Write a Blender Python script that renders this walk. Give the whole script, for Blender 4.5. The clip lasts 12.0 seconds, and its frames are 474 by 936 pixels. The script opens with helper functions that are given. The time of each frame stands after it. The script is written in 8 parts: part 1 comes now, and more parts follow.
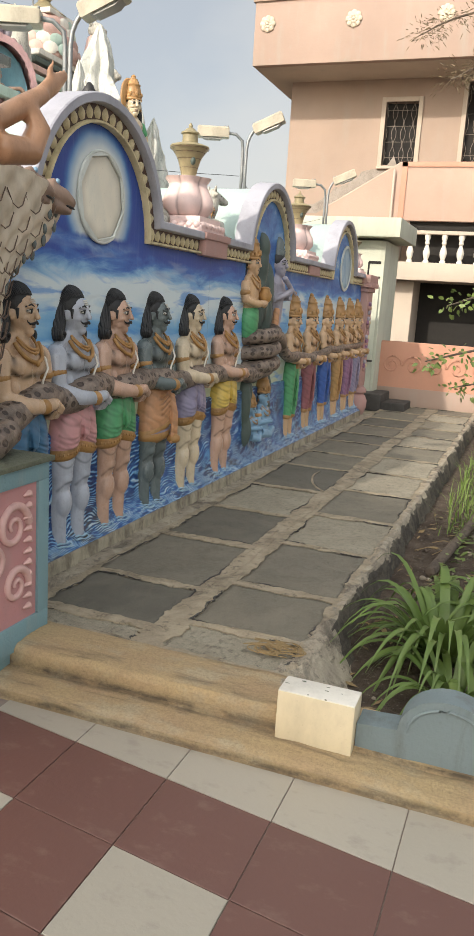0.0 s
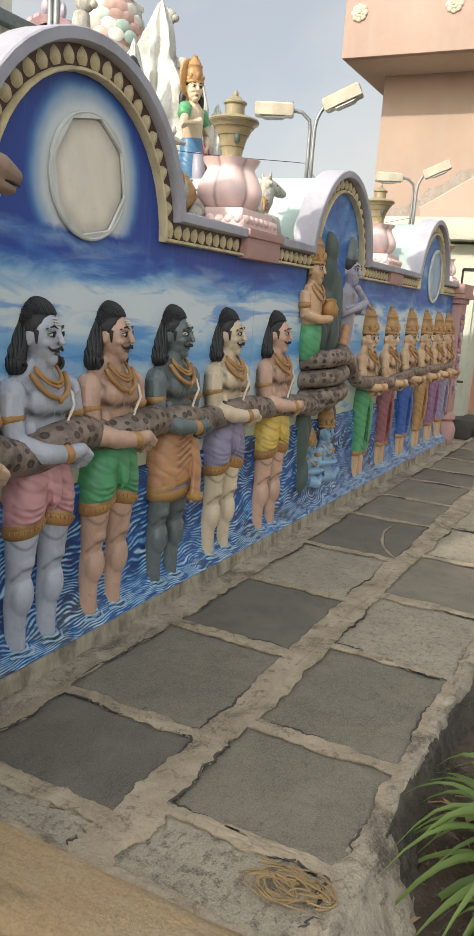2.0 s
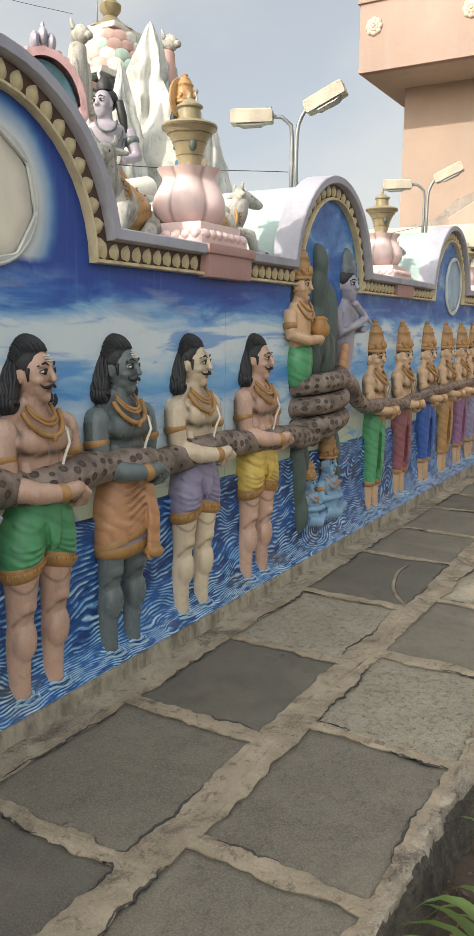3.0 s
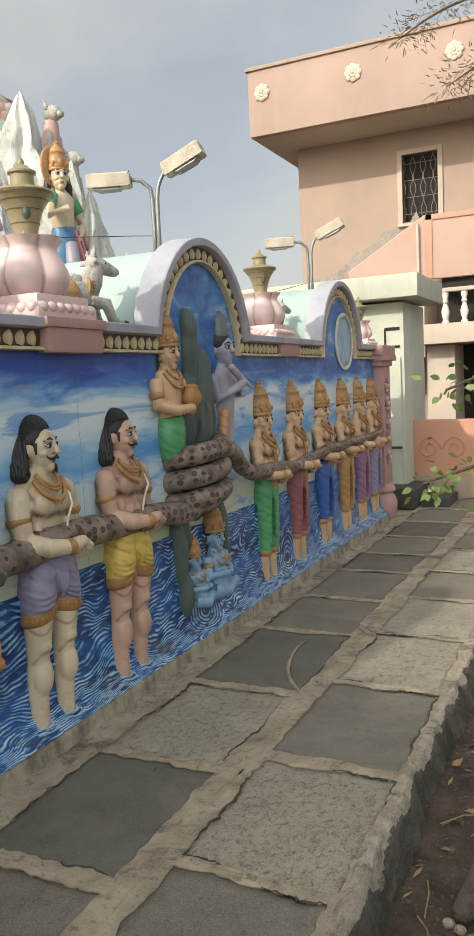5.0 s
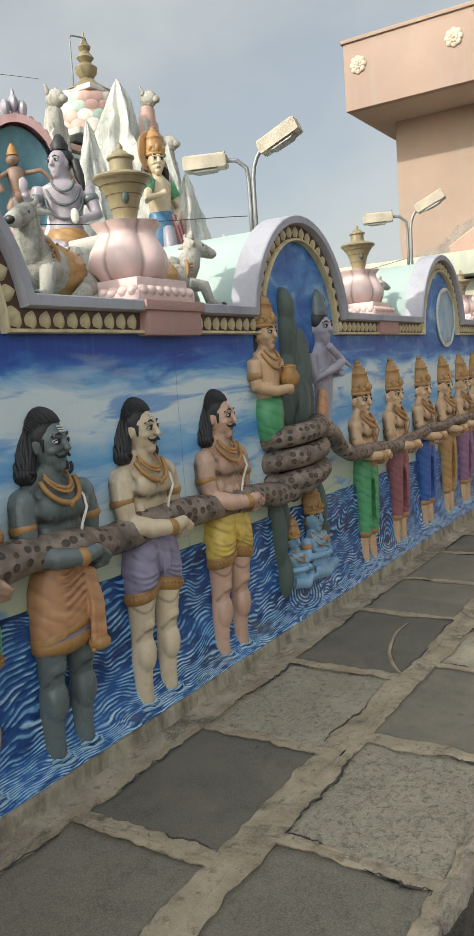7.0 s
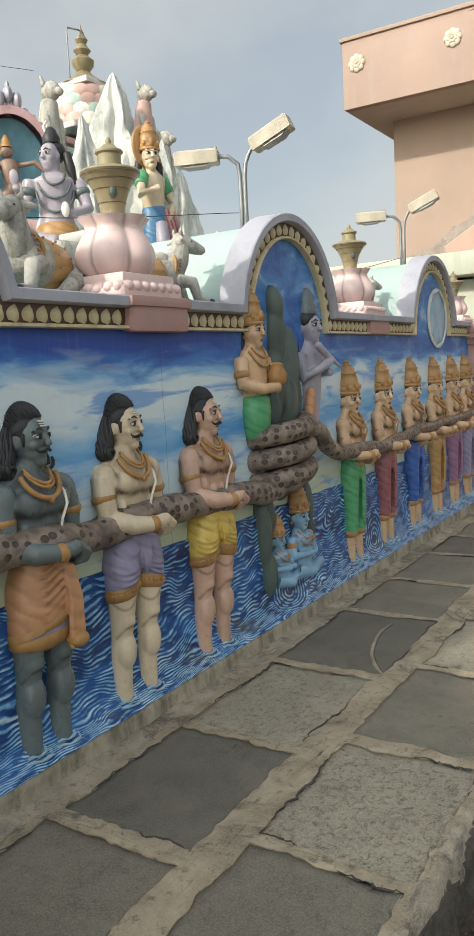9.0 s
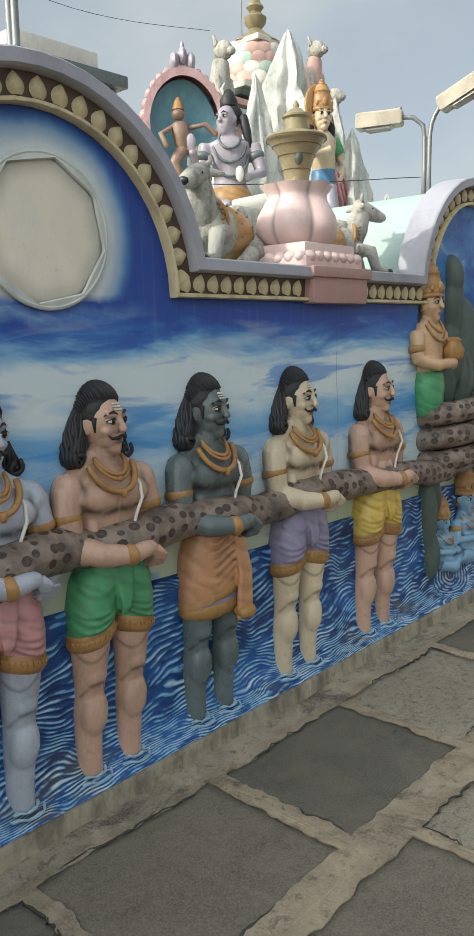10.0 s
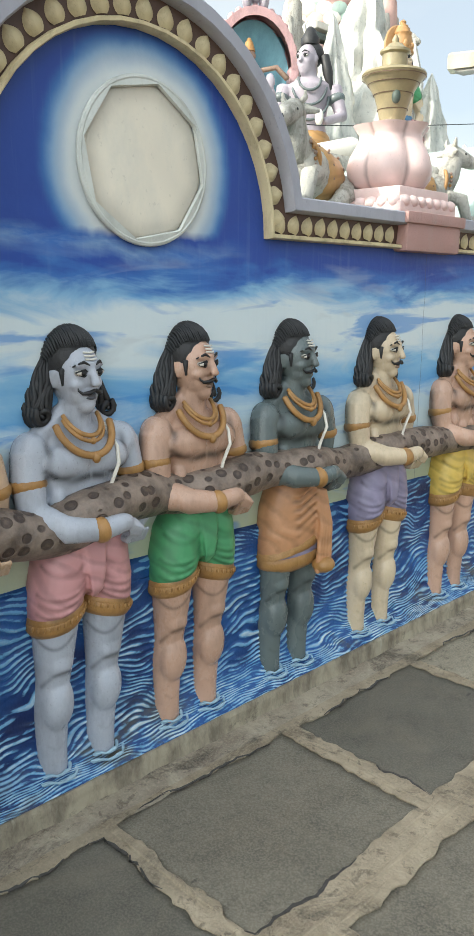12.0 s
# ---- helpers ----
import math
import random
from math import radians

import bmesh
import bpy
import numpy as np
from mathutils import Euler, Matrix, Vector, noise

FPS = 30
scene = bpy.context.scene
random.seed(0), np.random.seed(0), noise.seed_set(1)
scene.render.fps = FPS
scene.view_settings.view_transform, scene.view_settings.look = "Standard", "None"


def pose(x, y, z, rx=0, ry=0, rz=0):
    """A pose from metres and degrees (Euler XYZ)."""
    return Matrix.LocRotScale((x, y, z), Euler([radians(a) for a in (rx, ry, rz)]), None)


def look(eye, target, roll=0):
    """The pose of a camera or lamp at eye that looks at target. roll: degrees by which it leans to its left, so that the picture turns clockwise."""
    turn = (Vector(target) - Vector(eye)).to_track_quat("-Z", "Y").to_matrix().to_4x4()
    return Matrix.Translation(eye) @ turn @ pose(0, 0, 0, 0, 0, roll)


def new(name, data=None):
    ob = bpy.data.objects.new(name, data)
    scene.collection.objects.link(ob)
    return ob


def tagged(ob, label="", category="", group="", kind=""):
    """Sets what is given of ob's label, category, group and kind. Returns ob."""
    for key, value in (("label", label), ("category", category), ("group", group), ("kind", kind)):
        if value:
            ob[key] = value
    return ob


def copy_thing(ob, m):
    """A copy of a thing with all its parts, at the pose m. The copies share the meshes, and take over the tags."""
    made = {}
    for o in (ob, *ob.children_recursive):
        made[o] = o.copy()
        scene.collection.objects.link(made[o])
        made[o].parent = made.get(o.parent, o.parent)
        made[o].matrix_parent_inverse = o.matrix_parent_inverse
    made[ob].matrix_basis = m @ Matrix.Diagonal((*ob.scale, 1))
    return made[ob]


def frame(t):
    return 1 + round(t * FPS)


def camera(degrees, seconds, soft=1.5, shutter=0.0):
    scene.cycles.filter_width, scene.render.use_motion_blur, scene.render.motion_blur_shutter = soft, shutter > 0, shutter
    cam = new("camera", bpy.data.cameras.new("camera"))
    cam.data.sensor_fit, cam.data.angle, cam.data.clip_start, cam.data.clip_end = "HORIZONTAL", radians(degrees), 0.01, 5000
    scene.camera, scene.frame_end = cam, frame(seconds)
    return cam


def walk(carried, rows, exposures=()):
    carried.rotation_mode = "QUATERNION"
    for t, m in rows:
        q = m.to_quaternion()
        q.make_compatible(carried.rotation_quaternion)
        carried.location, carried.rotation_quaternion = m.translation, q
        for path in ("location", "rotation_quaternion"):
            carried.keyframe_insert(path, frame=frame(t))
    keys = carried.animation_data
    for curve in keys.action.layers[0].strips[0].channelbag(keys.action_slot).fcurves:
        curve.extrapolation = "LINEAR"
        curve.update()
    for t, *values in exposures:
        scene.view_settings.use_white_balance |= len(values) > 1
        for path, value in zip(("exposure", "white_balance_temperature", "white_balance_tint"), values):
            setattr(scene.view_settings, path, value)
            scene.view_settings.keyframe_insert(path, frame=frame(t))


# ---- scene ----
cam = camera(33.5, 12.0)
PATH = [
    (0, (2.251, 0.723, 1.501), (1.578, 2.56, 1.088), 3.6),
    (0.5, (2.127, 1.088, 1.519), (1.46, 2.927, 1.104), 3.8),
    (1, (2.14, 1.479, 1.531), (1.441, 3.314, 1.151), 3.6),
    (1.5, (2.089, 1.739, 1.545), (1.293, 3.535, 1.168), 4.3),
    (2, (1.977, 2.041, 1.566), (1.108, 3.795, 1.155), 4.2),
    (2.5, (2.027, 2.354, 1.563), (1.109, 4.079, 1.134), 2.3),
    (2.7, (2.069, 2.519, 1.556), (1.114, 4.231, 1.162), 1.6),
    (4.3, (2.116, 3.126, 1.642), (1.117, 4.838, 1.377), -2.3),
    (4.5, (2.151, 3.166, 1.636), (1.188, 4.904, 1.406), -2.3),
    (5, (2.226, 3.208, 1.628), (1.371, 5.003, 1.415), -2.8),
    (5.5, (2.242, 3.222, 1.617), (1.344, 4.995, 1.388), -3.6),
    (6, (2.191, 3.23, 1.617), (1.102, 4.892, 1.387), -3.5),
    (6.5, (2.183, 3.215, 1.617), (1.023, 4.829, 1.389), -3.7),
    (7, (2.208, 3.216, 1.62), (1.139, 4.888, 1.376), -4.0),
    (7.2, (2.225, 3.216, 1.614), (1.208, 4.919, 1.361), -4.1),
    (8.8, (2.266, 3.266, 1.636), (1.251, 4.968, 1.369), -3.2),
    (9, (2.242, 3.255, 1.621), (1.185, 4.935, 1.368), -3.0),
    (9.5, (2.213, 3.259, 1.611), (1.011, 4.837, 1.357), -2.8),
    (10, (2.091, 3.22, 1.675), (0.759, 4.674, 1.343), -1.3),
    (10.5, (1.995, 3.185, 1.651), (0.568, 4.544, 1.31), 0.2),
    (11, (1.915, 3.152, 1.656), (0.421, 4.426, 1.277), 0.9),
    (11.5, (1.9, 3.14, 1.642), (0.423, 4.424, 1.227), 0.6),
    (12, (1.924, 3.147, 1.629), (0.532, 4.515, 1.194), 0.5),
]
walk(cam, [(t, look(eye, target, roll)) for t, eye, target, roll in PATH],
     [(0, 1.46, 6750, 11), (1.0, 1.46, 6750, 11), (1.6, 1.45, 6700, 11), (2.1, 1.52, 6700, 11), (2.7, 1.54, 6700, 11), (4.5, 1.32, 6650, 10), (5.0, 1.28, 6630, 10), (6.5, 1.28, 6530, 8), (9.5, 1.32, 6430, 7), (10.0, 1.33, 6340, 6), (11.0, 1.43, 6230, 6), (11.5, 1.75, 6240, 6), (12.0, 1.94, 6270, 6)])

# ---- world, sun, exposure ----
SUN_WAY = Vector((0.5, 1.67, -1.0)).normalized()
world = bpy.data.worlds.new("world")
scene.world = world
world.use_nodes = True
wn, wl = world.node_tree.nodes, world.node_tree.links
wn.clear()
w_out, w_bg, w_sky = wn.new("ShaderNodeOutputWorld"), wn.new("ShaderNodeBackground"), wn.new("ShaderNodeTexSky")
w_sky.sky_type, w_sky.sun_disc = "NISHITA", False
w_sky.sun_elevation = math.asin(-SUN_WAY.z)
w_sky.sun_rotation = math.atan2(-SUN_WAY.x, -SUN_WAY.y)
w_sky.air_density, w_sky.dust_density, w_sky.ozone_density = 1.0, 2.2, 1.0
w_co, w_map, w_noise, w_ramp, w_mix = (wn.new("ShaderNodeTexCoord"), wn.new("ShaderNodeMapping"), wn.new("ShaderNodeTexNoise"),
                                       wn.new("ShaderNodeValToRGB"), wn.new("ShaderNodeMixRGB"))
w_map.inputs["Scale"].default_value = (1.6, 1.6, 2.6)
w_noise.inputs["Scale"].default_value, w_noise.inputs["Detail"].default_value = 1.7, 5.0
w_ramp.color_ramp.elements[0].position, w_ramp.color_ramp.elements[0].color = 0.40, (0.52, 0.52, 0.52, 1)
w_ramp.color_ramp.elements[1].position, w_ramp.color_ramp.elements[1].color = 0.70, (0.92, 0.92, 0.92, 1)
w_mix.inputs["Color2"].default_value = (5.6, 5.78, 5.72, 1)
wl.new(w_co.outputs["Generated"], w_map.inputs["Vector"])
wl.new(w_map.outputs["Vector"], w_noise.inputs["Vector"])
wl.new(w_noise.outputs["Fac"], w_ramp.inputs["Fac"])
wl.new(w_ramp.outputs["Color"], w_mix.inputs["Fac"])
wl.new(w_sky.outputs["Color"], w_mix.inputs["Color1"])
w_dot, w_glow, w_mul = wn.new("ShaderNodeVectorMath"), wn.new("ShaderNodeValToRGB"), wn.new("ShaderNodeMixRGB")
w_dot.operation, w_mul.blend_type = "DOT_PRODUCT", "MULTIPLY"
w_dot.inputs[1].default_value = -SUN_WAY
w_glow.color_ramp.elements[0].position, w_glow.color_ramp.elements[0].color = 0.0, (0.325, 0.325, 0.325, 1)
w_glow.color_ramp.elements[1].position, w_glow.color_ramp.elements[1].color = 0.9, (1.0, 0.985, 0.95, 1)
w_mul.inputs["Fac"].default_value = 1.0
wl.new(w_co.outputs["Generated"], w_dot.inputs[0])
wl.new(w_dot.outputs["Value"], w_glow.inputs["Fac"])
wl.new(w_mix.outputs["Color"], w_mul.inputs["Color1"])
wl.new(w_glow.outputs["Color"], w_mul.inputs["Color2"])
wl.new(w_mul.outputs["Color"], w_bg.inputs["Color"])
w_bg.inputs["Strength"].default_value = 0.15
wl.new(w_bg.outputs["Background"], w_out.inputs["Surface"])

sun_data = bpy.data.lights.new("sun", "SUN")
sun_data.energy, sun_data.angle, sun_data.color = 1.25, radians(1.2), (1.0, 0.93, 0.82)
sun = new("sun", sun_data)
sun.matrix_world = Matrix.Translation((-6, -20, 14)) @ SUN_WAY.to_track_quat("-Z", "Y").to_matrix().to_4x4()


# ---- materials ----
class NT:
    """A small node-tree writer."""

    def __init__(self, name):
        self.mat = bpy.data.materials.new(name)
        self.mat.use_nodes = True
        self.n, self.l = self.mat.node_tree.nodes, self.mat.node_tree.links
        self.bsdf = self.n["Principled BSDF"]
        self.co = self.n.new("ShaderNodeTexCoord").outputs["Object"]

    def put(self, sock, v):
        if hasattr(v, "is_linked"):
            self.l.new(v, sock)
        else:
            if isinstance(v, tuple) and len(v) == 3 and sock.type == "RGBA":
                v = (*v, 1)
            sock.default_value = v

    def scale(self, s, at=None):
        m = self.n.new("ShaderNodeMapping")
        m.inputs["Scale"].default_value = s if isinstance(s, tuple) else (s, s, s)
        self.l.new(at or self.co, m.inputs["Vector"])
        return m.outputs["Vector"]

    def noise(self, s, detail=4.0, rough=0.55, distort=0.0, at=None):
        t = self.n.new("ShaderNodeTexNoise")
        t.inputs["Scale"].default_value = 1.0
        t.inputs["Detail"].default_value, t.inputs["Roughness"].default_value = detail, rough
        t.inputs["Distortion"].default_value = distort
        self.l.new(self.scale(s, at), t.inputs["Vector"])
        return t.outputs["Fac"]

    def voronoi(self, s, feature="F1", out="Distance", rnd=1.0):
        t = self.n.new("ShaderNodeTexVoronoi")
        t.feature = feature
        t.inputs["Scale"].default_value = 1.0
        t.inputs["Randomness"].default_value = rnd
        self.l.new(self.scale(s), t.inputs["Vector"])
        return t.outputs[out]

    def wave(self, s, distort=2.0, detail=2.0, direction="Z", kind="BANDS"):
        t = self.n.new("ShaderNodeTexWave")
        t.wave_type = kind
        t.bands_direction = direction
        t.inputs["Scale"].default_value, t.inputs["Distortion"].default_value, t.inputs["Detail"].default_value = 1.0, distort, detail
        self.l.new(self.scale(s), t.inputs["Vector"])
        return t.outputs["Fac"]

    def math(self, op, a, b=0.0, clamp=False):
        t = self.n.new("ShaderNodeMath")
        t.operation, t.use_clamp = op, clamp
        self.put(t.inputs[0], a)
        self.put(t.inputs[1], b)
        return t.outputs[0]

    def axis(self, i):
        t = self.n.new("ShaderNodeSeparateXYZ")
        self.l.new(self.co, t.inputs[0])
        return t.outputs[i]

    def ramp(self, fac, stops, mode="LINEAR"):
        t = self.n.new("ShaderNodeValToRGB")
        cr = t.color_ramp
        cr.interpolation = mode
        while len(cr.elements) < len(stops):
            cr.elements.new(0.5)
        for e, (p, c) in zip(cr.elements, stops):
            e.position = p
            e.color = (*c, 1) if isinstance(c, tuple) else (c, c, c, 1)
        self.put(t.inputs["Fac"], fac)
        return t.outputs["Color"]

    def mix(self, fac, a, b, mode="MIX"):
        t = self.n.new("ShaderNodeMixRGB")
        t.blend_type = mode
        self.put(t.inputs["Fac"], fac)
        self.put(t.inputs["Color1"], a)
        self.put(t.inputs["Color2"], b)
        return t.outputs["Color"]

    def random(self):
        return self.n.new("ShaderNodeObjectInfo").outputs["Random"]

    def attr(self, name):
        t = self.n.new("ShaderNodeAttribute")
        t.attribute_name = name
        return t.outputs["Fac"]

    def done(self, colour, rough=0.6, bump=None, height=0.004, metal=0.0, spec=0.5):
        self.put(self.bsdf.inputs["Base Color"], colour)
        self.put(self.bsdf.inputs["Roughness"], rough)
        self.bsdf.inputs["Metallic"].default_value = metal
        self.bsdf.inputs["Specular IOR Level"].default_value = spec
        if bump is not None:
            b = self.n.new("ShaderNodeBump")
            b.inputs["Distance"].default_value = height
            b.inputs["Strength"].default_value = 1.0
            self.l.new(bump, b.inputs["Height"])
            self.l.new(b.outputs["Normal"], self.bsdf.inputs["Normal"])
        return self.mat


def paint(name, c, rough=0.42, dirt=0.35, size=9.0, grime=None, bump=0.0015):
    """Brushed enamel paint over cast cement: tone drift, rubbed spots, fine dust."""
    n = NT(name)
    grime = grime or tuple(v * 0.45 for v in c)
    lo = n.ramp(n.noise(size * 0.35, 3), [(0.35, 0.0), (0.75, 1.0)])
    a = n.mix(lo, c, tuple(min(1, v * 1.22 + 0.01) for v in c))
    g = n.ramp(n.noise((size, size, size * 0.5), 7, 0.7), [(0.46, 0.0), (0.70, 1.0)])
    a = n.mix(n.math("MULTIPLY", g, dirt), a, grime)
    sp = n.ramp(n.noise(size * 14, 2), [(0.66, 0.0), (0.72, 1.0)])
    a = n.mix(n.math("MULTIPLY", sp, dirt * 0.6), a, tuple(v * 0.3 + 0.02 for v in c))
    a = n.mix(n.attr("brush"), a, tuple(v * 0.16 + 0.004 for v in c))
    r = n.math("ADD", n.math("MULTIPLY", g, 0.22), rough)
    return n.done(a, r, n.noise(size * 5, 4), bump)


def weathered(name, c, dark, size=6.0):
    """Chalky paint with black rain streaks and bare patches."""
    n = NT(name)
    a = n.mix(n.noise(size * 0.6, 5), c, tuple(v * 0.8 for v in c))
    run = n.ramp(n.noise((size * 2.2, size * 2.2, size * 0.45), 7, 0.72, 0.4), [(0.47, 0.0), (0.66, 1.0)])
    a = n.mix(n.math("MULTIPLY", run, 0.75), a, dark)
    sp = n.ramp(n.noise(size * 5, 6, 0.7), [(0.54, 0.0), (0.66, 1.0)])
    a = n.mix(n.math("MULTIPLY", sp, 0.5), a, tuple(v * 0.7 for v in dark))
    return n.done(a, 0.65, n.noise(size * 4, 6, 0.7), 0.012)


def hair_paint():
    n = NT("black_hair_paint")
    w = n.noise((60, 25, 40), 4)
    c = n.mix(w, (0.008, 0.008, 0.009), (0.032, 0.031, 0.031))
    return n.done(c, 0.5, w, 0.003)


def cloth_paint(name, c, dark=0.7):
    n = NT(name)
    w = n.wave((4, 4, 9), 6.0, 1.0, "DIAGONAL")
    a = n.mix(n.ramp(w, [(0.0, 0.35), (0.4, 1.0)]), tuple(v * dark for v in c), c)
    g = n.ramp(n.noise(16, 5), [(0.5, 0.0), (0.75, 1.0)])
    a = n.mix(n.math("MULTIPLY", g, 0.35), a, tuple(min(1, v * 1.5 + 0.04) for v in c))
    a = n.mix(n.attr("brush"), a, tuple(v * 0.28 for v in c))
    return n.done(a, 0.42, w, 0.002)


def stone_slab(name, lo, hi, pits):
    n = NT(name)
    base = n.mix(n.random(), lo, hi)
    big = n.ramp(n.noise(3.2, 6, 0.62, 0.6), [(0.36, 0.0), (0.66, 1.0)])
    c = n.mix(n.math("MULTIPLY", big, 0.55), base, tuple(v * 1.55 + 0.01 for v in hi))
    worn = n.ramp(n.noise((9, 7, 9), 7, 0.7, 0.8), [(0.54, 0.0), (0.70, 1.0)])
    c = n.mix(n.math("MULTIPLY", worn, 0.48), c, tuple(v * 0.55 for v in lo))
    film = n.ramp(n.noise((1.6, 1.2, 2), 7, 0.68, 1.2), [(0.50, 0.0), (0.62, 1.0)])
    c = n.mix(n.math("MULTIPLY", film, 0.42), c, (0.20, 0.172, 0.128))
    spot = n.ramp(n.noise((14, 11, 14), 3), [(0.70, 0.0), (0.74, 1.0)])
    c = n.mix(n.math("MULTIPLY", spot, 0.6), c, (0.035, 0.032, 0.028))
    pit = n.ramp(n.noise((34, 25, 32), 7, 0.78, 0.3), [(0.51, 0.0), (0.80 - 0.20 * pits, 1.0)])
    c = n.mix(n.math("MULTIPLY", pit, pits), c, tuple(v * 0.42 for v in lo))
    fine = n.ramp(n.noise(150, 3), [(0.42, 0.0), (0.62, 1.0)])
    c = n.mix(n.math("MULTIPLY", fine, 0.38), c, tuple(min(0.5, v * 1.9 + 0.02) for v in hi))
    h = n.math("SUBTRACT", n.math("ADD", n.noise(9, 6, 0.6), n.math("MULTIPLY", n.noise(70, 4, 0.7), 0.4)), n.math("MULTIPLY", pit, 0.18))
    return n.done(c, 0.8, h, 0.010)


def cement(name="cement_mortar", a=(0.40, 0.335, 0.24), b=(0.22, 0.18, 0.125), c=(0.06, 0.052, 0.042), h=0.014, lo=0.54):
    n = NT(name)
    col = n.mix(n.ramp(n.noise(5, 6, 0.62, 0.5), [(0.38, 0.0), (0.66, 1.0)]), a, b)
    stain = n.ramp(n.noise(2.6, 7, 0.74, 0.8), [(lo, 0.0), (lo + 0.10, 1.0)])
    col = n.mix(n.math("MULTIPLY", stain, 0.75), col, c)
    mid = n.ramp(n.noise((22, 17, 22), 6, 0.75, 0.5), [(0.55, 0.0), (0.63, 1.0)])
    col = n.mix(n.math("MULTIPLY", mid, 0.6), col, tuple(0.5 * u + 0.25 * v for u, v in zip(c, b)))
    gr = n.ramp(n.noise(120, 2), [(0.45, 0.0), (0.75, 1.0)])
    col = n.mix(n.math("MULTIPLY", gr, 0.35), col, tuple(v * 1.25 for v in a))
    hh = n.math("ADD", n.noise(14, 6, 0.7), n.math("MULTIPLY", n.noise(90, 3), 0.3))
    return n.done(col, 0.88, hh, h)


def curb_mat():
    n = NT("weathered_ochre_cement")
    col = n.mix(n.ramp(n.noise((2.5, 5, 6), 6, 0.65, 0.1), [(0.35, 0.0), (0.65, 1.0)]), (0.50, 0.37, 0.20), (0.44, 0.31, 0.18))
    pale = n.ramp(n.noise((3, 5, 5), 6, 0.65), [(0.5, 0.0), (0.62, 1.0)])
    col = n.mix(n.math("MULTIPLY", pale, 0.6), col, (0.46, 0.40, 0.28))
    mould = n.ramp(n.noise((1.6, 11, 16), 8, 0.74, 0.3), [(0.52, 0.0), (0.64, 1.0)])
    col = n.mix(n.math("MULTIPLY", mould, 0.55), col, (0.11, 0.085, 0.06))
    gr = n.ramp(n.noise(95, 4, 0.7), [(0.42, 0.0), (0.66, 1.0)])
    col = n.mix(n.math("MULTIPLY", gr, 0.4), col, (0.20, 0.145, 0.085))
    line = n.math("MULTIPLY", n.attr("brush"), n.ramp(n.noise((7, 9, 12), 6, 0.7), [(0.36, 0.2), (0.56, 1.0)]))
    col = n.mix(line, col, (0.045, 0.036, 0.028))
    return n.done(col, 0.88, n.noise(34, 8, 0.75), 0.014)


def plinth_mat():
    n = NT("streaked_plinth_cement")
    run = n.ramp(n.noise((4, 7, 3.0), 6, 0.7), [(0.42, 0.0), (0.62, 1.0)])
    col = n.mix(run, (0.38, 0.335, 0.245), (0.17, 0.145, 0.108))
    lime = n.ramp(n.noise((3, 10, 1.6), 5, 0.65), [(0.62, 0.0), (0.70, 1.0)])
    col = n.mix(n.math("MULTIPLY", lime, 0.7), col, (0.46, 0.44, 0.37))
    mould = n.ramp(n.noise((5, 4, 6), 7, 0.75), [(0.57, 0.0), (0.68, 1.0)])
    col = n.mix(n.math("MULTIPLY", mould, 0.8), col, (0.05, 0.045, 0.035))
    return n.done(col, 0.88, n.noise(30, 6, 0.7), 0.010)


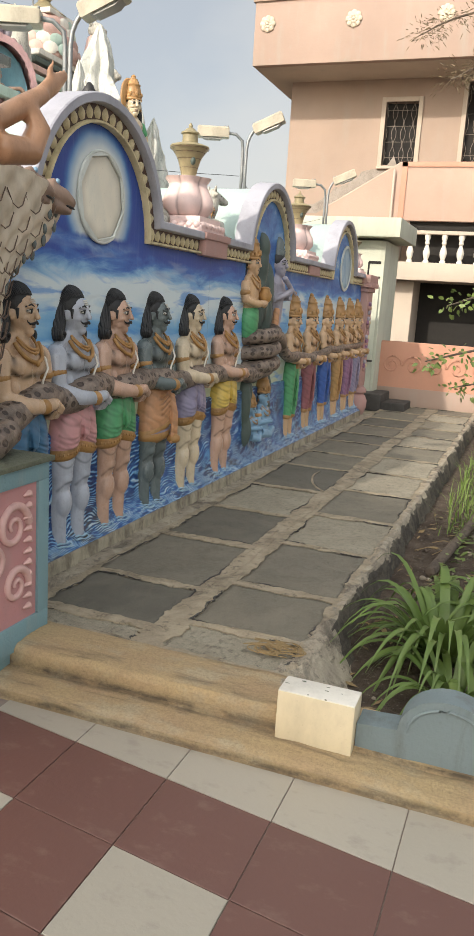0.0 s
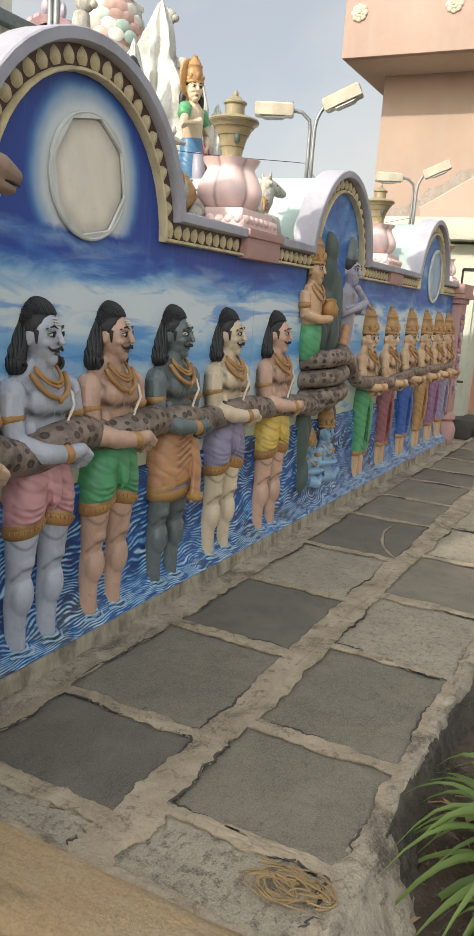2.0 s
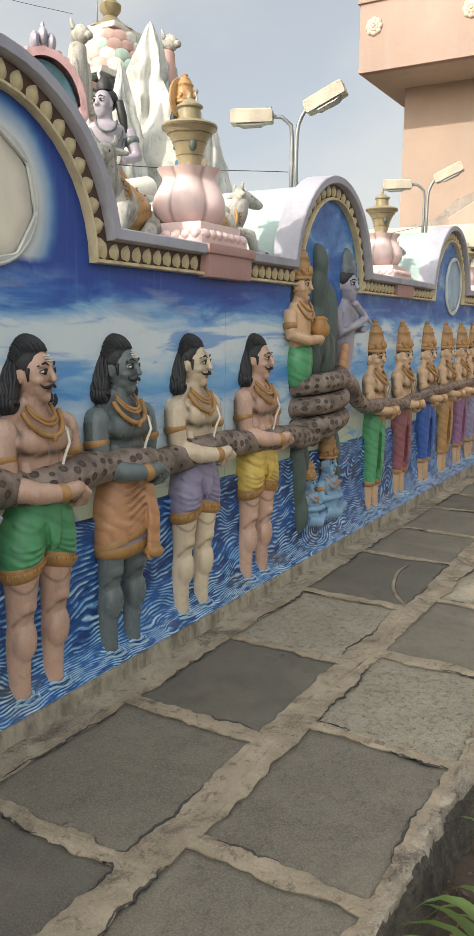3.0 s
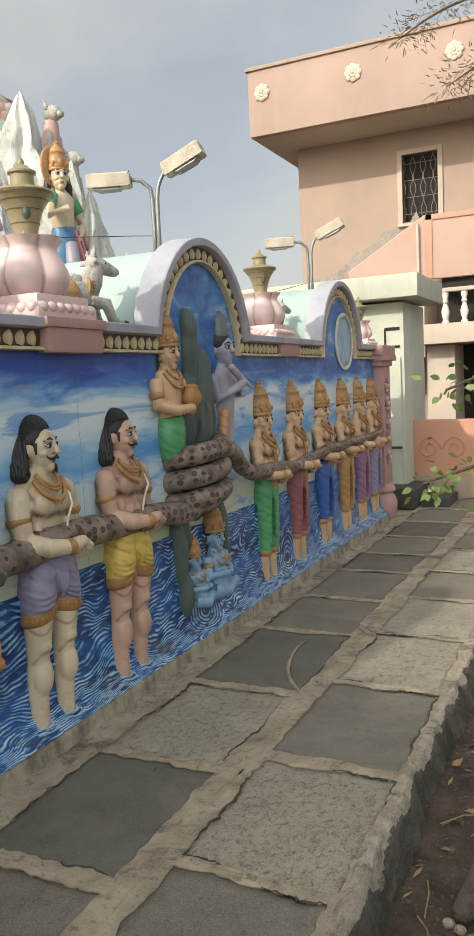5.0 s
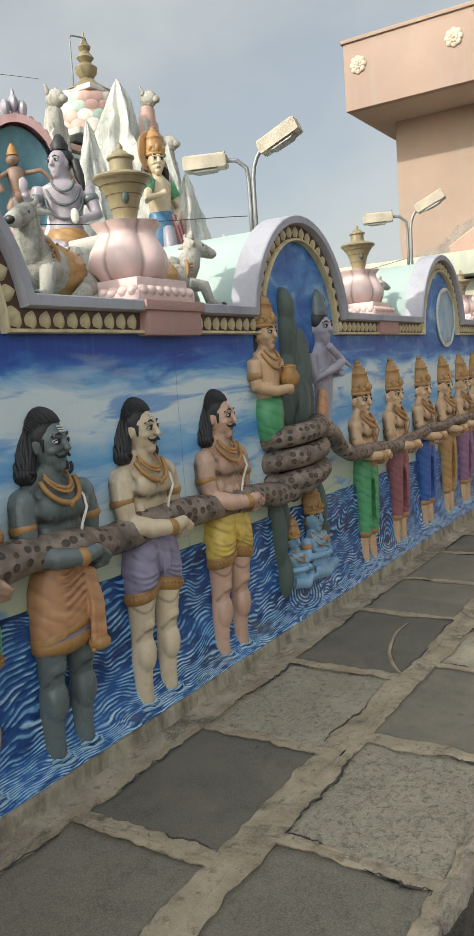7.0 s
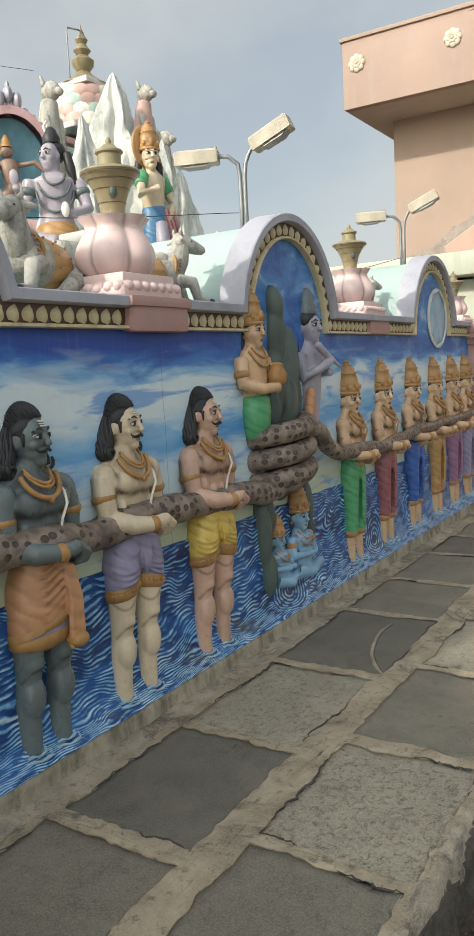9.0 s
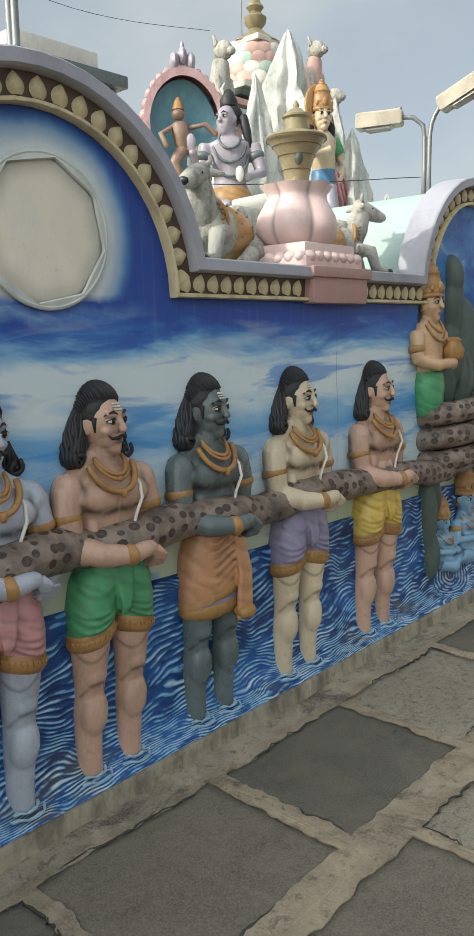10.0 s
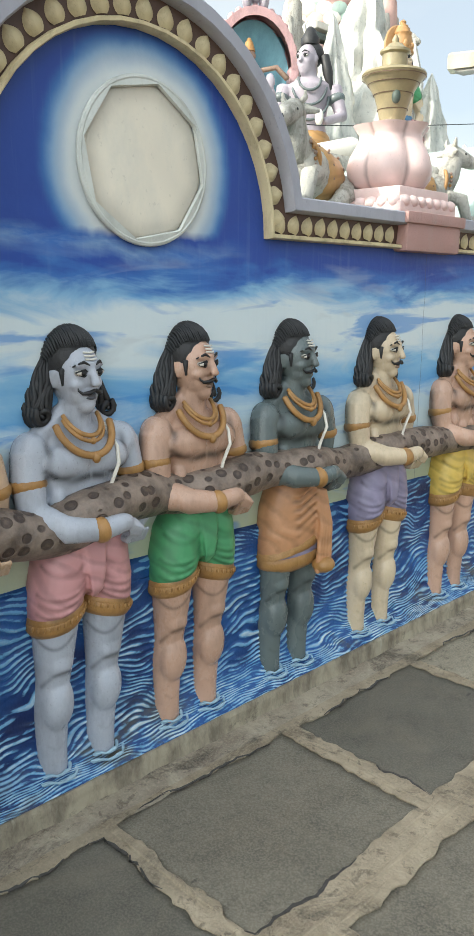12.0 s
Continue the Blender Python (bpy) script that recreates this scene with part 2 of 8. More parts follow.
def mural_mat():
    """Painted sky: deep blue above, streaked cloud below, a glow round the moon."""
    n = NT("painted_sky_mural")
    y, z = n.axis(1), n.axis(2)
    cl = n.noise((1, 1.5, 6.5), 7, 0.58, 0.9)
    cl2 = n.noise((1, 1.9, 11), 4, 0.5, 0.7)
    zz = n.math("ADD", z, n.math("MULTIPLY", n.math("SUBTRACT", cl, 0.5), 0.34))
    band = n.math("DIVIDE", n.math("SUBTRACT", zz, 0.7), 1.2, True)
    col = n.ramp(band, [(0.0, (0.52, 0.55, 0.36)), (0.13, (0.50, 0.55, 0.42)), (0.24, (0.62, 0.71, 0.72)), (0.40, (0.52, 0.66, 0.74)), (0.47, (0.13, 0.36, 0.66)),
                        (0.53, (0.24, 0.48, 0.70)), (0.61, (0.66, 0.74, 0.76)), (0.71, (0.64, 0.73, 0.76)), (0.76, (0.24, 0.46, 0.68)), (0.81, (0.04, 0.16, 0.48)),
                        (0.86, (0.016, 0.070, 0.35)), (1.0, (0.014, 0.055, 0.29))])
    wisp = n.ramp(cl2, [(0.55, 0.0), (0.64, 1.0)])
    low = n.math("SUBTRACT", 1.0, n.math("DIVIDE", n.math("SUBTRACT", z, 1.55), 0.25, True))
    col = n.mix(n.math("MULTIPLY", n.math("MULTIPLY", wisp, low), 0.7), col, (0.06, 0.26, 0.62))
    wisp2 = n.ramp(n.noise((1, 1.7, 9), 4, 0.5, 1.0), [(0.57, 0.0), (0.68, 1.0)])
    col = n.mix(n.math("MULTIPLY", n.math("MULTIPLY", wisp2, low), 0.6), col, (0.56, 0.62, 0.64))
    # lighter, cloudier sky in the two smaller arches
    far = n.math("MULTIPLY", n.math("DIVIDE", n.math("SUBTRACT", y, 6.9), 0.25, True), n.math("DIVIDE", n.math("SUBTRACT", z, 1.6), 0.3, True))
    sky2 = n.ramp(n.noise((1, 3.5, 6), 6, 0.6, 0.8), [(0.36, (0.03, 0.11, 0.36)), (0.55, (0.08, 0.25, 0.54)), (0.70, (0.42, 0.54, 0.62))])
    col = n.mix(n.math("MULTIPLY", far, 0.9), col, sky2)
    # glow round the moon
    dy, dz = n.math("SUBTRACT", y, 4.755), n.math("SUBTRACT", z, 2.015)
    d = n.math("SQRT", n.math("ADD", n.math("MULTIPLY", dy, dy), n.math("MULTIPLY", dz, dz)))
    d = n.math("ADD", d, n.math("MULTIPLY", n.math("SUBTRACT", n.noise(5, 4), 0.5), 0.05))
    glow = n.ramp(d, [(0.27, 1.0), (0.315, 0.75), (0.39, 0.0)], "EASE")
    tint = n.ramp(d, [(0.27, (0.62, 0.66, 0.66)), (0.31, (0.45, 0.58, 0.66)), (0.36, (0.10, 0.36, 0.66))])
    up = n.math("DIVIDE", n.math("SUBTRACT", n.math("ADD", z, n.math("MULTIPLY", n.math("SUBTRACT", n.noise((1, 6, 3), 4), 0.5), 0.10)), 1.79), 0.03, True)
    col = n.mix(n.math("MULTIPLY", glow, up), col, tint)
    # cloud bank under the moon
    bank = n.math("SUBTRACT", 1.0, n.math("DIVIDE", n.math("ABSOLUTE", n.math("SUBTRACT", n.math("ADD", z, n.math("MULTIPLY", n.math("SUBTRACT", n.noise((1, 2.1, 2), 6, 0.6, 0.5), 0.5), 0.22)), 1.755)), 0.05), True)
    near = n.math("SUBTRACT", 1.0, n.math("DIVIDE", n.math("SUBTRACT", y, 5.0), 0.25, True))
    tone = n.ramp(n.noise((1, 2.6, 13), 7, 0.6, 0.8), [(0.40, (0.05, 0.20, 0.56)), (0.68, (0.36, 0.54, 0.68))])
    col = n.mix(n.math("MULTIPLY", n.math("MULTIPLY", bank, near), 0.6), col, tone)
    # runs and rubbed brushwork
    run = n.ramp(n.noise((1, 34, 1.6), 5, 0.6), [(0.55, 0.0), (0.75, 1.0)])
    col = n.mix(n.math("MULTIPLY", run, 0.09), col, (0.33, 0.42, 0.55))
    crack = n.math("LESS_THAN", n.math("ABSOLUTE", n.math("SUBTRACT", n.math("ADD", y, n.math("MULTIPLY", n.noise((1, 1, 7), 4), 0.03)), 6.40)), 0.0016)
    col = n.mix(n.math("MULTIPLY", crack, 0.6), col, (0.05, 0.07, 0.10))
    return n.done(col, 0.5, n.noise(30, 5), 0.002)


def wave_mat():
    n = NT("painted_water_relief")
    z = n.axis(2)
    foot = n.math("SUBTRACT", 1.0, n.math("DIVIDE", n.math("SUBTRACT", z, 0.11), 0.24, True))
    h = n.math("ADD", n.attr("crest"), n.math("MULTIPLY", n.math("SUBTRACT", n.noise((60, 30, 95), 5, 0.7, 0.8), 0.5), 1.25))
    h = n.math("ADD", h, n.math("MULTIPLY", foot, 0.26))
    deep = n.mix(n.ramp(n.noise((5, 3.5, 6), 5), [(0.36, 0.0), (0.64, 1.0)]), (0.005, 0.022, 0.105), (0.018, 0.095, 0.31))
    col = n.mix(n.ramp(h, [(0.34, 0.0), (0.58, 1.0)]), deep, n.mix(n.noise((3, 5, 4), 3), (0.09, 0.28, 0.54), (0.20, 0.42, 0.62)))
    pale = n.ramp(n.noise((3, 6, 9), 5, 0.6), [(0.42, 0.0), (0.60, 1.0)])
    white = n.math("MULTIPLY", n.ramp(h, [(0.66, 0.0), (0.86, 1.0)]), n.math("ADD", n.math("MULTIPLY", pale, 0.75), n.math("MULTIPLY", foot, 0.35), True))
    col = n.mix(white, col, (0.56, 0.67, 0.72))
    dirt = n.ramp(n.noise((3, 2.6, 5), 6, 0.7, 0.6), [(0.54, 0.0), (0.66, 1.0)])
    low = n.math("SUBTRACT", 1.0, n.ramp(n.attr("crest"), [(0.35, 0.0), (0.75, 0.75)]))
    col = n.mix(n.math("MULTIPLY", n.math("MULTIPLY", dirt, foot), low), col, (0.075, 0.072, 0.050))
    return n.done(col, 0.36, n.noise(60, 4), 0.002)


def snake_mat():
    n = NT("spotted_snake_paint")
    v = n.voronoi((19, 17, 21), "F1", "Distance", 0.55)
    base = n.mix(n.ramp(n.noise(11, 6, 0.65), [(0.36, 0.0), (0.64, 1.0)]), (0.10, 0.074, 0.058), (0.29, 0.225, 0.18))
    rim = n.ramp(v, [(0.33, 1.0), (0.38, 0.0)])
    col = n.mix(n.math("MULTIPLY", rim, 0.95), base, (0.045, 0.030, 0.024))
    inner = n.ramp(v, [(0.12, 1.0), (0.20, 0.0)])
    col = n.mix(n.math("MULTIPLY", inner, 0.5), col, (0.12, 0.09, 0.07))
    g = n.ramp(n.noise(40, 4), [(0.5, 0.0), (0.75, 1.0)])
    col = n.mix(n.math("MULTIPLY", g, 0.3), col, (0.30, 0.21, 0.15))
    return n.done(col, 0.45, n.math("SUBTRACT", n.noise(45, 4), n.math("MULTIPLY", rim, 0.8)), 0.005)


def wall_paint(name, c, stain=(0.30, 0.27, 0.24), amount=0.35, size=1.0):
    n = NT(name)
    col = n.mix(n.ramp(n.noise(0.7 * size, 5), [(0.35, 0.0), (0.7, 1.0)]), c, tuple(v * 0.86 for v in c))
    run = n.ramp(n.noise((3.0 * size, 3.0 * size, 0.5 * size), 6, 0.65), [(0.52, 0.0), (0.74, 1.0)])
    col = n.mix(n.math("MULTIPLY", run, amount), col, stain)
    sp = n.ramp(n.noise(6.0 * size, 6, 0.7), [(0.60, 0.0), (0.72, 1.0)])
    col = n.mix(n.math("MULTIPLY", sp, amount * 0.7), col, stain)
    return n.done(col, 0.8, n.noise(20 * size, 5), 0.004)


def soil_mat():
    n = NT("garden_soil")
    col = n.mix(n.ramp(n.noise(7, 6, 0.65), [(0.35, 0.0), (0.7, 1.0)]), (0.055, 0.036, 0.024), (0.14, 0.105, 0.075))
    col = n.mix(n.ramp(n.noise(40, 4), [(0.6, 0.0), (0.7, 1.0)]), col, (0.20, 0.17, 0.13))
    return n.done(col, 0.95, n.noise(22, 7, 0.7), 0.04)


def leaf_mat(name, a, b, rough=0.4):
    n = NT(name)
    col = n.mix(n.noise(5, 3), a, b)
    geo = n.n.new("ShaderNodeNewGeometry").outputs["Random Per Island"]
    col = n.mix(n.math("MULTIPLY", geo, 0.55), col, tuple(v * 1.5 for v in b))
    n.bsdf.inputs["Subsurface Weight"].default_value = 0.0
    m = n.done(col, rough)
    tr = n.n.new("ShaderNodeBsdfTranslucent")
    mx = n.n.new("ShaderNodeMixShader")
    mx.inputs["Fac"].default_value = 0.25
    n.l.new(col, tr.inputs["Color"])
    n.l.new(n.bsdf.outputs[0], mx.inputs[1])
    n.l.new(tr.outputs[0], mx.inputs[2])
    n.l.new(mx.outputs[0], n.n["Material Output"].inputs["Surface"])
    return m


def tile_mat(name, c, d):
    n = NT(name)
    rnd = n.random()
    col = n.mix(rnd, c, tuple(v * 1.12 for v in c))
    scuff = n.ramp(n.noise((9, 14, 9), 6, 0.65), [(0.56, 0.0), (0.72, 1.0)])
    col = n.mix(n.math("MULTIPLY", scuff, 0.45), col, d)
    return n.done(col, n.math("ADD", 0.28, n.math("MULTIPLY", n.noise(6, 4), 0.25)), n.noise(50, 3), 0.001)


def plain(name, c, rough=0.6, metal=0.0):
    n = NT(name)
    col = n.mix(n.ramp(n.noise(12, 5), [(0.4, 0.0), (0.7, 1.0)]), c, tuple(v * 0.78 for v in c))
    return n.done(col, rough, n.noise(60, 3), 0.001, metal)


M = {
    "mural": mural_mat(), "wave": wave_mat(), "snake": snake_mat(), "slab_dark": stone_slab("dark_flagstone", (0.083, 0.077, 0.061), (0.106, 0.098, 0.077), 0.15),
    "slab_mid": stone_slab("grey_flagstone", (0.118, 0.106, 0.082), (0.154, 0.139, 0.105), 0.45),
    "slab_light": stone_slab("buff_flagstone", (0.205, 0.183, 0.140), (0.25, 0.224, 0.168), 0.8), "cement": cement(), "curb": curb_mat(),
    "plinth": plinth_mat(), "hair": hair_paint(),
    "edge": cement("rough_edge_cement", (0.44, 0.385, 0.295), (0.25, 0.21, 0.16), (0.06, 0.05, 0.042), 0.026, 0.51),
    "barrel": wall_paint("pale_aqua_vault_paint", (0.41, 0.52, 0.49), (0.40, 0.42, 0.38), 0.4, 1.6),
    "cap": paint("lilac_grey_cap_paint", (0.34, 0.34, 0.385), 0.5, 0.4, 4.0),
    "brown": paint("brown_band_paint", (0.085, 0.045, 0.03), 0.5, 0.3),
    "cream": paint("cream_leaf_paint", (0.56, 0.47, 0.28), 0.5, 0.5, 12.0, (0.16, 0.11, 0.06)),
    "moon": paint("moon_white_paint", (0.74, 0.68, 0.56), 0.55, 0.25, 4.0, (0.36, 0.42, 0.42)),
    "moonrim": paint("moon_rim_grey_paint", (0.56, 0.58, 0.54), 0.55, 0.35, 8.0),
    "gold": paint("ochre_gold_paint", (0.36, 0.19, 0.06), 0.38, 0.5, 20.0),
    "crown": paint("crown_gold_paint", (0.38, 0.21, 0.08), 0.36, 0.5, 20.0),
    "white": paint("white_paint", (0.66, 0.63, 0.56), 0.5, 0.3, 10.0, (0.30, 0.28, 0.24)),
    "foam": paint("pale_foam_paint", (0.36, 0.52, 0.62), 0.45, 0.4, 30.0, (0.08, 0.22, 0.45), 0.006),
    "black": plain("black_paint", (0.012, 0.012, 0.013), 0.4),
    "skin_tan": paint("tan_statue_paint", (0.504, 0.319, 0.230), 0.25, 0.5),
    "skin_orange": paint("warm_tan_statue_paint", (0.560, 0.386, 0.252), 0.25, 0.5),
    "skin_grey": paint("blue_grey_statue_paint", (0.414, 0.437, 0.493), 0.25, 0.5),
    "skin_dark": paint("slate_green_statue_paint", (0.115, 0.14, 0.138), 0.25, 0.45),
    "skin_cream": paint("cream_statue_paint", (0.582, 0.470, 0.325), 0.25, 0.5),
    "skin_gold": paint("golden_statue_paint", (0.560, 0.364, 0.213), 0.25, 0.5),
    "skin_blue": paint("sky_blue_statue_paint", (0.20, 0.34, 0.47), 0.38, 0.3),
    "c_blue": cloth_paint("blue_cloth_paint", (0.06, 0.17, 0.30)), "c_pink": cloth_paint("pink_cloth_paint", (0.58, 0.29, 0.29)),
    "c_green": cloth_paint("green_cloth_paint", (0.085, 0.32, 0.14)), "c_orange": cloth_paint("orange_cloth_paint", (0.50, 0.25, 0.12)),
    "c_purple": cloth_paint("purple_cloth_paint", (0.28, 0.25, 0.36)), "c_yellow": cloth_paint("yellow_cloth_paint", (0.66, 0.46, 0.10)),
    "c_maroon": cloth_paint("maroon_cloth_paint", (0.28, 0.10, 0.11)), "c_royal": cloth_paint("royal_blue_cloth_paint", (0.04, 0.11, 0.36)),
    "c_ochre": cloth_paint("ochre_cloth_paint", (0.42, 0.24, 0.09)), "c_mauve": cloth_paint("mauve_cloth_paint", (0.28, 0.14, 0.24)),
    "rock": paint("dark_green_rock_paint", (0.07, 0.095, 0.08), 0.5, 0.5, 7.0),
    "pink": wall_paint("pink_pilaster_paint", (0.47, 0.28, 0.25), (0.40, 0.32, 0.29), 0.4, 4.0),
    "lotus": paint("pale_pink_lotus_paint", (0.68, 0.51, 0.48), 0.28, 0.3, 6.0, (0.45, 0.34, 0.30)),
    "brass": paint("aged_brass_paint", (0.27, 0.225, 0.125), 0.35, 0.45, 14.0, (0.15, 0.13, 0.08)),
    "ash": weathered("weathered_white_statue_paint", (0.52, 0.50, 0.44), (0.17, 0.16, 0.13), 7.0),
    "spire": weathered("chalk_white_rock_paint", (0.62, 0.62, 0.57), (0.26, 0.29, 0.27), 3.0),
    "lilac": paint("lilac_statue_paint", (0.33, 0.31, 0.36), 0.34, 0.5), "ashskin": paint("ash_lilac_statue_paint", (0.35, 0.31, 0.35), 0.3, 0.5),
    "metal": plain("galvanised_steel", (0.30, 0.31, 0.31), 0.45, 0.6), "lampcase": paint("cream_lamp_case", (0.44, 0.39, 0.30), 0.45, 0.5, 9.0),
    "lens": plain("dusty_lamp_lens", (0.22, 0.21, 0.19), 0.3),
    "peach": wall_paint("peach_house_paint", (0.42, 0.305, 0.248), (0.36, 0.36, 0.31), 0.42, 1.0),
    # salmon carries its sunlit tone; the wall's peach is dulled for the eave's shade
    "salmon": wall_paint("sunlit_salmon_parapet", (0.49, 0.335, 0.265), (0.44, 0.36, 0.31), 0.4, 1.0),
    "wallpeach": wall_paint("shade_dulled_peach_wall", (0.40, 0.30, 0.238), (0.36, 0.31, 0.26), 0.42, 1.0),
    "moonblue": paint("pale_blue_moon_paint", (0.34, 0.45, 0.52), 0.55, 0.5, 5.0, (0.10, 0.22, 0.42)),
    # edgeside: dark for mould and for the shade on the path's drop
    "edgeside": cement("mould_and_shade_cement", (0.15, 0.13, 0.10), (0.085, 0.072, 0.055), (0.035, 0.031, 0.026), 0.03, 0.47),
    "peachlow": wall_paint("salmon_wall_paint", (0.56, 0.29, 0.20), (0.42, 0.28, 0.20), 0.35, 2.0),
    "buff": wall_paint("buff_house_paint", (0.52, 0.44, 0.36), (0.36, 0.32, 0.27), 0.35, 1.0),
    "greenwall": wall_paint("pale_green_shed_paint", (0.56, 0.58, 0.48), (0.36, 0.36, 0.29), 0.5, 2.0),
    "bare_plaster": cement("bare_grey_plaster", (0.34, 0.30, 0.26), (0.27, 0.235, 0.20), (0.20, 0.17, 0.15), 0.01),
    # dark: flat near-black that stands for the unlit inside of openings
    "dark": plain("dark_interior", (0.018, 0.016, 0.014), 0.8), "grill": plain("rusty_window_grill", (0.20, 0.165, 0.135), 0.5),
    "redtile": tile_mat("maroon_floor_tile", (0.138, 0.066, 0.052), (0.24, 0.155, 0.12)),
    "whitetile": tile_mat("grey_white_floor_tile", (0.36, 0.325, 0.265), (0.22, 0.19, 0.16)),
    "grout": plain("tile_grout", (0.27, 0.22, 0.19), 0.9), "block": paint("cream_block_paint", (0.62, 0.53, 0.36), 0.55, 0.3, 6.0, (0.30, 0.26, 0.18)),
    "bluegrey": wall_paint("blue_grey_kerb_paint", (0.17, 0.215, 0.225), (0.10, 0.10, 0.09), 0.7, 3.0),
    "boxblue": wall_paint("aqua_frame_paint", (0.20, 0.33, 0.36), (0.30, 0.32, 0.28), 0.4, 4.0),
    "boxpink": paint("rose_panel_paint", (0.46, 0.22, 0.22), 0.5, 0.35, 7.0, (0.40, 0.32, 0.29)),
    "boxscroll": paint("pale_rose_scroll_paint", (0.58, 0.36, 0.33), 0.48, 0.3, 10.0),
    "mossy": cement("mossy_cement", (0.15, 0.16, 0.11), (0.10, 0.11, 0.08), (0.05, 0.05, 0.04)),
    "line": paint("dark_outline_paint", (0.12, 0.075, 0.05), 0.5, 0.4), "greyline": paint("grey_outline_paint", (0.10, 0.11, 0.13), 0.5, 0.4),
    "skin_arm": paint("orange_brown_statue_paint", (0.40, 0.215, 0.12), 0.3, 0.5),
    "serpent": paint("brown_serpent_paint", (0.25, 0.165, 0.12), 0.42, 0.6, 12.0),
    "hood": paint("sand_hood_paint", (0.56, 0.48, 0.37), 0.45, 0.4, 8.0), "soil": soil_mat(), "darkstone": cement("dark_step_stone", (0.075, 0.07, 0.065), (0.05, 0.045, 0.04), (0.03, 0.03, 0.028)),
    "lily": leaf_mat("lily_leaf", (0.045, 0.10, 0.022), (0.15, 0.215, 0.055)), "grass": leaf_mat("grass_blade", (0.07, 0.15, 0.03), (0.20, 0.27, 0.07), 0.6),
    "leaf": leaf_mat("tree_leaf", (0.06, 0.115, 0.025), (0.17, 0.22, 0.06), 0.45), "leafdry": leaf_mat("needle_leaf", (0.10, 0.075, 0.045), (0.20, 0.15, 0.09), 0.6),
    "bark": cement("tree_bark", (0.13, 0.10, 0.075), (0.08, 0.06, 0.045), (0.04, 0.03, 0.025), 0.02), "straw": plain("dry_straw", (0.30, 0.21, 0.10), 0.8),
    "aqua": paint("aqua_niche_paint", (0.13, 0.30, 0.37), 0.5, 0.35), "nichepink": paint("dusty_pink_niche_paint", (0.50, 0.31, 0.31), 0.5, 0.6),
    "scalepink": paint("pale_pink_tower_paint", (0.55, 0.36, 0.31), 0.5, 0.5, 5.0), "mint": paint("mint_tower_paint", (0.40, 0.52, 0.45), 0.5, 0.5, 5.0),
}


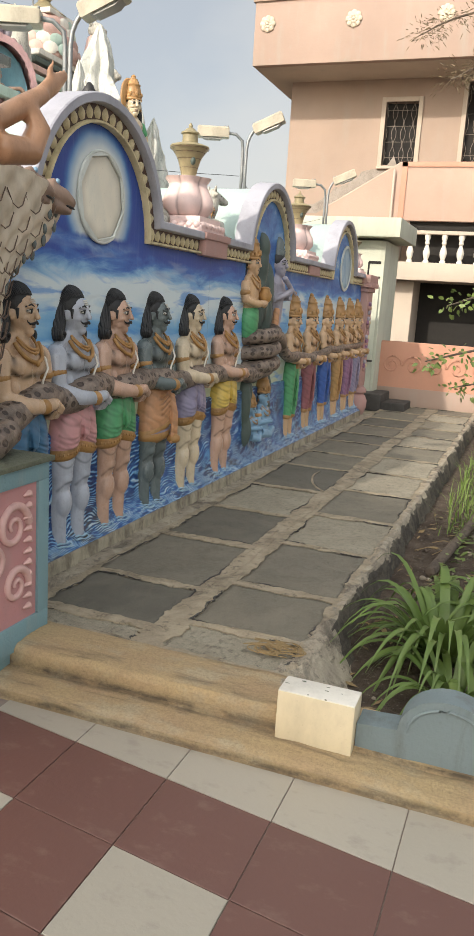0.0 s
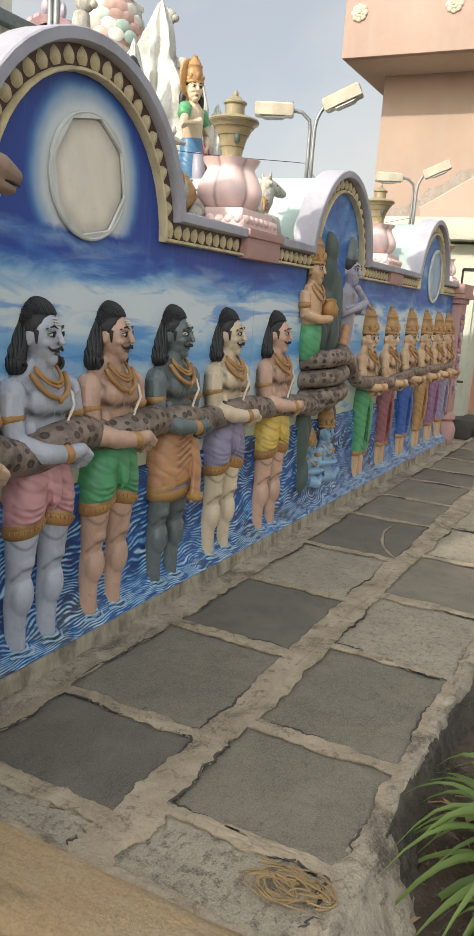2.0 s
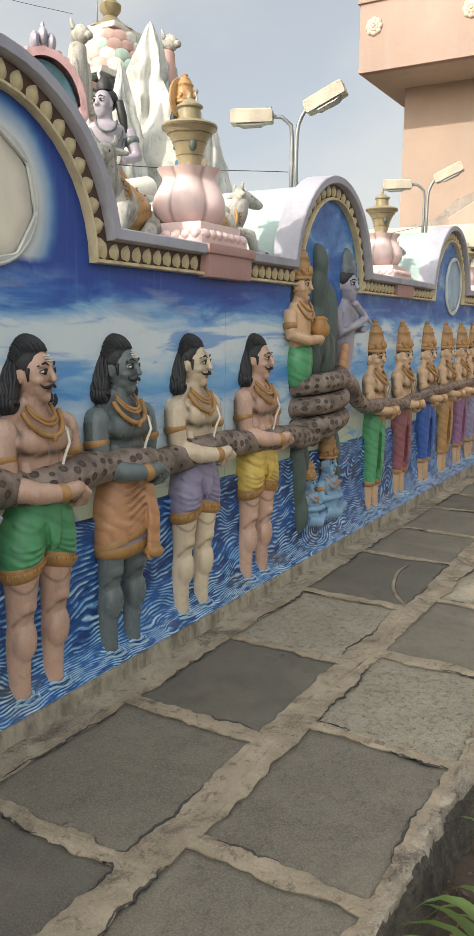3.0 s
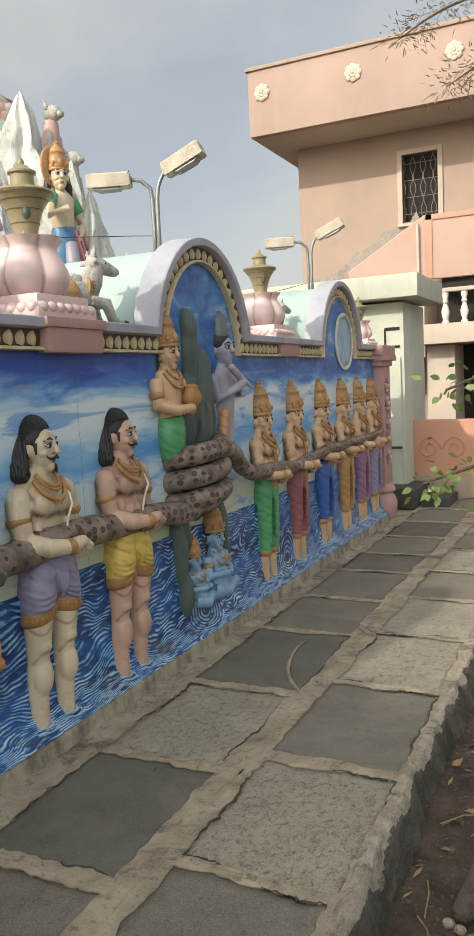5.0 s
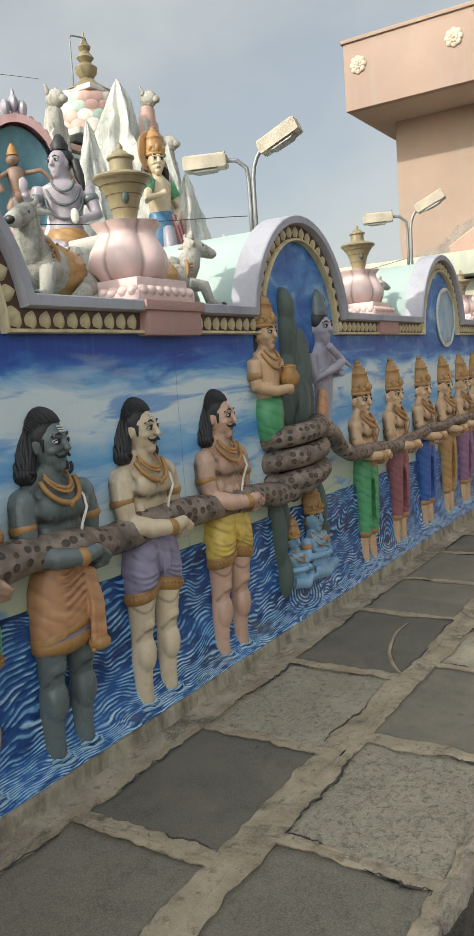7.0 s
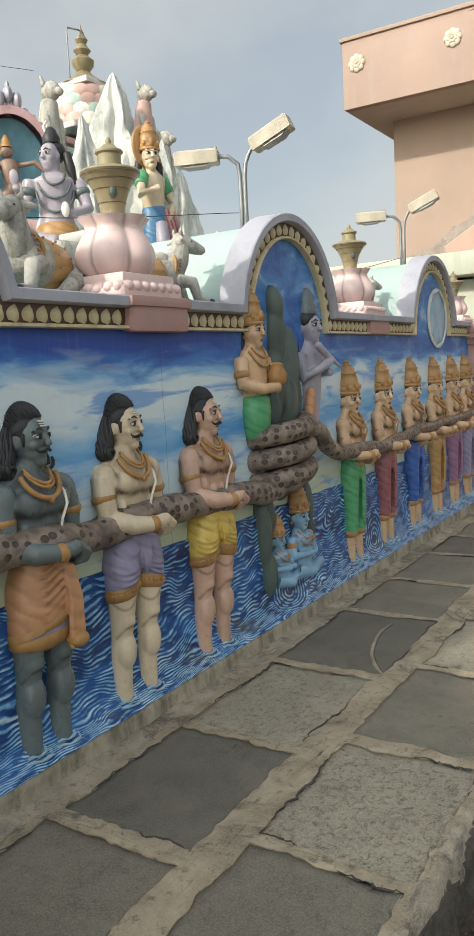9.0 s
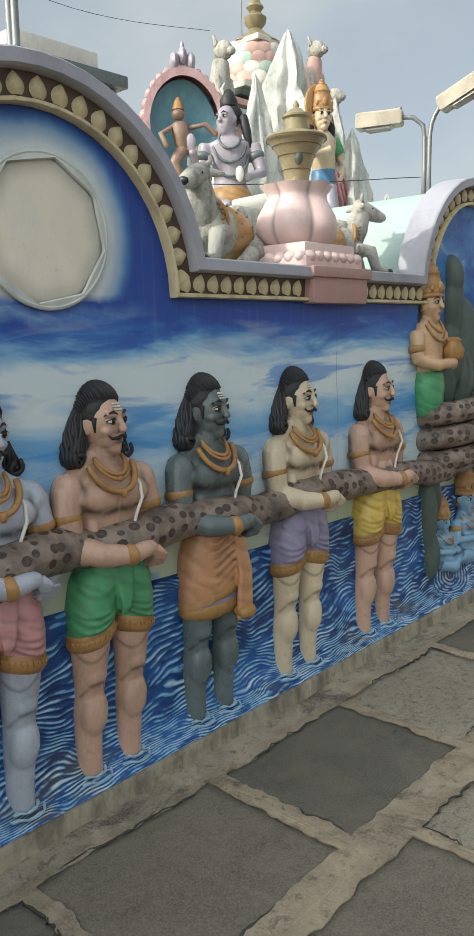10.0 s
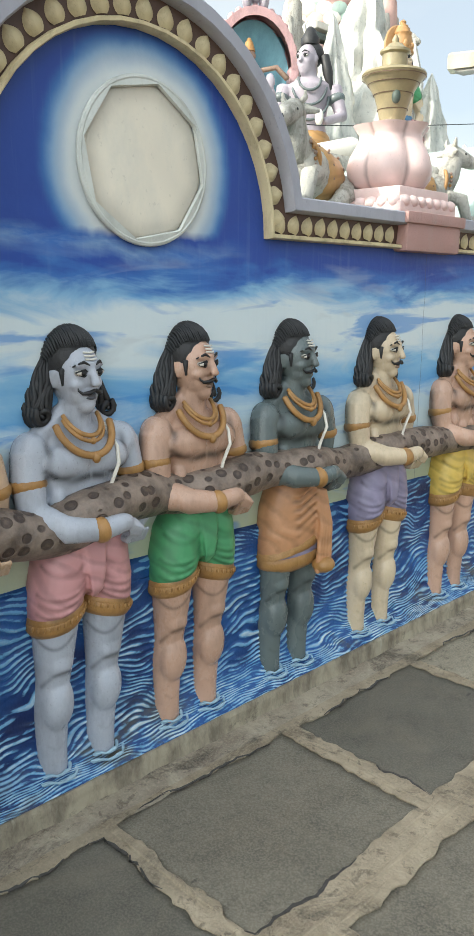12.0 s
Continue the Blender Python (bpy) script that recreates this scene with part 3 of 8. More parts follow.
# ---- mesh writers ----
class MB:
    """Collects tubes, balls, lathes and boxes into one mesh with several materials."""

    def __init__(self, *mats):
        self.v, self.f, self.k, self.mats = [], [], [], list(mats)
        self.drawn = []

    def mi(self, m):
        if m not in self.mats:
            self.mats.append(m)
        return self.mats.index(m)

    def add(self, vs, fs, m):
        o, i = len(self.v), self.mi(m)
        self.v += [tuple(p) for p in vs]
        self.f += [tuple(o + q for q in f) for f in fs]
        self.k += [i] * len(fs)

    def tube(self, pts, rad, m, n=12, ref=(1, 0, 0), cap=True, closed=False):
        pts = [Vector(p) for p in pts]
        rad = [(r, r) if not isinstance(r, tuple) else r for r in (rad if isinstance(rad, list) else [rad] * len(pts))]
        vs, fs, ref = [], [], Vector(ref)
        N = len(pts)
        frames = []
        for i in range(N):
            a, b = (pts[(i - 1) % N], pts[(i + 1) % N]) if closed else (pts[max(i - 1, 0)], pts[min(i + 1, N - 1)])
            t = (b - a).normalized()
            side = t.cross(ref)
            if side.length < 1e-4:
                side = t.cross(Vector((0.31, 0.5, 0.8)))
            side.normalize()
            frames.append((t, side, side.cross(t).normalized()))
        rings = []
        if cap and not closed:
            t, s, u = frames[0]
            r = rad[0]
            for q, w in ((0.45, 0.45), (0.85, 0.22)):
                rings.append((pts[0] - t * min(r) * w, s, u, (r[0] * q, r[1] * q)))
        for p, (t, s, u), r in zip(pts, frames, rad):
            rings.append((p, s, u, r))
        if cap and not closed:
            t, s, u = frames[-1]
            r = rad[-1]
            for q, w in ((0.85, 0.22), (0.45, 0.45)):
                rings.append((pts[-1] + t * min(r) * w, s, u, (r[0] * q, r[1] * q)))
        for p, s, u, r in rings:
            for j in range(n):
                a = 2 * math.pi * j / n
                vs.append(p + s * (r[0] * math.cos(a)) + u * (r[1] * math.sin(a)))
        R = len(rings)
        for i in range(R if closed else R - 1):
            for j in range(n):
                i2 = (i + 1) % R
                fs.append((i * n + j, i * n + (j + 1) % n, i2 * n + (j + 1) % n, i2 * n + j))
        if not closed:
            fs.append(tuple(range(n))[::-1])
            fs.append(tuple((R - 1) * n + j for j in range(n)))
        self.add(vs, fs, m)

    def ball(self, c, r, m, n=14, rings=9, rot=None):
        c = Vector(c)
        r = (r, r, r) if not isinstance(r, tuple) else r
        vs, fs = [], []
        for i in range(rings + 1):
            th = math.pi * i / rings
            for j in range(n):
                a = 2 * math.pi * j / n
                p = Vector((r[0] * math.sin(th) * math.cos(a), r[1] * math.sin(th) * math.sin(a), r[2] * math.cos(th)))
                vs.append(c + (rot @ p if rot else p))
        for i in range(rings):
            for j in range(n):
                fs.append((i * n + j, (i + 1) * n + j, (i + 1) * n + (j + 1) % n, i * n + (j + 1) % n))
        self.add(vs, fs, m)

    def lathe(self, prof, c, m, n=24, lobes=0, depth=0.0, sx=1.0, sy=1.0, tilt=None):
        c = Vector(c)
        vs, fs = [], []
        for r, z in prof:
            for j in range(n):
                a = 2 * math.pi * j / n
                k = 1 - depth * (1 - abs(math.cos(lobes * a / 2))) if lobes else 1
                p = Vector((r * k * sx * math.cos(a), r * k * sy * math.sin(a), z))
                vs.append(c + (tilt @ p if tilt else p))
        for i in range(len(prof) - 1):
            for j in range(n):
                fs.append((i * n + j, i * n + (j + 1) % n, (i + 1) * n + (j + 1) % n, (i + 1) * n + j))
        fs.append(tuple(range(n))[::-1])
        fs.append(tuple((len(prof) - 1) * n + j for j in range(n)))
        self.add(vs, fs, m)

    def box(self, x0, x1, y0, y1, z0, z1, m, b=0.006, rot=None, at=None):
        bm = bmesh.new()
        bmesh.ops.create_cube(bm, size=1)
        for v in bm.verts:
            v.co = Vector(((x0 + x1) / 2 + v.co.x * (x1 - x0), (y0 + y1) / 2 + v.co.y * (y1 - y0), (z0 + z1) / 2 + v.co.z * (z1 - z0)))
        if b > 0:
            bmesh.ops.bevel(bm, geom=bm.edges[:], offset=b, segments=2, profile=0.6, affect="EDGES")
        if rot:
            for v in bm.verts:
                v.co = at + rot @ (v.co - at)
        bm.verts.index_update()
        self.add([v.co.copy() for v in bm.verts], [[v.index for v in f.verts] for f in bm.faces], m)
        bm.free()

    def grid(self, fn, nu, nv, m, close_u=False):
        vs = [fn(i / nu, j / nv) for i in range(nu + (0 if close_u else 1)) for j in range(nv + 1)]
        R = nu if close_u else nu + 1
        fs = [(i * (nv + 1) + j, ((i + 1) % R) * (nv + 1) + j, ((i + 1) % R) * (nv + 1) + j + 1, i * (nv + 1) + j + 1) for i in range(nu) for j in range(nv)]
        self.add(vs, fs, m)

    def draw(self, pts, w=0.010, k=0.8):
        """A soft dark line along pts, w wide: airbrushed contour and crease shade put into the colour."""
        self.drawn.append(([Vector(q) for q in pts], w, k))

    def mesh(self, name, smooth=45):
        me = bpy.data.meshes.new(name)
        me.from_pydata(self.v, [], self.f)
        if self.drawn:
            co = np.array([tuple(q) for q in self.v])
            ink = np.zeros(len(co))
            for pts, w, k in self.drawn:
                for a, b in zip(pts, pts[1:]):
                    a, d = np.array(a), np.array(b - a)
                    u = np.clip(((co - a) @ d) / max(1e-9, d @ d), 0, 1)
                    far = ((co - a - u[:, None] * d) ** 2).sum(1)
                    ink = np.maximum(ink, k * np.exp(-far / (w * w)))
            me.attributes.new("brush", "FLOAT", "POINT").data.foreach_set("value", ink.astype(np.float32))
        for m in self.mats:
            me.materials.append(M[m])
        me.polygons.foreach_set("material_index", self.k)
        me.update()
        if smooth:
            me.shade_smooth()
            me.set_sharp_from_angle(angle=radians(smooth))
        return me

    def melt(self, m, size=0.007, soft=3):
        """Runs all pieces of one material together into a single cast body."""
        i = self.mi(m)
        keep = [(f, k) for f, k in zip(self.f, self.k) if k != i]
        me = bpy.data.meshes.new("body")
        me.from_pydata(self.v, [], [f for f, k in zip(self.f, self.k) if k == i])
        ob = bpy.data.objects.new("body", me)
        bpy.context.scene.collection.objects.link(ob)
        md = ob.modifiers.new("cast", "REMESH")
        md.mode, md.voxel_size = "VOXEL", size
        sm = ob.modifiers.new("rub", "SMOOTH")
        sm.factor, sm.iterations = 0.5, soft
        got = ob.evaluated_get(bpy.context.evaluated_depsgraph_get()).to_mesh()
        vs = [tuple(v.co) for v in got.vertices]
        fs = [tuple(q.vertices) for q in got.polygons]
        bpy.data.objects.remove(ob)
        bpy.data.meshes.remove(me)
        used = sorted({j for f, k in keep for j in f})
        back = {j: n for n, j in enumerate(used)}
        self.v = [self.v[j] for j in used]
        self.f = [tuple(back[j] for j in f) for f, k in keep]
        self.k = [k for f, k in keep]
        self.add(vs, fs, m)
        return self

    def weld(self):
        """Joins corners that lie on one another, so that butted boxes are one body."""
        seen, back = {}, []
        for q in self.v:
            key = tuple(round(c, 4) for c in q)
            back.append(seen.setdefault(key, len(seen)))
        self.v = list(seen)
        self.f = [tuple(back[i] for i in f) for f in self.f]
        return self

    def thing(self, name, parent=None, smooth=45, label="", category="", group="", kind=""):
        ob = new(name, self.mesh(name, smooth))
        if parent is not None:
            ob.parent = parent
        return tagged(ob, label, category, group, kind)


def part(name, mb, parent, label="", smooth=45):
    return mb.thing(name, parent, smooth, label)


def holder(name, at, label, category, group="", kind=""):
    ob = new(name)
    ob.location = at
    return tagged(ob, label, category, group, kind)


def hang(name, mb, parent, label="", smooth=45):
    """A part written in world places under a holder that stands elsewhere."""
    ob = mb.thing(name, parent, smooth, label)
    ob.matrix_parent_inverse = Matrix.Translation(-parent.location)
    return ob


# ---- ground, path, kerbs ----
g = MB("soil")
rg = random.Random(3)


def ground_z(x, y):
    k = max(0.0, min(1.0, (math.hypot(x - 2, y - 6) - 9) / 8))
    return -0.15 + 0.02 * noise.noise((x * 1.3, y * 1.3, 0)) - 0.02 * k


xs = [-400, -120, -40, -15, -6, -2] + [1.5 + 0.16 * i for i in range(22)] + [6, 10, 20, 60, 150, 400]
ys = [-400, -100, -30, -10, -3, 0, 2] + [3.3 + 0.2 * i for i in range(52)] + [15, 18, 25, 40, 90, 200, 500]
vs = [(x, y, ground_z(x, y)) for x in xs for y in ys]
fs = [(i * len(ys) + j, (i + 1) * len(ys) + j, (i + 1) * len(ys) + j + 1, i * len(ys) + j + 1) for i in range(len(xs) - 1) for j in range(len(ys) - 1)]
g.add(vs, fs, "soil")
g.thing("ground", label="brown garden soil with stones", category="ground", kind="structure")

p = MB("cement")


def path_z(x, y):
    return -0.012 + 0.006 * noise.noise((x * 4, y * 4, 1)) + 0.003 * noise.noise((x * 17, y * 17, 4))


p.grid(lambda u, v: (-0.22 + 1.70 * u, 3.5 + 10.1 * v, path_z(-0.22 + 1.70 * u, 3.5 + 10.1 * v) - 0.012), 20, 60, "cement")
path = p.thing("pavement", label="cement-jointed flagstone path along the mural wall", category="path", kind="structure")

# rough cement edge of the path, broken along its foot
e = MB("edge")


def edge_pt(u, v):
    y = 3.42 + 10.1 * u
    w = 0.05 * noise.noise((y * 2.3, 3.0, 0)) + 0.025 * noise.noise((y * 9, 8.0, 0))
    near = max(0.0, 1 - abs(y - 3.75) / 0.75)
    prof = [(1.45 - 0.05 * near, 0.006), (1.475, 0.016), (1.505, 0.014), (1.525 + 0.02 * near, -0.02), (1.545 + 0.08 * near, -0.09), (1.58 + 0.18 * near, -0.20)]
    k = v * (len(prof) - 1)
    i = min(int(k), len(prof) - 2)
    q = k - i
    x = prof[i][0] * (1 - q) + prof[i + 1][0] * q
    z = prof[i][1] * (1 - q) + prof[i + 1][1] * q
    return (x + w * (0.3 + 0.7 * v) + 0.016 * v * noise.noise((y * 21, z * 21, 4)) + 0.012 * v * noise.noise((y * 47, z * 50, 8)), y, z + 0.014 * noise.noise((x * 14, y * 14, 2)) + 0.007 * noise.noise((x * 40, y * 40, 6)))


e.grid(edge_pt, 420, 18, "edge")
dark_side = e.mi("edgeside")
for i, f_ in enumerate(e.f):  # darker from the broken shoulder down: mould, with the drop's shade in the colour
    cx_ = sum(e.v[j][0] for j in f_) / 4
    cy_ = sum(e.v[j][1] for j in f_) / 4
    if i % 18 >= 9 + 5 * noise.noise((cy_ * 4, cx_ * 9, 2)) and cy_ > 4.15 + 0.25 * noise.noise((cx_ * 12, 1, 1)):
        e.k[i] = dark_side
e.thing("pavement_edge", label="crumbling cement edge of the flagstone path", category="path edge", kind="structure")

# cement gutter band at the foot of the wall
e = MB("edge")
e.grid(lambda u, v: (-0.01 + 0.14 * v + 0.012 * noise.noise((u * 60, 1, 1)) * v, 3.6 + 8.5 * u, 0.016 - 0.008 * v + 0.006 * noise.noise((u * 110, v * 3, 5))), 200, 6, "edge")
e.thing("pavement_gutter", label="cement fillet between the path and the wall", category="path edge", kind="structure")

# tiled terrace, kerb
t = MB("grout")
t.box(-3.0, 5.5, -1.4, 3.22, -0.30, -0.136, "grout", 0)
terrace = t.thing("floor", label="terrace floor bed under maroon and grey tiles", category="floor", kind="structure")


def strip(u, v, y0, y1, z0, z1, k, amp):
    x = -0.9 + 5.9 * u
    y = y0 + (y1 - y0) * v
    return (x, y + amp * noise.noise((x * 3, y * 9, k)), z0 + (z1 - z0) * v + amp * 0.6 * noise.noise((x * 7, y * 15, k)))


c = MB("curb")


def kerb(u, v):
    prof = [(3.165, -0.14), (3.17, -0.095), (3.20, -0.082), (3.30, -0.074), (3.328, -0.072), (3.334, -0.005), (3.352, 0.016), (3.45, 0.024), (3.60, 0.020), (3.64, -0.02)]
    k = v * (len(prof) - 1)
    i = min(int(k), len(prof) - 2)
    q = k - i
    x = -0.9 + 6.2 * u
    lift = 0.0 if x < 1.52 else -0.06 * min(1, (x - 1.52) / 0.05) * max(0.0, min(1.0, (v - 0.45) * 8))
    y = prof[i][0] * (1 - q) + prof[i + 1][0] * q + 0.010 * noise.noise((x * 4, v * 3, 7))
    z = prof[i][1] * (1 - q) + prof[i + 1][1] * q + 0.006 * noise.noise((x * 9, y * 20, 3)) + lift
    return (x, y, z)


c.grid(kerb, 190, 45, "curb")
# dark lines painted along the kerb's creases, for mould and the steps' shade
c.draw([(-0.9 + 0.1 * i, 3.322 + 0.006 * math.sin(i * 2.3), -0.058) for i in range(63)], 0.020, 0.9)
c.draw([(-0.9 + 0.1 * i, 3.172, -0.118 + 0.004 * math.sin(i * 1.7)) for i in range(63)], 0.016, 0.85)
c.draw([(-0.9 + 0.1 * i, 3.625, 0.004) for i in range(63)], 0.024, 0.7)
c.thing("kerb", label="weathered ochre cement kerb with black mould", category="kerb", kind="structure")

b = MB("block")
b.box(1.522, 1.812, 3.295, 3.42, -0.09, 0.116, "block", 0.008)
b.box(1.524, 1.810, 3.297, 3.419, 0.110, 0.119, "white", 0.003)
cr_ = random.Random(3)
for k in range(9):  # chips where the white top has flaked
    b.ball((cr_.uniform(1.53, 1.80), cr_.choice((3.300, 3.36, 3.40)) + cr_.uniform(-0.004, 0.01), 0.1185), (cr_.uniform(0.004, 0.013), cr_.uniform(0.002, 0.005), 0.0012), "mossy", 7, 4)
b.thing("concrete_block", label="cream painted concrete block with chipped white top on the kerb", category="block")

s = MB("bluegrey")
out = [(1.815, -0.10), (1.815, 0.035), (1.955, 0.045)]
out += [(2.13 - 0.17 * math.cos(math.pi * i / 14), 0.045 + 0.145 * math.sin(math.pi * i / 14)) for i in range(15)]
out += [(2.31, 0.045), (2.62, 0.04)]
out += [(2.80 - 0.17 * math.cos(math.pi * i / 14), 0.045 + 0.145 * math.sin(math.pi * i / 14)) for i in range(15)]
out += [(2.98, 0.04), (3.6, 0.04), (3.6, -0.10)]
n_ = len(out)
vs = [(x, 3.34, z) for x, z in out] + [(x, 3.455, z) for x, z in out]
fs = [tuple(range(n_)), tuple(range(2 * n_ - 1, n_ - 1, -1))] + [((i + 1) % n_, i, n_ + i, n_ + (i + 1) % n_) for i in range(n_)]
s.add(vs, fs, "bluegrey")
for cx in (2.13, 2.80):
    s.tube([(cx - 0.135 * math.cos(math.pi * i / 12), 3.338, 0.05 + 0.108 * math.sin(math.pi * i / 12)) for i in range(13)], 0.006, "bluegrey", 6)
s.thing("garden_edging", label="blue-grey painted cement edging with rounded humps", category="edging", smooth=30)

# ---- mural wall ----
ARCHES = [(4.735, 0.565, 0.575), (7.73, 0.50, 0.575), (10.55, 0.50, 0.575)]
Y0, Y1, ZB = 2.3, 11.80, 1.82


def outline(d, n=22):
    """The line d above the moulding's lower edge: level runs and three arches."""
    pts = [(Y0, ZB + d)]
    for c0, a, bb in ARCHES:
        th = math.asin(min(1, d / (bb + d)))
        for i in range(n + 1):
            q = math.pi - th - (math.pi - 2 * th) * i / n
            pts.append((c0 + (a + d) * math.cos(q), ZB + (bb + d) * math.sin(q)))
    pts.append((Y1, ZB + d))
    return pts


w = MB("mural", "barrel")
top = outline(0.10)
ring = [(Y0, -0.2)] + top + [(Y1, -0.2)]
nn = len(ring)
XF, XB = -0.138, -1.45
vs = [(XF, y, z) for y, z in ring] + [(XB, y, z) for y, z in ring]
w.add(vs, [tuple(range(nn))[::-1]], "mural")
w.add(vs, [tuple(range(nn, 2 * nn))], "barrel")
w.add(vs, [(i, (i + 1) % nn, nn + (i + 1) % nn, nn + i) for i in range(nn)], "barrel")
wall = w.thing("wall_mural", label="long wall with painted sky mural and three arched crests", category="wall", kind="structure", smooth=30)

# moulding that follows the outline: cream bead, brown band, lilac-grey cap
mould = holder("trim", (-0.1, Y0, ZB), "arched cornice with cream leaf band under a lilac-grey cap", "cornice", kind="structure")


def sweep(name, prof, m, label=""):
    """prof: closed loop of (d, x) drawn along the outline."""
    mb = MB(m)
    lines = [[(x, y, z) for y, z in outline(d)] for d, x in prof]
    L, P = len(lines[0]), len(prof)
    vs = [lines[k][i] for i in range(L) for k in range(P)]
    fs = [(i * P + k, (i + 1) * P + k, (i + 1) * P + (k + 1) % P, i * P + (k + 1) % P) for i in range(L - 1) for k in range(P)]
    fs += [tuple(range(P))[::-1], tuple((L - 1) * P + k for k in range(P))]
    mb.add(vs, fs, m)
    return hang(name, mb, mould, label, 35)


sweep("bead", [(0.0, -0.15), (0.0, -0.105), (0.004, -0.096), (0.014, -0.096), (0.018, -0.105), (0.018, -0.15)], "cream", "cream edge bead")
sweep("band", [(0.016, -0.15), (0.016, -0.125), (0.100, -0.118), (0.100, -0.15)], "brown", "brown painted band")
sweep("cap", [(0.097, -0.15), (0.097, -0.110), (0.100, -0.080), (0.106, -0.072), (0.146, -0.072), (0.152, -0.080), (0.156, -0.235)], "cap", "lilac-grey cap")
lm = MB("cream")


def leaf_shape(u, v):
    h = 0.070 * u
    half = 0.033 * math.sin(math.pi * min(1, 0.12 + 0.88 * u) ** 0.85) ** 0.8 if u < 1 else 0.0
    s = 2 * v - 1
    return (0.016 * (1 - s * s) * math.sin(math.pi * (0.1 + 0.85 * u)) + 0.001, half * s, h)


lm.grid(leaf_shape, 8, 6, "cream")
leaf_mesh = lm.mesh("leaf", 60)
run = outline(0.024, 60)
acc, step = 0.0, 0.077
for (ya, za), (yb, zb) in zip(run, run[1:]):
    seg = math.hypot(yb - ya, zb - za)
    while acc < seg:
        q = acc / seg
        y, z = ya + (yb - ya) * q, za + (zb - za) * q
        if y > 3.3 and not any(abs(y - pc) < 0.235 and z < 1.9 for pc in (6.33, 9.18, 11.9)):
            ang = math.atan2(zb - za, yb - ya)
            ob = new("leaf", leaf_mesh)
            ob.parent = mould
            ob.matrix_parent_inverse = Matrix.Translation(-mould.location)
            lean = 0.28 if z < 1.86 else 0.0
            ob.matrix_basis = Matrix.Translation((-0.121, y, z)) @ Matrix.Rotation(ang - lean, 4, "X")
        acc += step
    acc -= seg

# plinth and water relief
pl = MB("plinth")


def plinth_pt(u, v):
    y = 3.55 + 8.3 * u
    prof = [(0.012, -0.02), (0.004, 0.015), (0.0, 0.045), (0.0, 0.080), (-0.012, 0.096), (-0.2, 0.100)]
    k = v * (len(prof) - 1)
    i = min(int(k), len(prof) - 2)
    q = k - i
    x = prof[i][0] * (1 - q) + prof[i + 1][0] * q
    z = prof[i][1] * (1 - q) + prof[i + 1][1] * q
    return (x + 0.010 * noise.noise((y * 5, z * 8, 0)) + 0.004 * noise.noise((y * 22, z * 22, 3)), y, z + 0.008 * noise.noise((y * 2.5, 0, 9)) * v)


pl.grid(plinth_pt, 330, 12, "plinth")
pl.thing("wall_plinth", label="stained grey cement plinth under the mural wall", category="plinth", kind="structure")

NY, NZ = 1500, 250
Y = np.linspace(3.5, 11.80, NY)[:, None] * np.ones((1, NZ))
S = np.linspace(0, 1, NZ)[None, :] * np.ones((NY, 1))
px = np.interp(S, [0, 0.10, 0.22, 0.34, 0.5, 0.97, 1.0], [-0.004, -0.040, -0.072, -0.098, -0.110, -0.118, -0.142])
pz = np.interp(S, [0, 0.10, 0.22, 0.34, 0.5, 0.97, 1.0], [0.096, 0.116, 0.140, 0.195, 0.32, 0.735, 0.75])
gnoise = np.random.RandomState(5)


def smooth_field(y, s, fy, fs_, seed, octaves=3):
    r = np.random.RandomState(seed)
    out_ = np.zeros_like(y)
    for o in range(octaves):
        for _ in range(5):
            ky, ks, ph = r.uniform(-1, 1) * fy * 1.8 ** o, r.uniform(-1, 1) * fs_ * 1.8 ** o, r.uniform(0, 6.28)
            out_ += np.sin(ky * y + ks * s + ph) / (1.7 ** o)
    return out_ / 5.0


warp = smooth_field(Y, S, 9.0, 8.0, 11)
warp2 = smooth_field(Y, S, 40.0, 20.0, 12, 2)
phase = 2 * np.pi * (S * 36 + 2.6 * warp + 0.55 * warp2 + 0.55 * np.sin(Y * 11 + 4 * warp))
for cy, cs, r0 in ((7.52, 0.36, 0.30), (8.95, 0.40, 0.24), (9.75, 0.45, 0.24)):
    dy, ds = (Y - cy), (S - cs) * 0.72
    rr, an = np.hypot(dy, ds), np.arctan2(ds, dy)
    sp = 2 * np.pi * rr / 0.034 + an * 1.0
    k = np.clip(1.25 - rr / r0, 0, 1)
    k = k * k * (3 - 2 * k)
    phase = np.where(k > 0.5, sp, phase)
crest = 0.5 + 0.5 * np.sin(phase)
crest = crest ** 1.2 * np.clip(0.66 + 0.95 * smooth_field(Y, S, 42.0, 70.0, 33, 2), 0.08, 1.0)
amp = 0.011 * (0.65 + 0.35 * smooth_field(Y, S, 3.0, 5.0, 21)) * np.clip((1 - S) * 12, 0, 1) * np.clip(S * 10, 0.25, 1)
edge_wob = 0.010 * smooth_field(Y, S * 0, 14.0, 1.0, 4)
PX = px + crest * amp * np.clip(S * 3, 0.3, 1)
PZ = pz + crest * amp * np.clip(1 - S * 3, 0, 1) + edge_wob * (S > 0.9)
me = bpy.data.meshes.new("wave_relief")
idx = np.arange(NY * NZ).reshape(NY, NZ)
quads = np.stack([idx[:-1, :-1], idx[1:, :-1], idx[1:, 1:], idx[:-1, 1:]], -1).reshape(-1, 4)
me.from_pydata(np.stack([PX, Y, PZ], -1).reshape(-1, 3).tolist(), [], quads.tolist())
me.materials.append(M["wave"])
at = me.attributes.new("crest", "FLOAT", "POINT")
at.data.foreach_set("value", crest.reshape(-1).astype(np.float32))
me.shade_smooth()
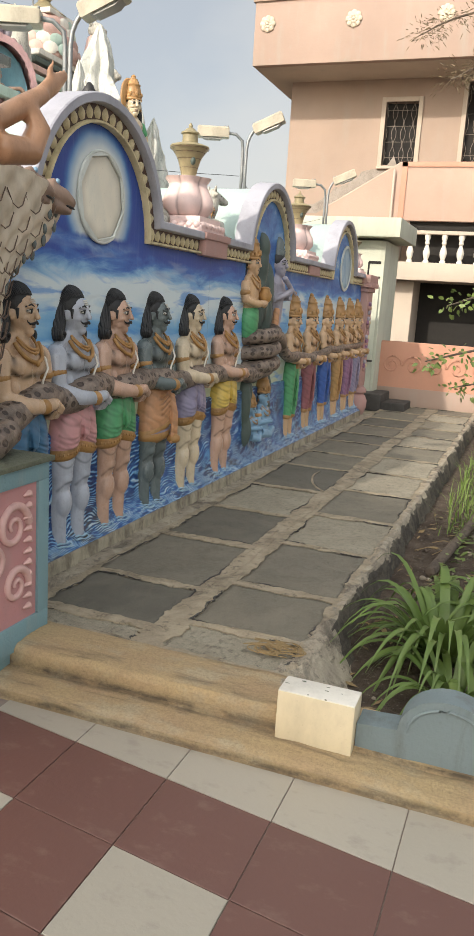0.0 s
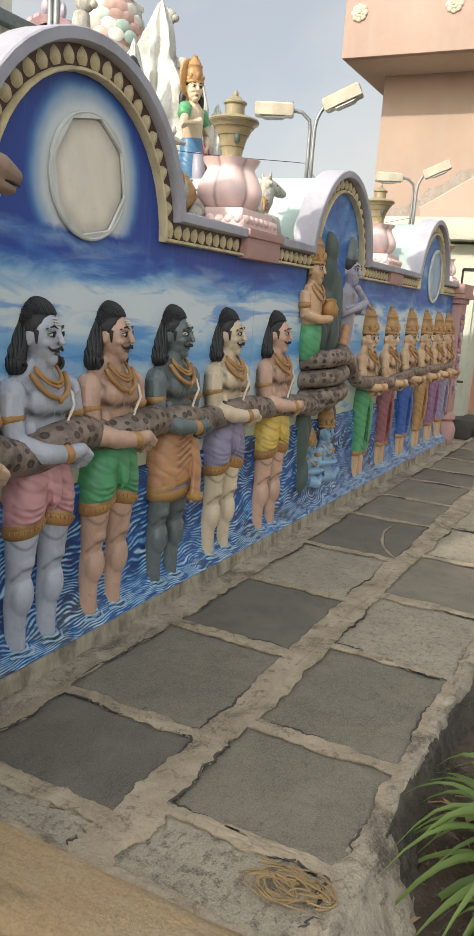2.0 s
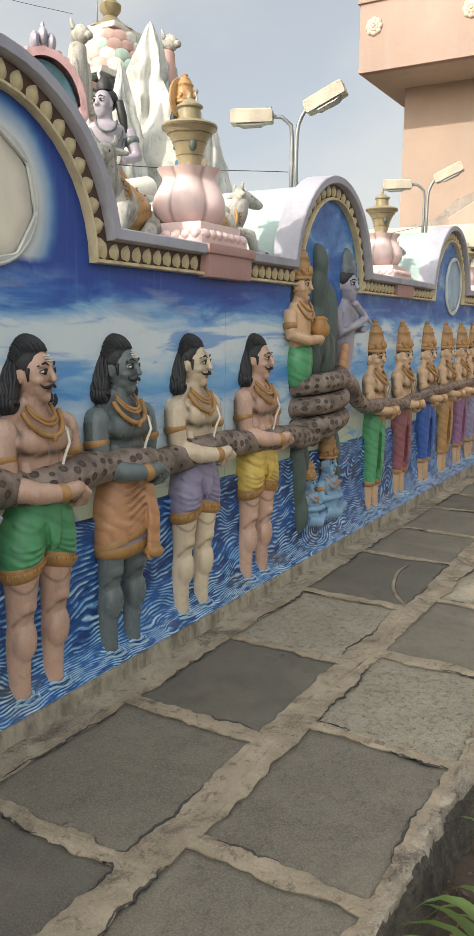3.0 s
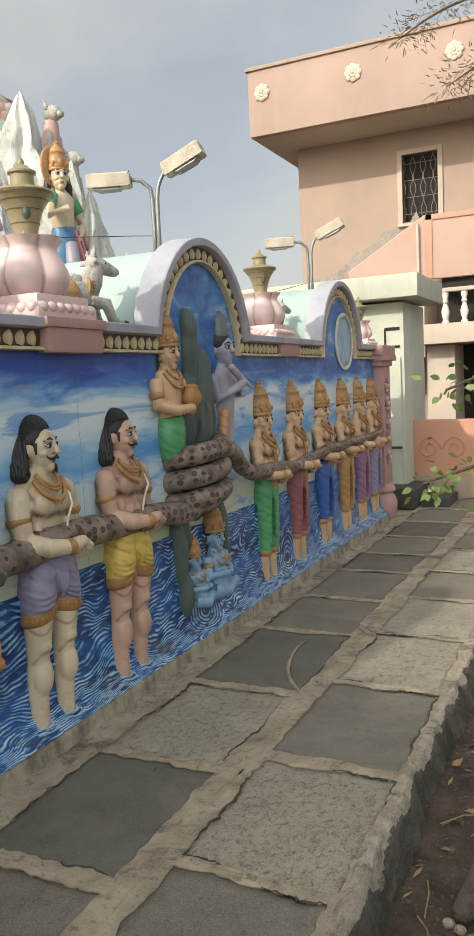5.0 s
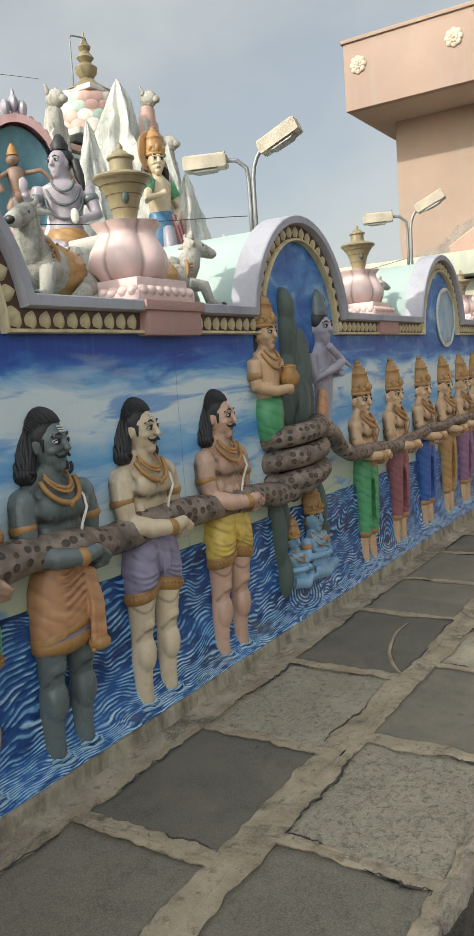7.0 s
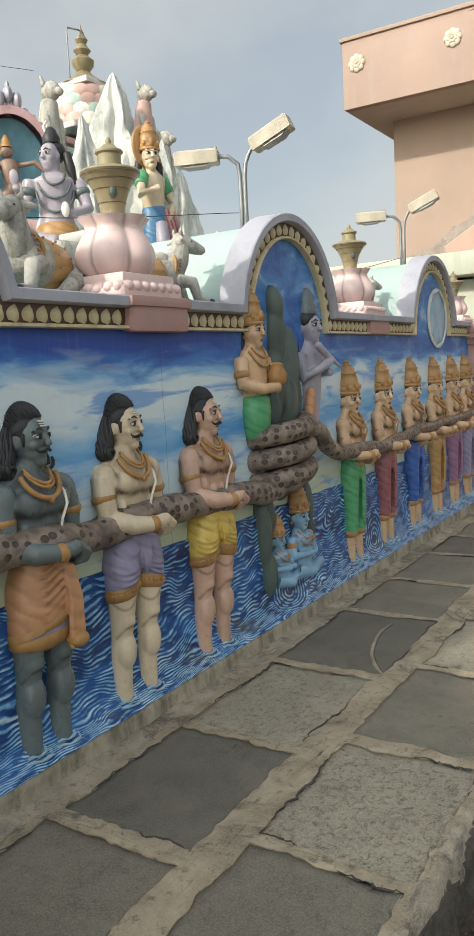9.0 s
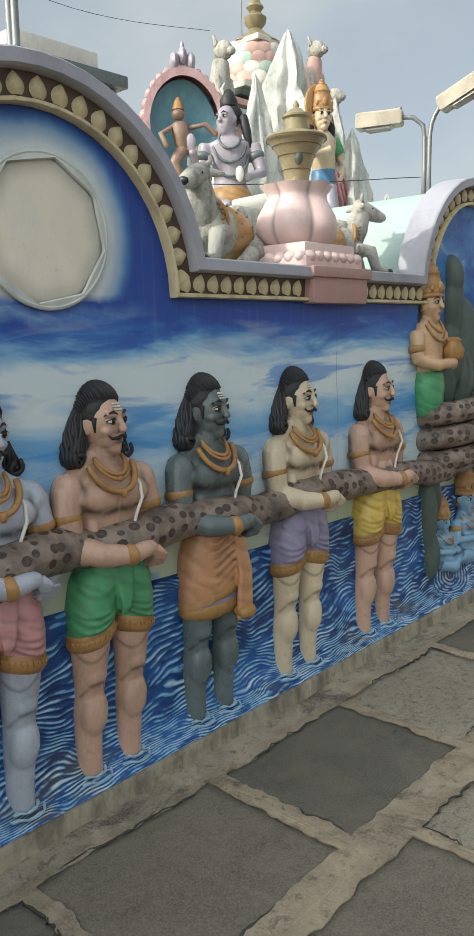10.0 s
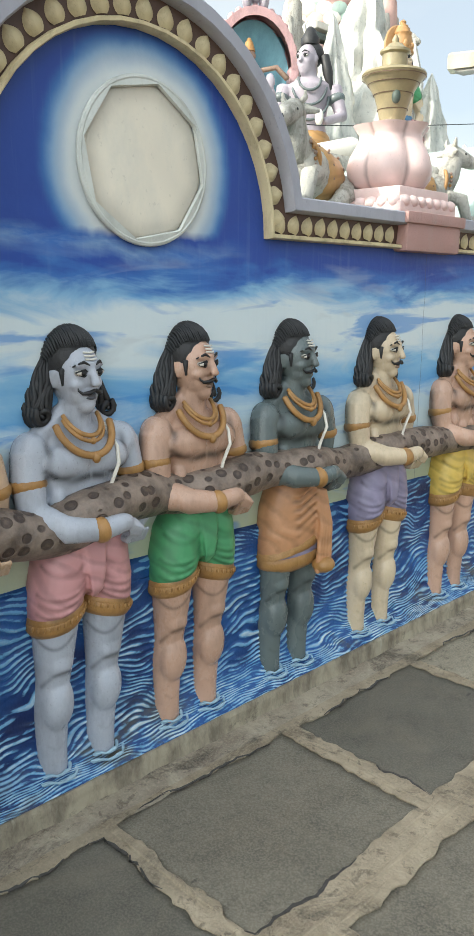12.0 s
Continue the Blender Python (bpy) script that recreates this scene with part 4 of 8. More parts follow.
tagged(new("wall_wave_relief", me), "blue and white moulded water relief along the wall foot", "relief", kind="structure")

# moon discs
for cy, cz, r0, lab in ((4.755, 2.020, 0.242, "white moon disc with scalloped rim in the blue arch"), (10.73, 1.985, 0.27, "pale painted moon disc in the far arch")):
    moon = holder("moon_relief", (XF, cy, cz), lab, "relief disc")
    d = MB("moon")
    d.lathe([(0.001, 0.012)] + [(r0 * (0.30 + 0.07 * i), 0.0125 - 0.0005 * i) for i in range(10)] + [(r0 * 0.96, 0.0)], (0, 0, 0), "moon", 48, tilt=Matrix.Rotation(radians(90), 3, "Y"))
    d.draw([(0.010, r0 * 0.93 * math.cos(math.pi * i / 4 - 0.2), r0 * 0.93 * math.sin(math.pi * i / 4 - 0.2)) for i in range(9)], 0.035, 0.32)
    if cy > 8:
        d.mats[0] = "moonblue"
    part("disc", d, moon, smooth=60)
    rim = MB("moonrim")
    rim.tube([(0.010, r0 * math.cos(a), r0 * math.sin(a)) for a in [2 * math.pi * i / 64 for i in range(64)]], 0.010, "moonrim", 8, closed=True)
    vs, fs, K = [], [], 96
    for i in range(K):
        a = 2 * math.pi * i / K
        rin = r0 * 0.96 * math.cos(math.pi / 8) / math.cos((a + 0.2) % (math.pi / 4) - math.pi / 8)
        for r_, h in ((rin, 0.011), (rin + 0.004, 0.021), (r0 * 1.0, 0.017)):
            vs.append((h, r_ * math.cos(a), r_ * math.sin(a)))
    for i in range(K):
        j = (i + 1) % K
        fs += [(i * 3 + k, j * 3 + k, j * 3 + k + 1, i * 3 + k + 1) for k in range(2)]
    rim.add(vs, fs, "moonrim")
    part("scalloped_rim", rim, moon, "pale grey scalloped rim", 40)

# pilaster at the far end of the wall
pil = holder("pilaster", (-0.15, 11.97, 0), "pink painted pilaster with pot base and floral side", "pilaster", kind="structure")
q = MB("pink")
q.box(-0.30, -0.04, 11.80, 12.14, 0.42, 1.74, "pink", 0.01)
hang("shaft", q, pil)
q = MB("pink")
q.lathe([(0.13, 0.0), (0.15, 0.03), (0.185, 0.12), (0.19, 0.22), (0.16, 0.29), (0.13, 0.31), (0.17, 0.34), (0.17, 0.38), (0.13, 0.42)], (-0.14, 11.97, 0), "pink", 8)
hang("pot_base", q, pil)
q = MB("pink")
q.box(-0.34, -0.02, 11.76, 12.18, 1.74, 1.80, "pink", 0.008)
q.box(-0.38, 0.02, 11.72, 12.22, 1.80, 1.86, "pink", 0.008)
q.box(-0.42, -0.0, 11.70, 12.24, 1.86, 1.97, "pink", 0.008)
hang("capital", q, pil)
q = MB("pink", "c_blue", "cream")
for i in range(5):
    z0 = 0.72 + 0.2 * i
    for k in range(6):
        a = 2 * math.pi * k / 6
        q.ball((-0.03, 11.96 + 0.05 * math.cos(a), z0 + 0.06 * math.sin(a)), (0.025, 0.036, 0.036), ("c_mauve", "pink", "lilac")[(i + k) % 3], 8, 5)
    q.ball((-0.015, 11.96, z0), (0.02, 0.03, 0.03), "cream", 8, 5)
hang("flower_relief", q, pil, "lilac and pink flower relief")

# ---- end of the lane ----
pk = MB("peachlow")
pk.box(-0.6, 6.0, 13.6, 13.78, -0.2, 1.03, "peachlow", 0.01)
pk.box(-0.6, 6.0, 13.585, 13.60, 0.0, 0.30, "peach", 0.003)
lw = pk.thing("wall_end", label="low salmon boundary wall with scroll relief at the lane's end", category="wall", kind="structure")
sc = MB("peachlow")
for cx in (0.25, 0.95, 1.65, 2.35):
    for sg in (-1, 1):
        pts = []
        for i in range(26):
            a = i / 25 * 3.3 * math.pi
            r_ = 0.16 * (1 - i / 30)
            pts.append((cx + sg * (0.17 - r_ * math.cos(a)), 13.597, 0.66 + r_ * math.sin(a)))
        sc.tube(pts, 0.016, "peachlow", 6)
scroll = sc.thing("scroll_relief", lw, label="raised plaster scrolls")
st = MB("darkstone")
st.box(-0.30, 0.10, 12.75, 13.55, -0.02, 0.24, "darkstone", 0.02)
st.box(0.10, 0.46, 12.85, 13.5, -0.02, 0.12, "darkstone", 0.02)
st.thing("stone_steps", label="two dark stone steps against the low wall", category="steps")

sh = holder("shed", (-1.3, 14.5, 0), "pale green shed with flat concrete roof and slatted door", "shed")
q = MB("greenwall")
q.box(-4.5, -0.12, 13.2, 14.4, -0.1, 2.55, "greenwall", 0.01)
hang("wall", q, sh)
q = MB("greenwall")
q.box(-4.6, 0.13, 12.9, 14.5, 2.58, 2.86, "greenwall", 0.015)
hang("roof", q, sh, "stained concrete roof slab")
q = MB("dark", "greenwall")
q.box(-0.36, -0.17, 13.188, 13.21, 2.20, 2.24, "dark", 0)
q.box(-0.37, -0.345, 13.188, 13.21, 1.90, 2.22, "dark", 0)
q.box(-0.30, -0.17, 13.188, 13.21, 1.98, 2.01, "dark", 0)
hang("vent_slot", q, sh, "dark slots")
q = MB("greenwall", "metal")
q.box(-0.95, -0.16, 13.16, 13.2, 0.0, 1.86, "greenwall", 0.008)
q.box(-0.30, -0.16, 13.14, 13.16, 0.70, 0.73, "darkstone", 0.003)
hang("door", q, sh, "grey-green door with iron latch")

# ---- peach house ----
house = holder("house", (0, 22, 0), "two-storey peach house with flat overhanging roof", "house")
q = MB("peach", "buff")


def wall_with_holes(mb, x0, x1, z0, z1, y, holes, m, thick=0.25):
    """A wall in the plane y with rectangular openings (x0, x1, z0, z1) right through it."""
    gx = sorted({x0, x1, *[h[0] for h in holes], *[h[1] for h in holes]})
    gz = sorted({z0, z1, *[h[2] for h in holes], *[h[3] for h in holes]})
    for a, b_ in zip(gx, gx[1:]):
        for c_, d_ in zip(gz, gz[1:]):
            mx, mz = (a + b_) / 2, (c_ + d_) / 2
            if any(h[0] < mx < h[1] and h[2] < mz < h[3] for h in holes):
                continue
            mb.box(a, b_, y, y + thick, c_, d_, m, 0)


WINS = [(-2.10, -1.29, 5.14, 6.64), (-0.12, 0.75, 5.14, 7.05)]
wall_with_holes(q, -4.63, 7.0, -0.2, 7.2, 21.9, WINS, "wallpeach")
q.box(-4.63, -4.4, 22.15, 30, -0.2, 7.2, "peach", 0)
q.box(-4.63, 7.0, 29.8, 30, -0.2, 7.2, "peach", 0)
q.box(6.8, 7.0, 22.15, 29.8, -0.2, 7.2, "peach", 0)
hang("wall", q.weld(), house, smooth=0)
for nm, m, dims in (("roof", "buff", (-5.2, 7.6, 20.56, 30.4, 7.18, 7.36)), ("parapet", "peach", (-5.2, 7.6, 20.35, 20.55, 7.18, 8.60)), ("parapet", "peach", (-5.2, -5.0, 20.55, 30.4, 7.36, 8.60)),
                    ("coping", "wallpeach", (-5.25, 7.65, 20.30, 20.60, 8.60, 8.68)), ("coping", "wallpeach", (-5.25, -4.95, 20.60, 30.4, 8.60, 8.68))):
    q = MB(m)
    q.box(*dims, m, 0.012)
    hang(nm, q, house)
for i in range(5):
    cx = -4.86 + 2.12 * i
    f = MB("hood")
    for k in range(8):
        a = 2 * math.pi * k / 8
        f.ball((cx + 0.125 * math.cos(a), 20.335, 8.10 + 0.125 * math.sin(a)), (0.075, 0.04, 0.075), "hood", 10, 6)
        f.ball((cx + 0.075 * math.cos(a + 0.4), 20.315, 8.10 + 0.075 * math.sin(a + 0.4)), (0.045, 0.035, 0.045), "hood", 8, 5)
    f.ball((cx, 20.30, 8.10), (0.04, 0.03, 0.04), "hood", 10, 6)
    hang("rosette", f, house, "cream moulded flower rosette")
for a, b_, c_, d_ in WINS:
    wd = MB("buff")
    f = 0.11
    wd.box(a - f, a, 21.85, 22.0, c_ - 0.04, d_ + f, "buff", 0.006)
    wd.box(b_, b_ + f, 21.85, 22.0, c_ - 0.04, d_ + f, "buff", 0.006)
    wd.box(a, b_, 21.85, 22.0, d_, d_ + f, "buff", 0.006)
    wd.box(a - f, b_ + f, 21.80, 22.0, c_ - 0.10, c_ - 0.04, "buff", 0.006)
    win = hang("window", wd, house, "dark window with bent-bar iron grill")
    gl = MB("dark")
    gl.box(a, b_, 22.10, 22.12, c_, d_, "dark", 0)
    pane = gl.thing("pane", win)
    gr = MB("grill")
    nb = 7
    wdt = b_ - a
    for i in range(nb):
        cx = a + wdt * (i + 0.5) / nb
        sg = 1 if i % 2 else -1
        pts = []
        for j in range(25):
            zz = c_ + (d_ - c_) * j / 24
            bend = 0.5 + 0.5 * math.cos(2 * math.pi * (j / 24 * 3))
            pts.append((cx + sg * wdt / nb * 0.42 * (1 if bend > 0.62 else (0 if bend < 0.38 else (bend - 0.38) / 0.24)), 21.95, zz))
        gr.tube(pts, 0.007, "grill", 5)
    for j in range(4):
        zz = c_ + (d_ - c_) * (j + 0.5) / 4
        gr.tube([(a, 21.96, zz), (b_, 21.96, zz)], 0.006, "grill", 5)
    gg = gr.thing("grill", win)
pp = MB("bare_plaster")
pl_ = [(-4.3 + 2.6 * i / 23, max(3.98, 4.15 + 0.60 * (-4.3 + 2.6 * i / 23 + 3.44)) - 0.06) for i in range(24)]
up_ = [(x_ - 0.10, z_ + 0.16 + 0.20 * noise.noise((x_ * 2.3, 1.0, 4)) + 0.10 * noise.noise((x_ * 9, 5.0, 2)) + 0.10 * math.sin(1.57 * i / 11.5)) for i, (x_, z_) in enumerate(pl_)]
vs = [(x_, 21.893, z_) for x_, z_ in pl_] + [(x_, 21.893, max(z_, pl_[i][1] + 0.02)) for i, (x_, z_) in enumerate(up_)]
pp.add(vs, [(i, i + 1, 25 + i, 24 + i) for i in range(23)], "bare_plaster")
hang("peeled_plaster", pp, house, "bare grey plaster where the paint has peeled")
# stair parapet and balcony
q = MB("peach")
vs = []
for y in (20.28, 20.45):
    vs += [(-2.95, y, 3.4), (-2.95, y, 3.92), (-1.28, y, 4.92), (-1.28, y, 3.4)]
q.add(vs, [(0, 1, 2, 3), (7, 6, 5, 4), (0, 4, 5, 1), (1, 5, 6, 2), (2, 6, 7, 3), (3, 7, 4, 0)], "salmon")
hang("stair_slope", q, house, "sloping salmon stair side")
q = MB("salmon")
q.tube([(-2.98, 20.36, 3.92), (-1.28, 20.36, 4.93)], 0.035, "salmon", 6, cap=False)
hang("stair_coping", q, house, "worn plaster coping")
q = MB("salmon")
q.box(-1.28, 4.0, 20.28, 20.42, 3.62, 4.93, "salmon", 0.008)
hang("parapet_panel", q, house)
q = MB("peachlow")
q.box(-1.26, -1.13, 20.25, 20.28, 3.62, 4.93, "peachlow", 0.004)
q.box(-1.26, 4.0, 20.25, 20.28, 4.82, 4.93, "peachlow", 0.004)
hang("parapet_border", q, house, "raised salmon border")
q = MB("buff")
q.box(-4.2, -1.36, 20.46, 21.85, 2.0, 3.40, "buff", 0.01)
hang("landing", q, house)
# the near-black strip among these paints in the shaded gap under the parapet
for nm, m, dims, lab in (("pier", "buff", (-1.35, -0.75, 20.5, 21.9, -0.1, 2.24), "buff plaster pier"), ("beam", "dark", (-0.98, 4.0, 20.44, 20.6, 3.42, 3.62), "near-black strip painted in for the unlit gap"),
                         ("balcony_floor", "buff", (-1.40, 4.0, 20.0, 21.9, 2.25, 2.66), "weathered concrete balcony slab"), ("handrail", "buff", (-0.95, 4.0, 20.03, 20.22, 3.30, 3.38), "concrete handrail")):
    q = MB(m)
    q.box(*dims, m, 0.01)
    hang(nm, q, house, lab)
# near-black sheets put the shade under balcony and parapet into colour
q = MB("dark")
q.box(-0.75, 4.0, 21.6, 21.7, -0.1, 2.25, "dark", 0)
q.box(-0.95, 4.0, 21.0, 21.1, 2.66, 3.42, "dark", 0)
hang("recess", q, house, "near-black sheets painted in for the shade under the balcony")
bl = MB("white")
bl.lathe([(0.07, 0.0), (0.07, 0.04), (0.045, 0.07), (0.075, 0.16), (0.085, 0.24), (0.06, 0.33), (0.035, 0.40), (0.06, 0.44), (0.045, 0.50), (0.07, 0.56), (0.07, 0.64)], (0, 0, 0), "white", 14)
bmesh_ = bl.mesh("baluster")
for i in range(9):
    ob = new("baluster", bmesh_)
    ob.parent = house
    ob.matrix_parent_inverse = Matrix.Translation(-house.location)
    ob.location = (-0.86 + 0.385 * i, 20.12, 2.66)
for nm, pts, r_ in (("cable", [(-1.3, 20.2, 2.4), (-2.0, 19.0, 2.0), (-2.6, 17.0, 2.1)], 0.012), ("drain_pipe", [(-1.42, 20.2, 4.75), (-1.42, 20.2, 2.5), (-1.42, 20.4, 0.2)], 0.03)):
    q = MB("buff")
    q.tube(pts, r_, "buff", 7)
    hang(nm, q, house)

# added block far behind the camera, unseen, there only to shade the terrace
hb = MB("buff")
hb.box(-7.2, -1.3, -17.0, -14.0, -0.3, 12.6, "buff", 0)
hb.thing("wall_shade_block", label="plain buff block added behind the terrace to shade it", category="tower", kind="structure")

# ---- relief figures on the wall: each one plain cast statue in one mesh ----
AX = -0.105  # the figures' axis stands this far from the plinth face


def arc(c, r, a0, a1, n, plane="yz", squash=1.0):
    pts = []
    for i in range(n + 1):
        a = radians(a0 + (a1 - a0) * i / n)
        pts.append((c[0], c[1] + r * math.cos(a), c[2] + r * squash * math.sin(a)))
    return pts


def head(mb, base, skin, yaw, marks=True, hair="long", k=1.16):
    """Head with hair on a neck; base: centre of the skull."""
    R = Matrix.Rotation(radians(yaw), 3, "Z")
    b = Vector(base)
    start = len(mb.v)

    def at(x, y, z):
        return b + R @ Vector((x, y, z))

    def brush(pts, w, q=0.6):
        mb.draw([b + (p_ - b) * k for p_ in pts], w, q)

    mb.ball(b, (0.073, 0.064, 0.086), skin, 22, 14, R)
    mb.ball(at(0.014, 0, -0.046), (0.056, 0.050, 0.050), skin, 18, 11, R)
    mb.ball(at(0.034, 0, -0.078), (0.034, 0.030, 0.026), skin, 14, 9, R)
    mb.tube([at(0.058, -0.042, 0.026), at(0.070, 0, 0.026), at(0.058, 0.042, 0.026)], [0.007, 0.010, 0.007], skin, 8)
    mb.tube([at(0.068, 0, 0.022), at(0.080, 0, -0.008), at(0.087, 0, -0.024)], [(0.009, 0.008), (0.012, 0.011), (0.016, 0.011)], skin, 10, ref=(0, 0, 1))
    for w_ in (-0.052, -0.059):
        mb.tube([at(0.058, -0.019, w_ + 0.001), at(0.068, -0.006, w_ + 0.001), at(0.069, 0, w_), at(0.068, 0.006, w_ + 0.001), at(0.058, 0.019, w_ + 0.001)], [0.002, 0.0052, 0.005, 0.0052, 0.002], {"skin_grey": "greyline", "skin_dark": skin, "lilac": skin, "ashskin": skin}.get(skin, "serpent"), 7)
    # jaw, eye sockets and nose sides darkened: airbrushing with painted shade
    brush([at(0.050, -0.052, -0.060), at(0.050, -0.026, -0.104), at(0.056, 0, -0.112), at(0.050, 0.026, -0.104), at(0.050, 0.052, -0.060)], 0.012, 0.7)
    for sd in (-1, 1):
        mb.ball(at(0.060, sd * 0.028, 0.006), (0.013, 0.0185, 0.0080), "white", 12, 7, R)
        mb.ball(at(0.0705, sd * 0.027, 0.006), (0.005, 0.0086, 0.0076), "black", 9, 6, R)
        mb.tube([at(0.068, sd * 0.010, 0.008), at(0.0745, sd * 0.026, 0.0150), at(0.062, sd * 0.047, 0.007)], [0.002, 0.0030, 0.0018], "black", 6)
        mb.tube([at(0.068, sd * 0.012, 0.001), at(0.071, sd * 0.027, -0.0035), at(0.062, sd * 0.044, 0.003)], 0.0014, "black", 5)
        mb.tube([at(0.073, sd * 0.009, 0.025), at(0.071, sd * 0.026, 0.034), at(0.054, sd * 0.049, 0.022)], [0.003, 0.0042, 0.002], "hair", 6)
        mb.ball(at(0.038, sd * 0.029, -0.024), (0.028, 0.024, 0.020), skin, 12, 8, R)
        mb.tube([at(0.006, sd * 0.066, 0.010), at(-0.003, sd * 0.072, 0.008), at(-0.006, sd * 0.072, -0.010), at(0.002, sd * 0.066, -0.032)], [0.005, 0.007, 0.007, 0.006], skin, 8)
        mb.ball(at(0.003, sd * 0.064, -0.010), (0.012, 0.008, 0.022), skin, 10, 7, R)
        brush([at(0.060, sd * 0.012, 0.014), at(0.062, sd * 0.046, 0.010)], 0.010, 0.5)
        brush([at(0.076, sd * 0.014, -0.004), at(0.078, sd * 0.018, -0.030)], 0.006, 0.45)
        if marks:
            mb.tube([at(0.081, sd * 0.002, -0.038), at(0.077, sd * 0.016, -0.045), at(0.067, sd * 0.030, -0.046), at(0.060, sd * 0.038, -0.038), at(0.059, sd * 0.038, -0.032)], [0.005, 0.0062, 0.0048, 0.0026, 0.0014], "black", 7)
            mb.tube([at(0.024, sd * 0.060, 0.014), at(0.026, sd * 0.060, -0.026)], [0.009, 0.003], "hair", 6)
    if marks:
        for j in range(3):
            mb.tube([at(0.067 - 0.004 * j, -0.017, 0.040 + 0.0085 * j), at(0.073 - 0.004 * j, 0, 0.039 + 0.0085 * j), at(0.067 - 0.004 * j, 0.017, 0.040 + 0.0085 * j)], 0.0030, "white", 5)
    if hair == "long":
        mb.ball(at(-0.028, 0, 0.028), (0.080, 0.078, 0.086), "hair", 20, 13, R)
        mb.ball(at(-0.022, 0, 0.054), (0.068, 0.070, 0.064), "hair", 18, 11, R)
        for i in range(57):  # combed back from the brow and over the ears
            al = radians(-118 + 236 * i / 56)
            el_ = radians(25 if abs(al) < 0.9 else 25 - 50 * (abs(al) - 0.9) / 1.16)
            d0 = Vector((math.cos(al) * math.cos(el_), math.sin(al) * math.cos(el_), math.sin(el_)))
            d1 = Vector((-0.85, 0.60 * math.sin(al), -0.35))
            pts = []
            for j in range(11):
                u = j / 10
                d = d0 * (1 - u) + d1 * u + Vector((0, 0.02 * math.sin(9 * u + i * 1.7), math.sin(math.pi * u) * (0.25 + 0.75 * max(0.0, math.cos(al)))))
                d.normalize()
                pts.append(at(-0.022 + (0.077 if d.x > 0 else 0.084) * d.x, 0.081 * d.y, 0.032 + 0.091 * d.z))
            mb.tube(pts, [0.0014, 0.0034] + [0.0044] * 8 + [0.003], "hair", 5)
        for sd in (-1, 1):  # mass that falls behind the ear and curls up on the shoulder
            spine = [(-0.044, 0.050, 0.050), (-0.046, 0.062, 0.015), (-0.046, 0.076, -0.020), (-0.042, 0.090, -0.054), (-0.036, 0.101, -0.084), (-0.030, 0.104, -0.108)]
            rad = [0.030, 0.036, 0.038, 0.038, 0.036, 0.026]
            mb.tube([at(x_, sd * y_, z_) for x_, y_, z_ in spine], rad, "hair", 14)
            for j in range(15):
                phi = radians(-120 + 240 * j / 14)
                pts = []
                for m_, ((x_, y_, z_), r_) in enumerate(zip(spine, rad)):
                    tw = phi + 0.25 * math.sin(m_ * 1.5 + j)
                    pts.append(at(x_ + r_ * math.sin(tw), sd * (y_ + r_ * math.cos(tw)), z_))
                mb.tube(pts, [0.004, 0.0065, 0.0075, 0.008, 0.008, 0.005], "hair", 6)
            for j in range(6):  # rolled ends
                r_ = 0.034 - 0.003 * abs(j - 2.5)
                x_ = -0.058 + 0.012 * j
                mb.tube([at(x_ + 0.004 * math.sin(i), sd * (0.106 + (r_ - 0.0016 * i) * math.cos(radians(40 - 33 * i))), -0.100 + (r_ - 0.0016 * i) * math.sin(radians(40 - 33 * i))) for i in range(15)], [0.009] * 12 + [0.008, 0.006, 0.004], "hair", 6)
    elif hair == "crown":
        mb.ball(at(-0.022, 0, 0.012), (0.074, 0.073, 0.078), "hair", 14, 9, R)
        for sd in (-1, 1):
            mb.tube([at(-0.03, sd * 0.062, 0.01), at(-0.036, sd * 0.080, -0.07), at(-0.030, sd * 0.088, -0.14)], [0.026, 0.029, 0.016], "hair", 9)
        mb.lathe([(0.074, 0.030), (0.082, 0.036), (0.083, 0.048), (0.077, 0.052), (0.080, 0.062), (0.079, 0.078), (0.072, 0.082), (0.074, 0.092), (0.068, 0.128), (0.060, 0.158), (0.064, 0.162), (0.064, 0.170), (0.052, 0.176), (0.050, 0.196), (0.036, 0.206), (0.038, 0.214), (0.022, 0.222), (0.020, 0.230), (0.024, 0.238), (0.006, 0.254)],
                 b - R @ Vector((0.008, 0, 0)), "crown", 20, tilt=R)
        mb.ball(at(0.070, 0, 0.086), (0.014, 0.022, 0.030), "crown", 9, 7, R)
        for sd in (-1, 1):
            mb.ball(at(0.048, sd * 0.052, 0.080), (0.014, 0.016, 0.020), "crown", 8, 6, R)
            mb.ball(at(0.0, sd * 0.078, -0.036), (0.010, 0.008, 0.012), "crown", 8, 6, R)
    for i in range(start, len(mb.v)):
        p = Vector(mb.v[i])
        mb.v[i] = tuple(b + (p - b) * k)


def band(mb, a, b, r, m, tall=0.016):
    """A ring round a limb at a, square to the way to b."""
    a, b = Vector(a), Vector(b)
    t = (b - a).normalized()
    mb.tube([a - t * tall / 2, a + t * tall / 2], [r, r], m, 14, cap=True)


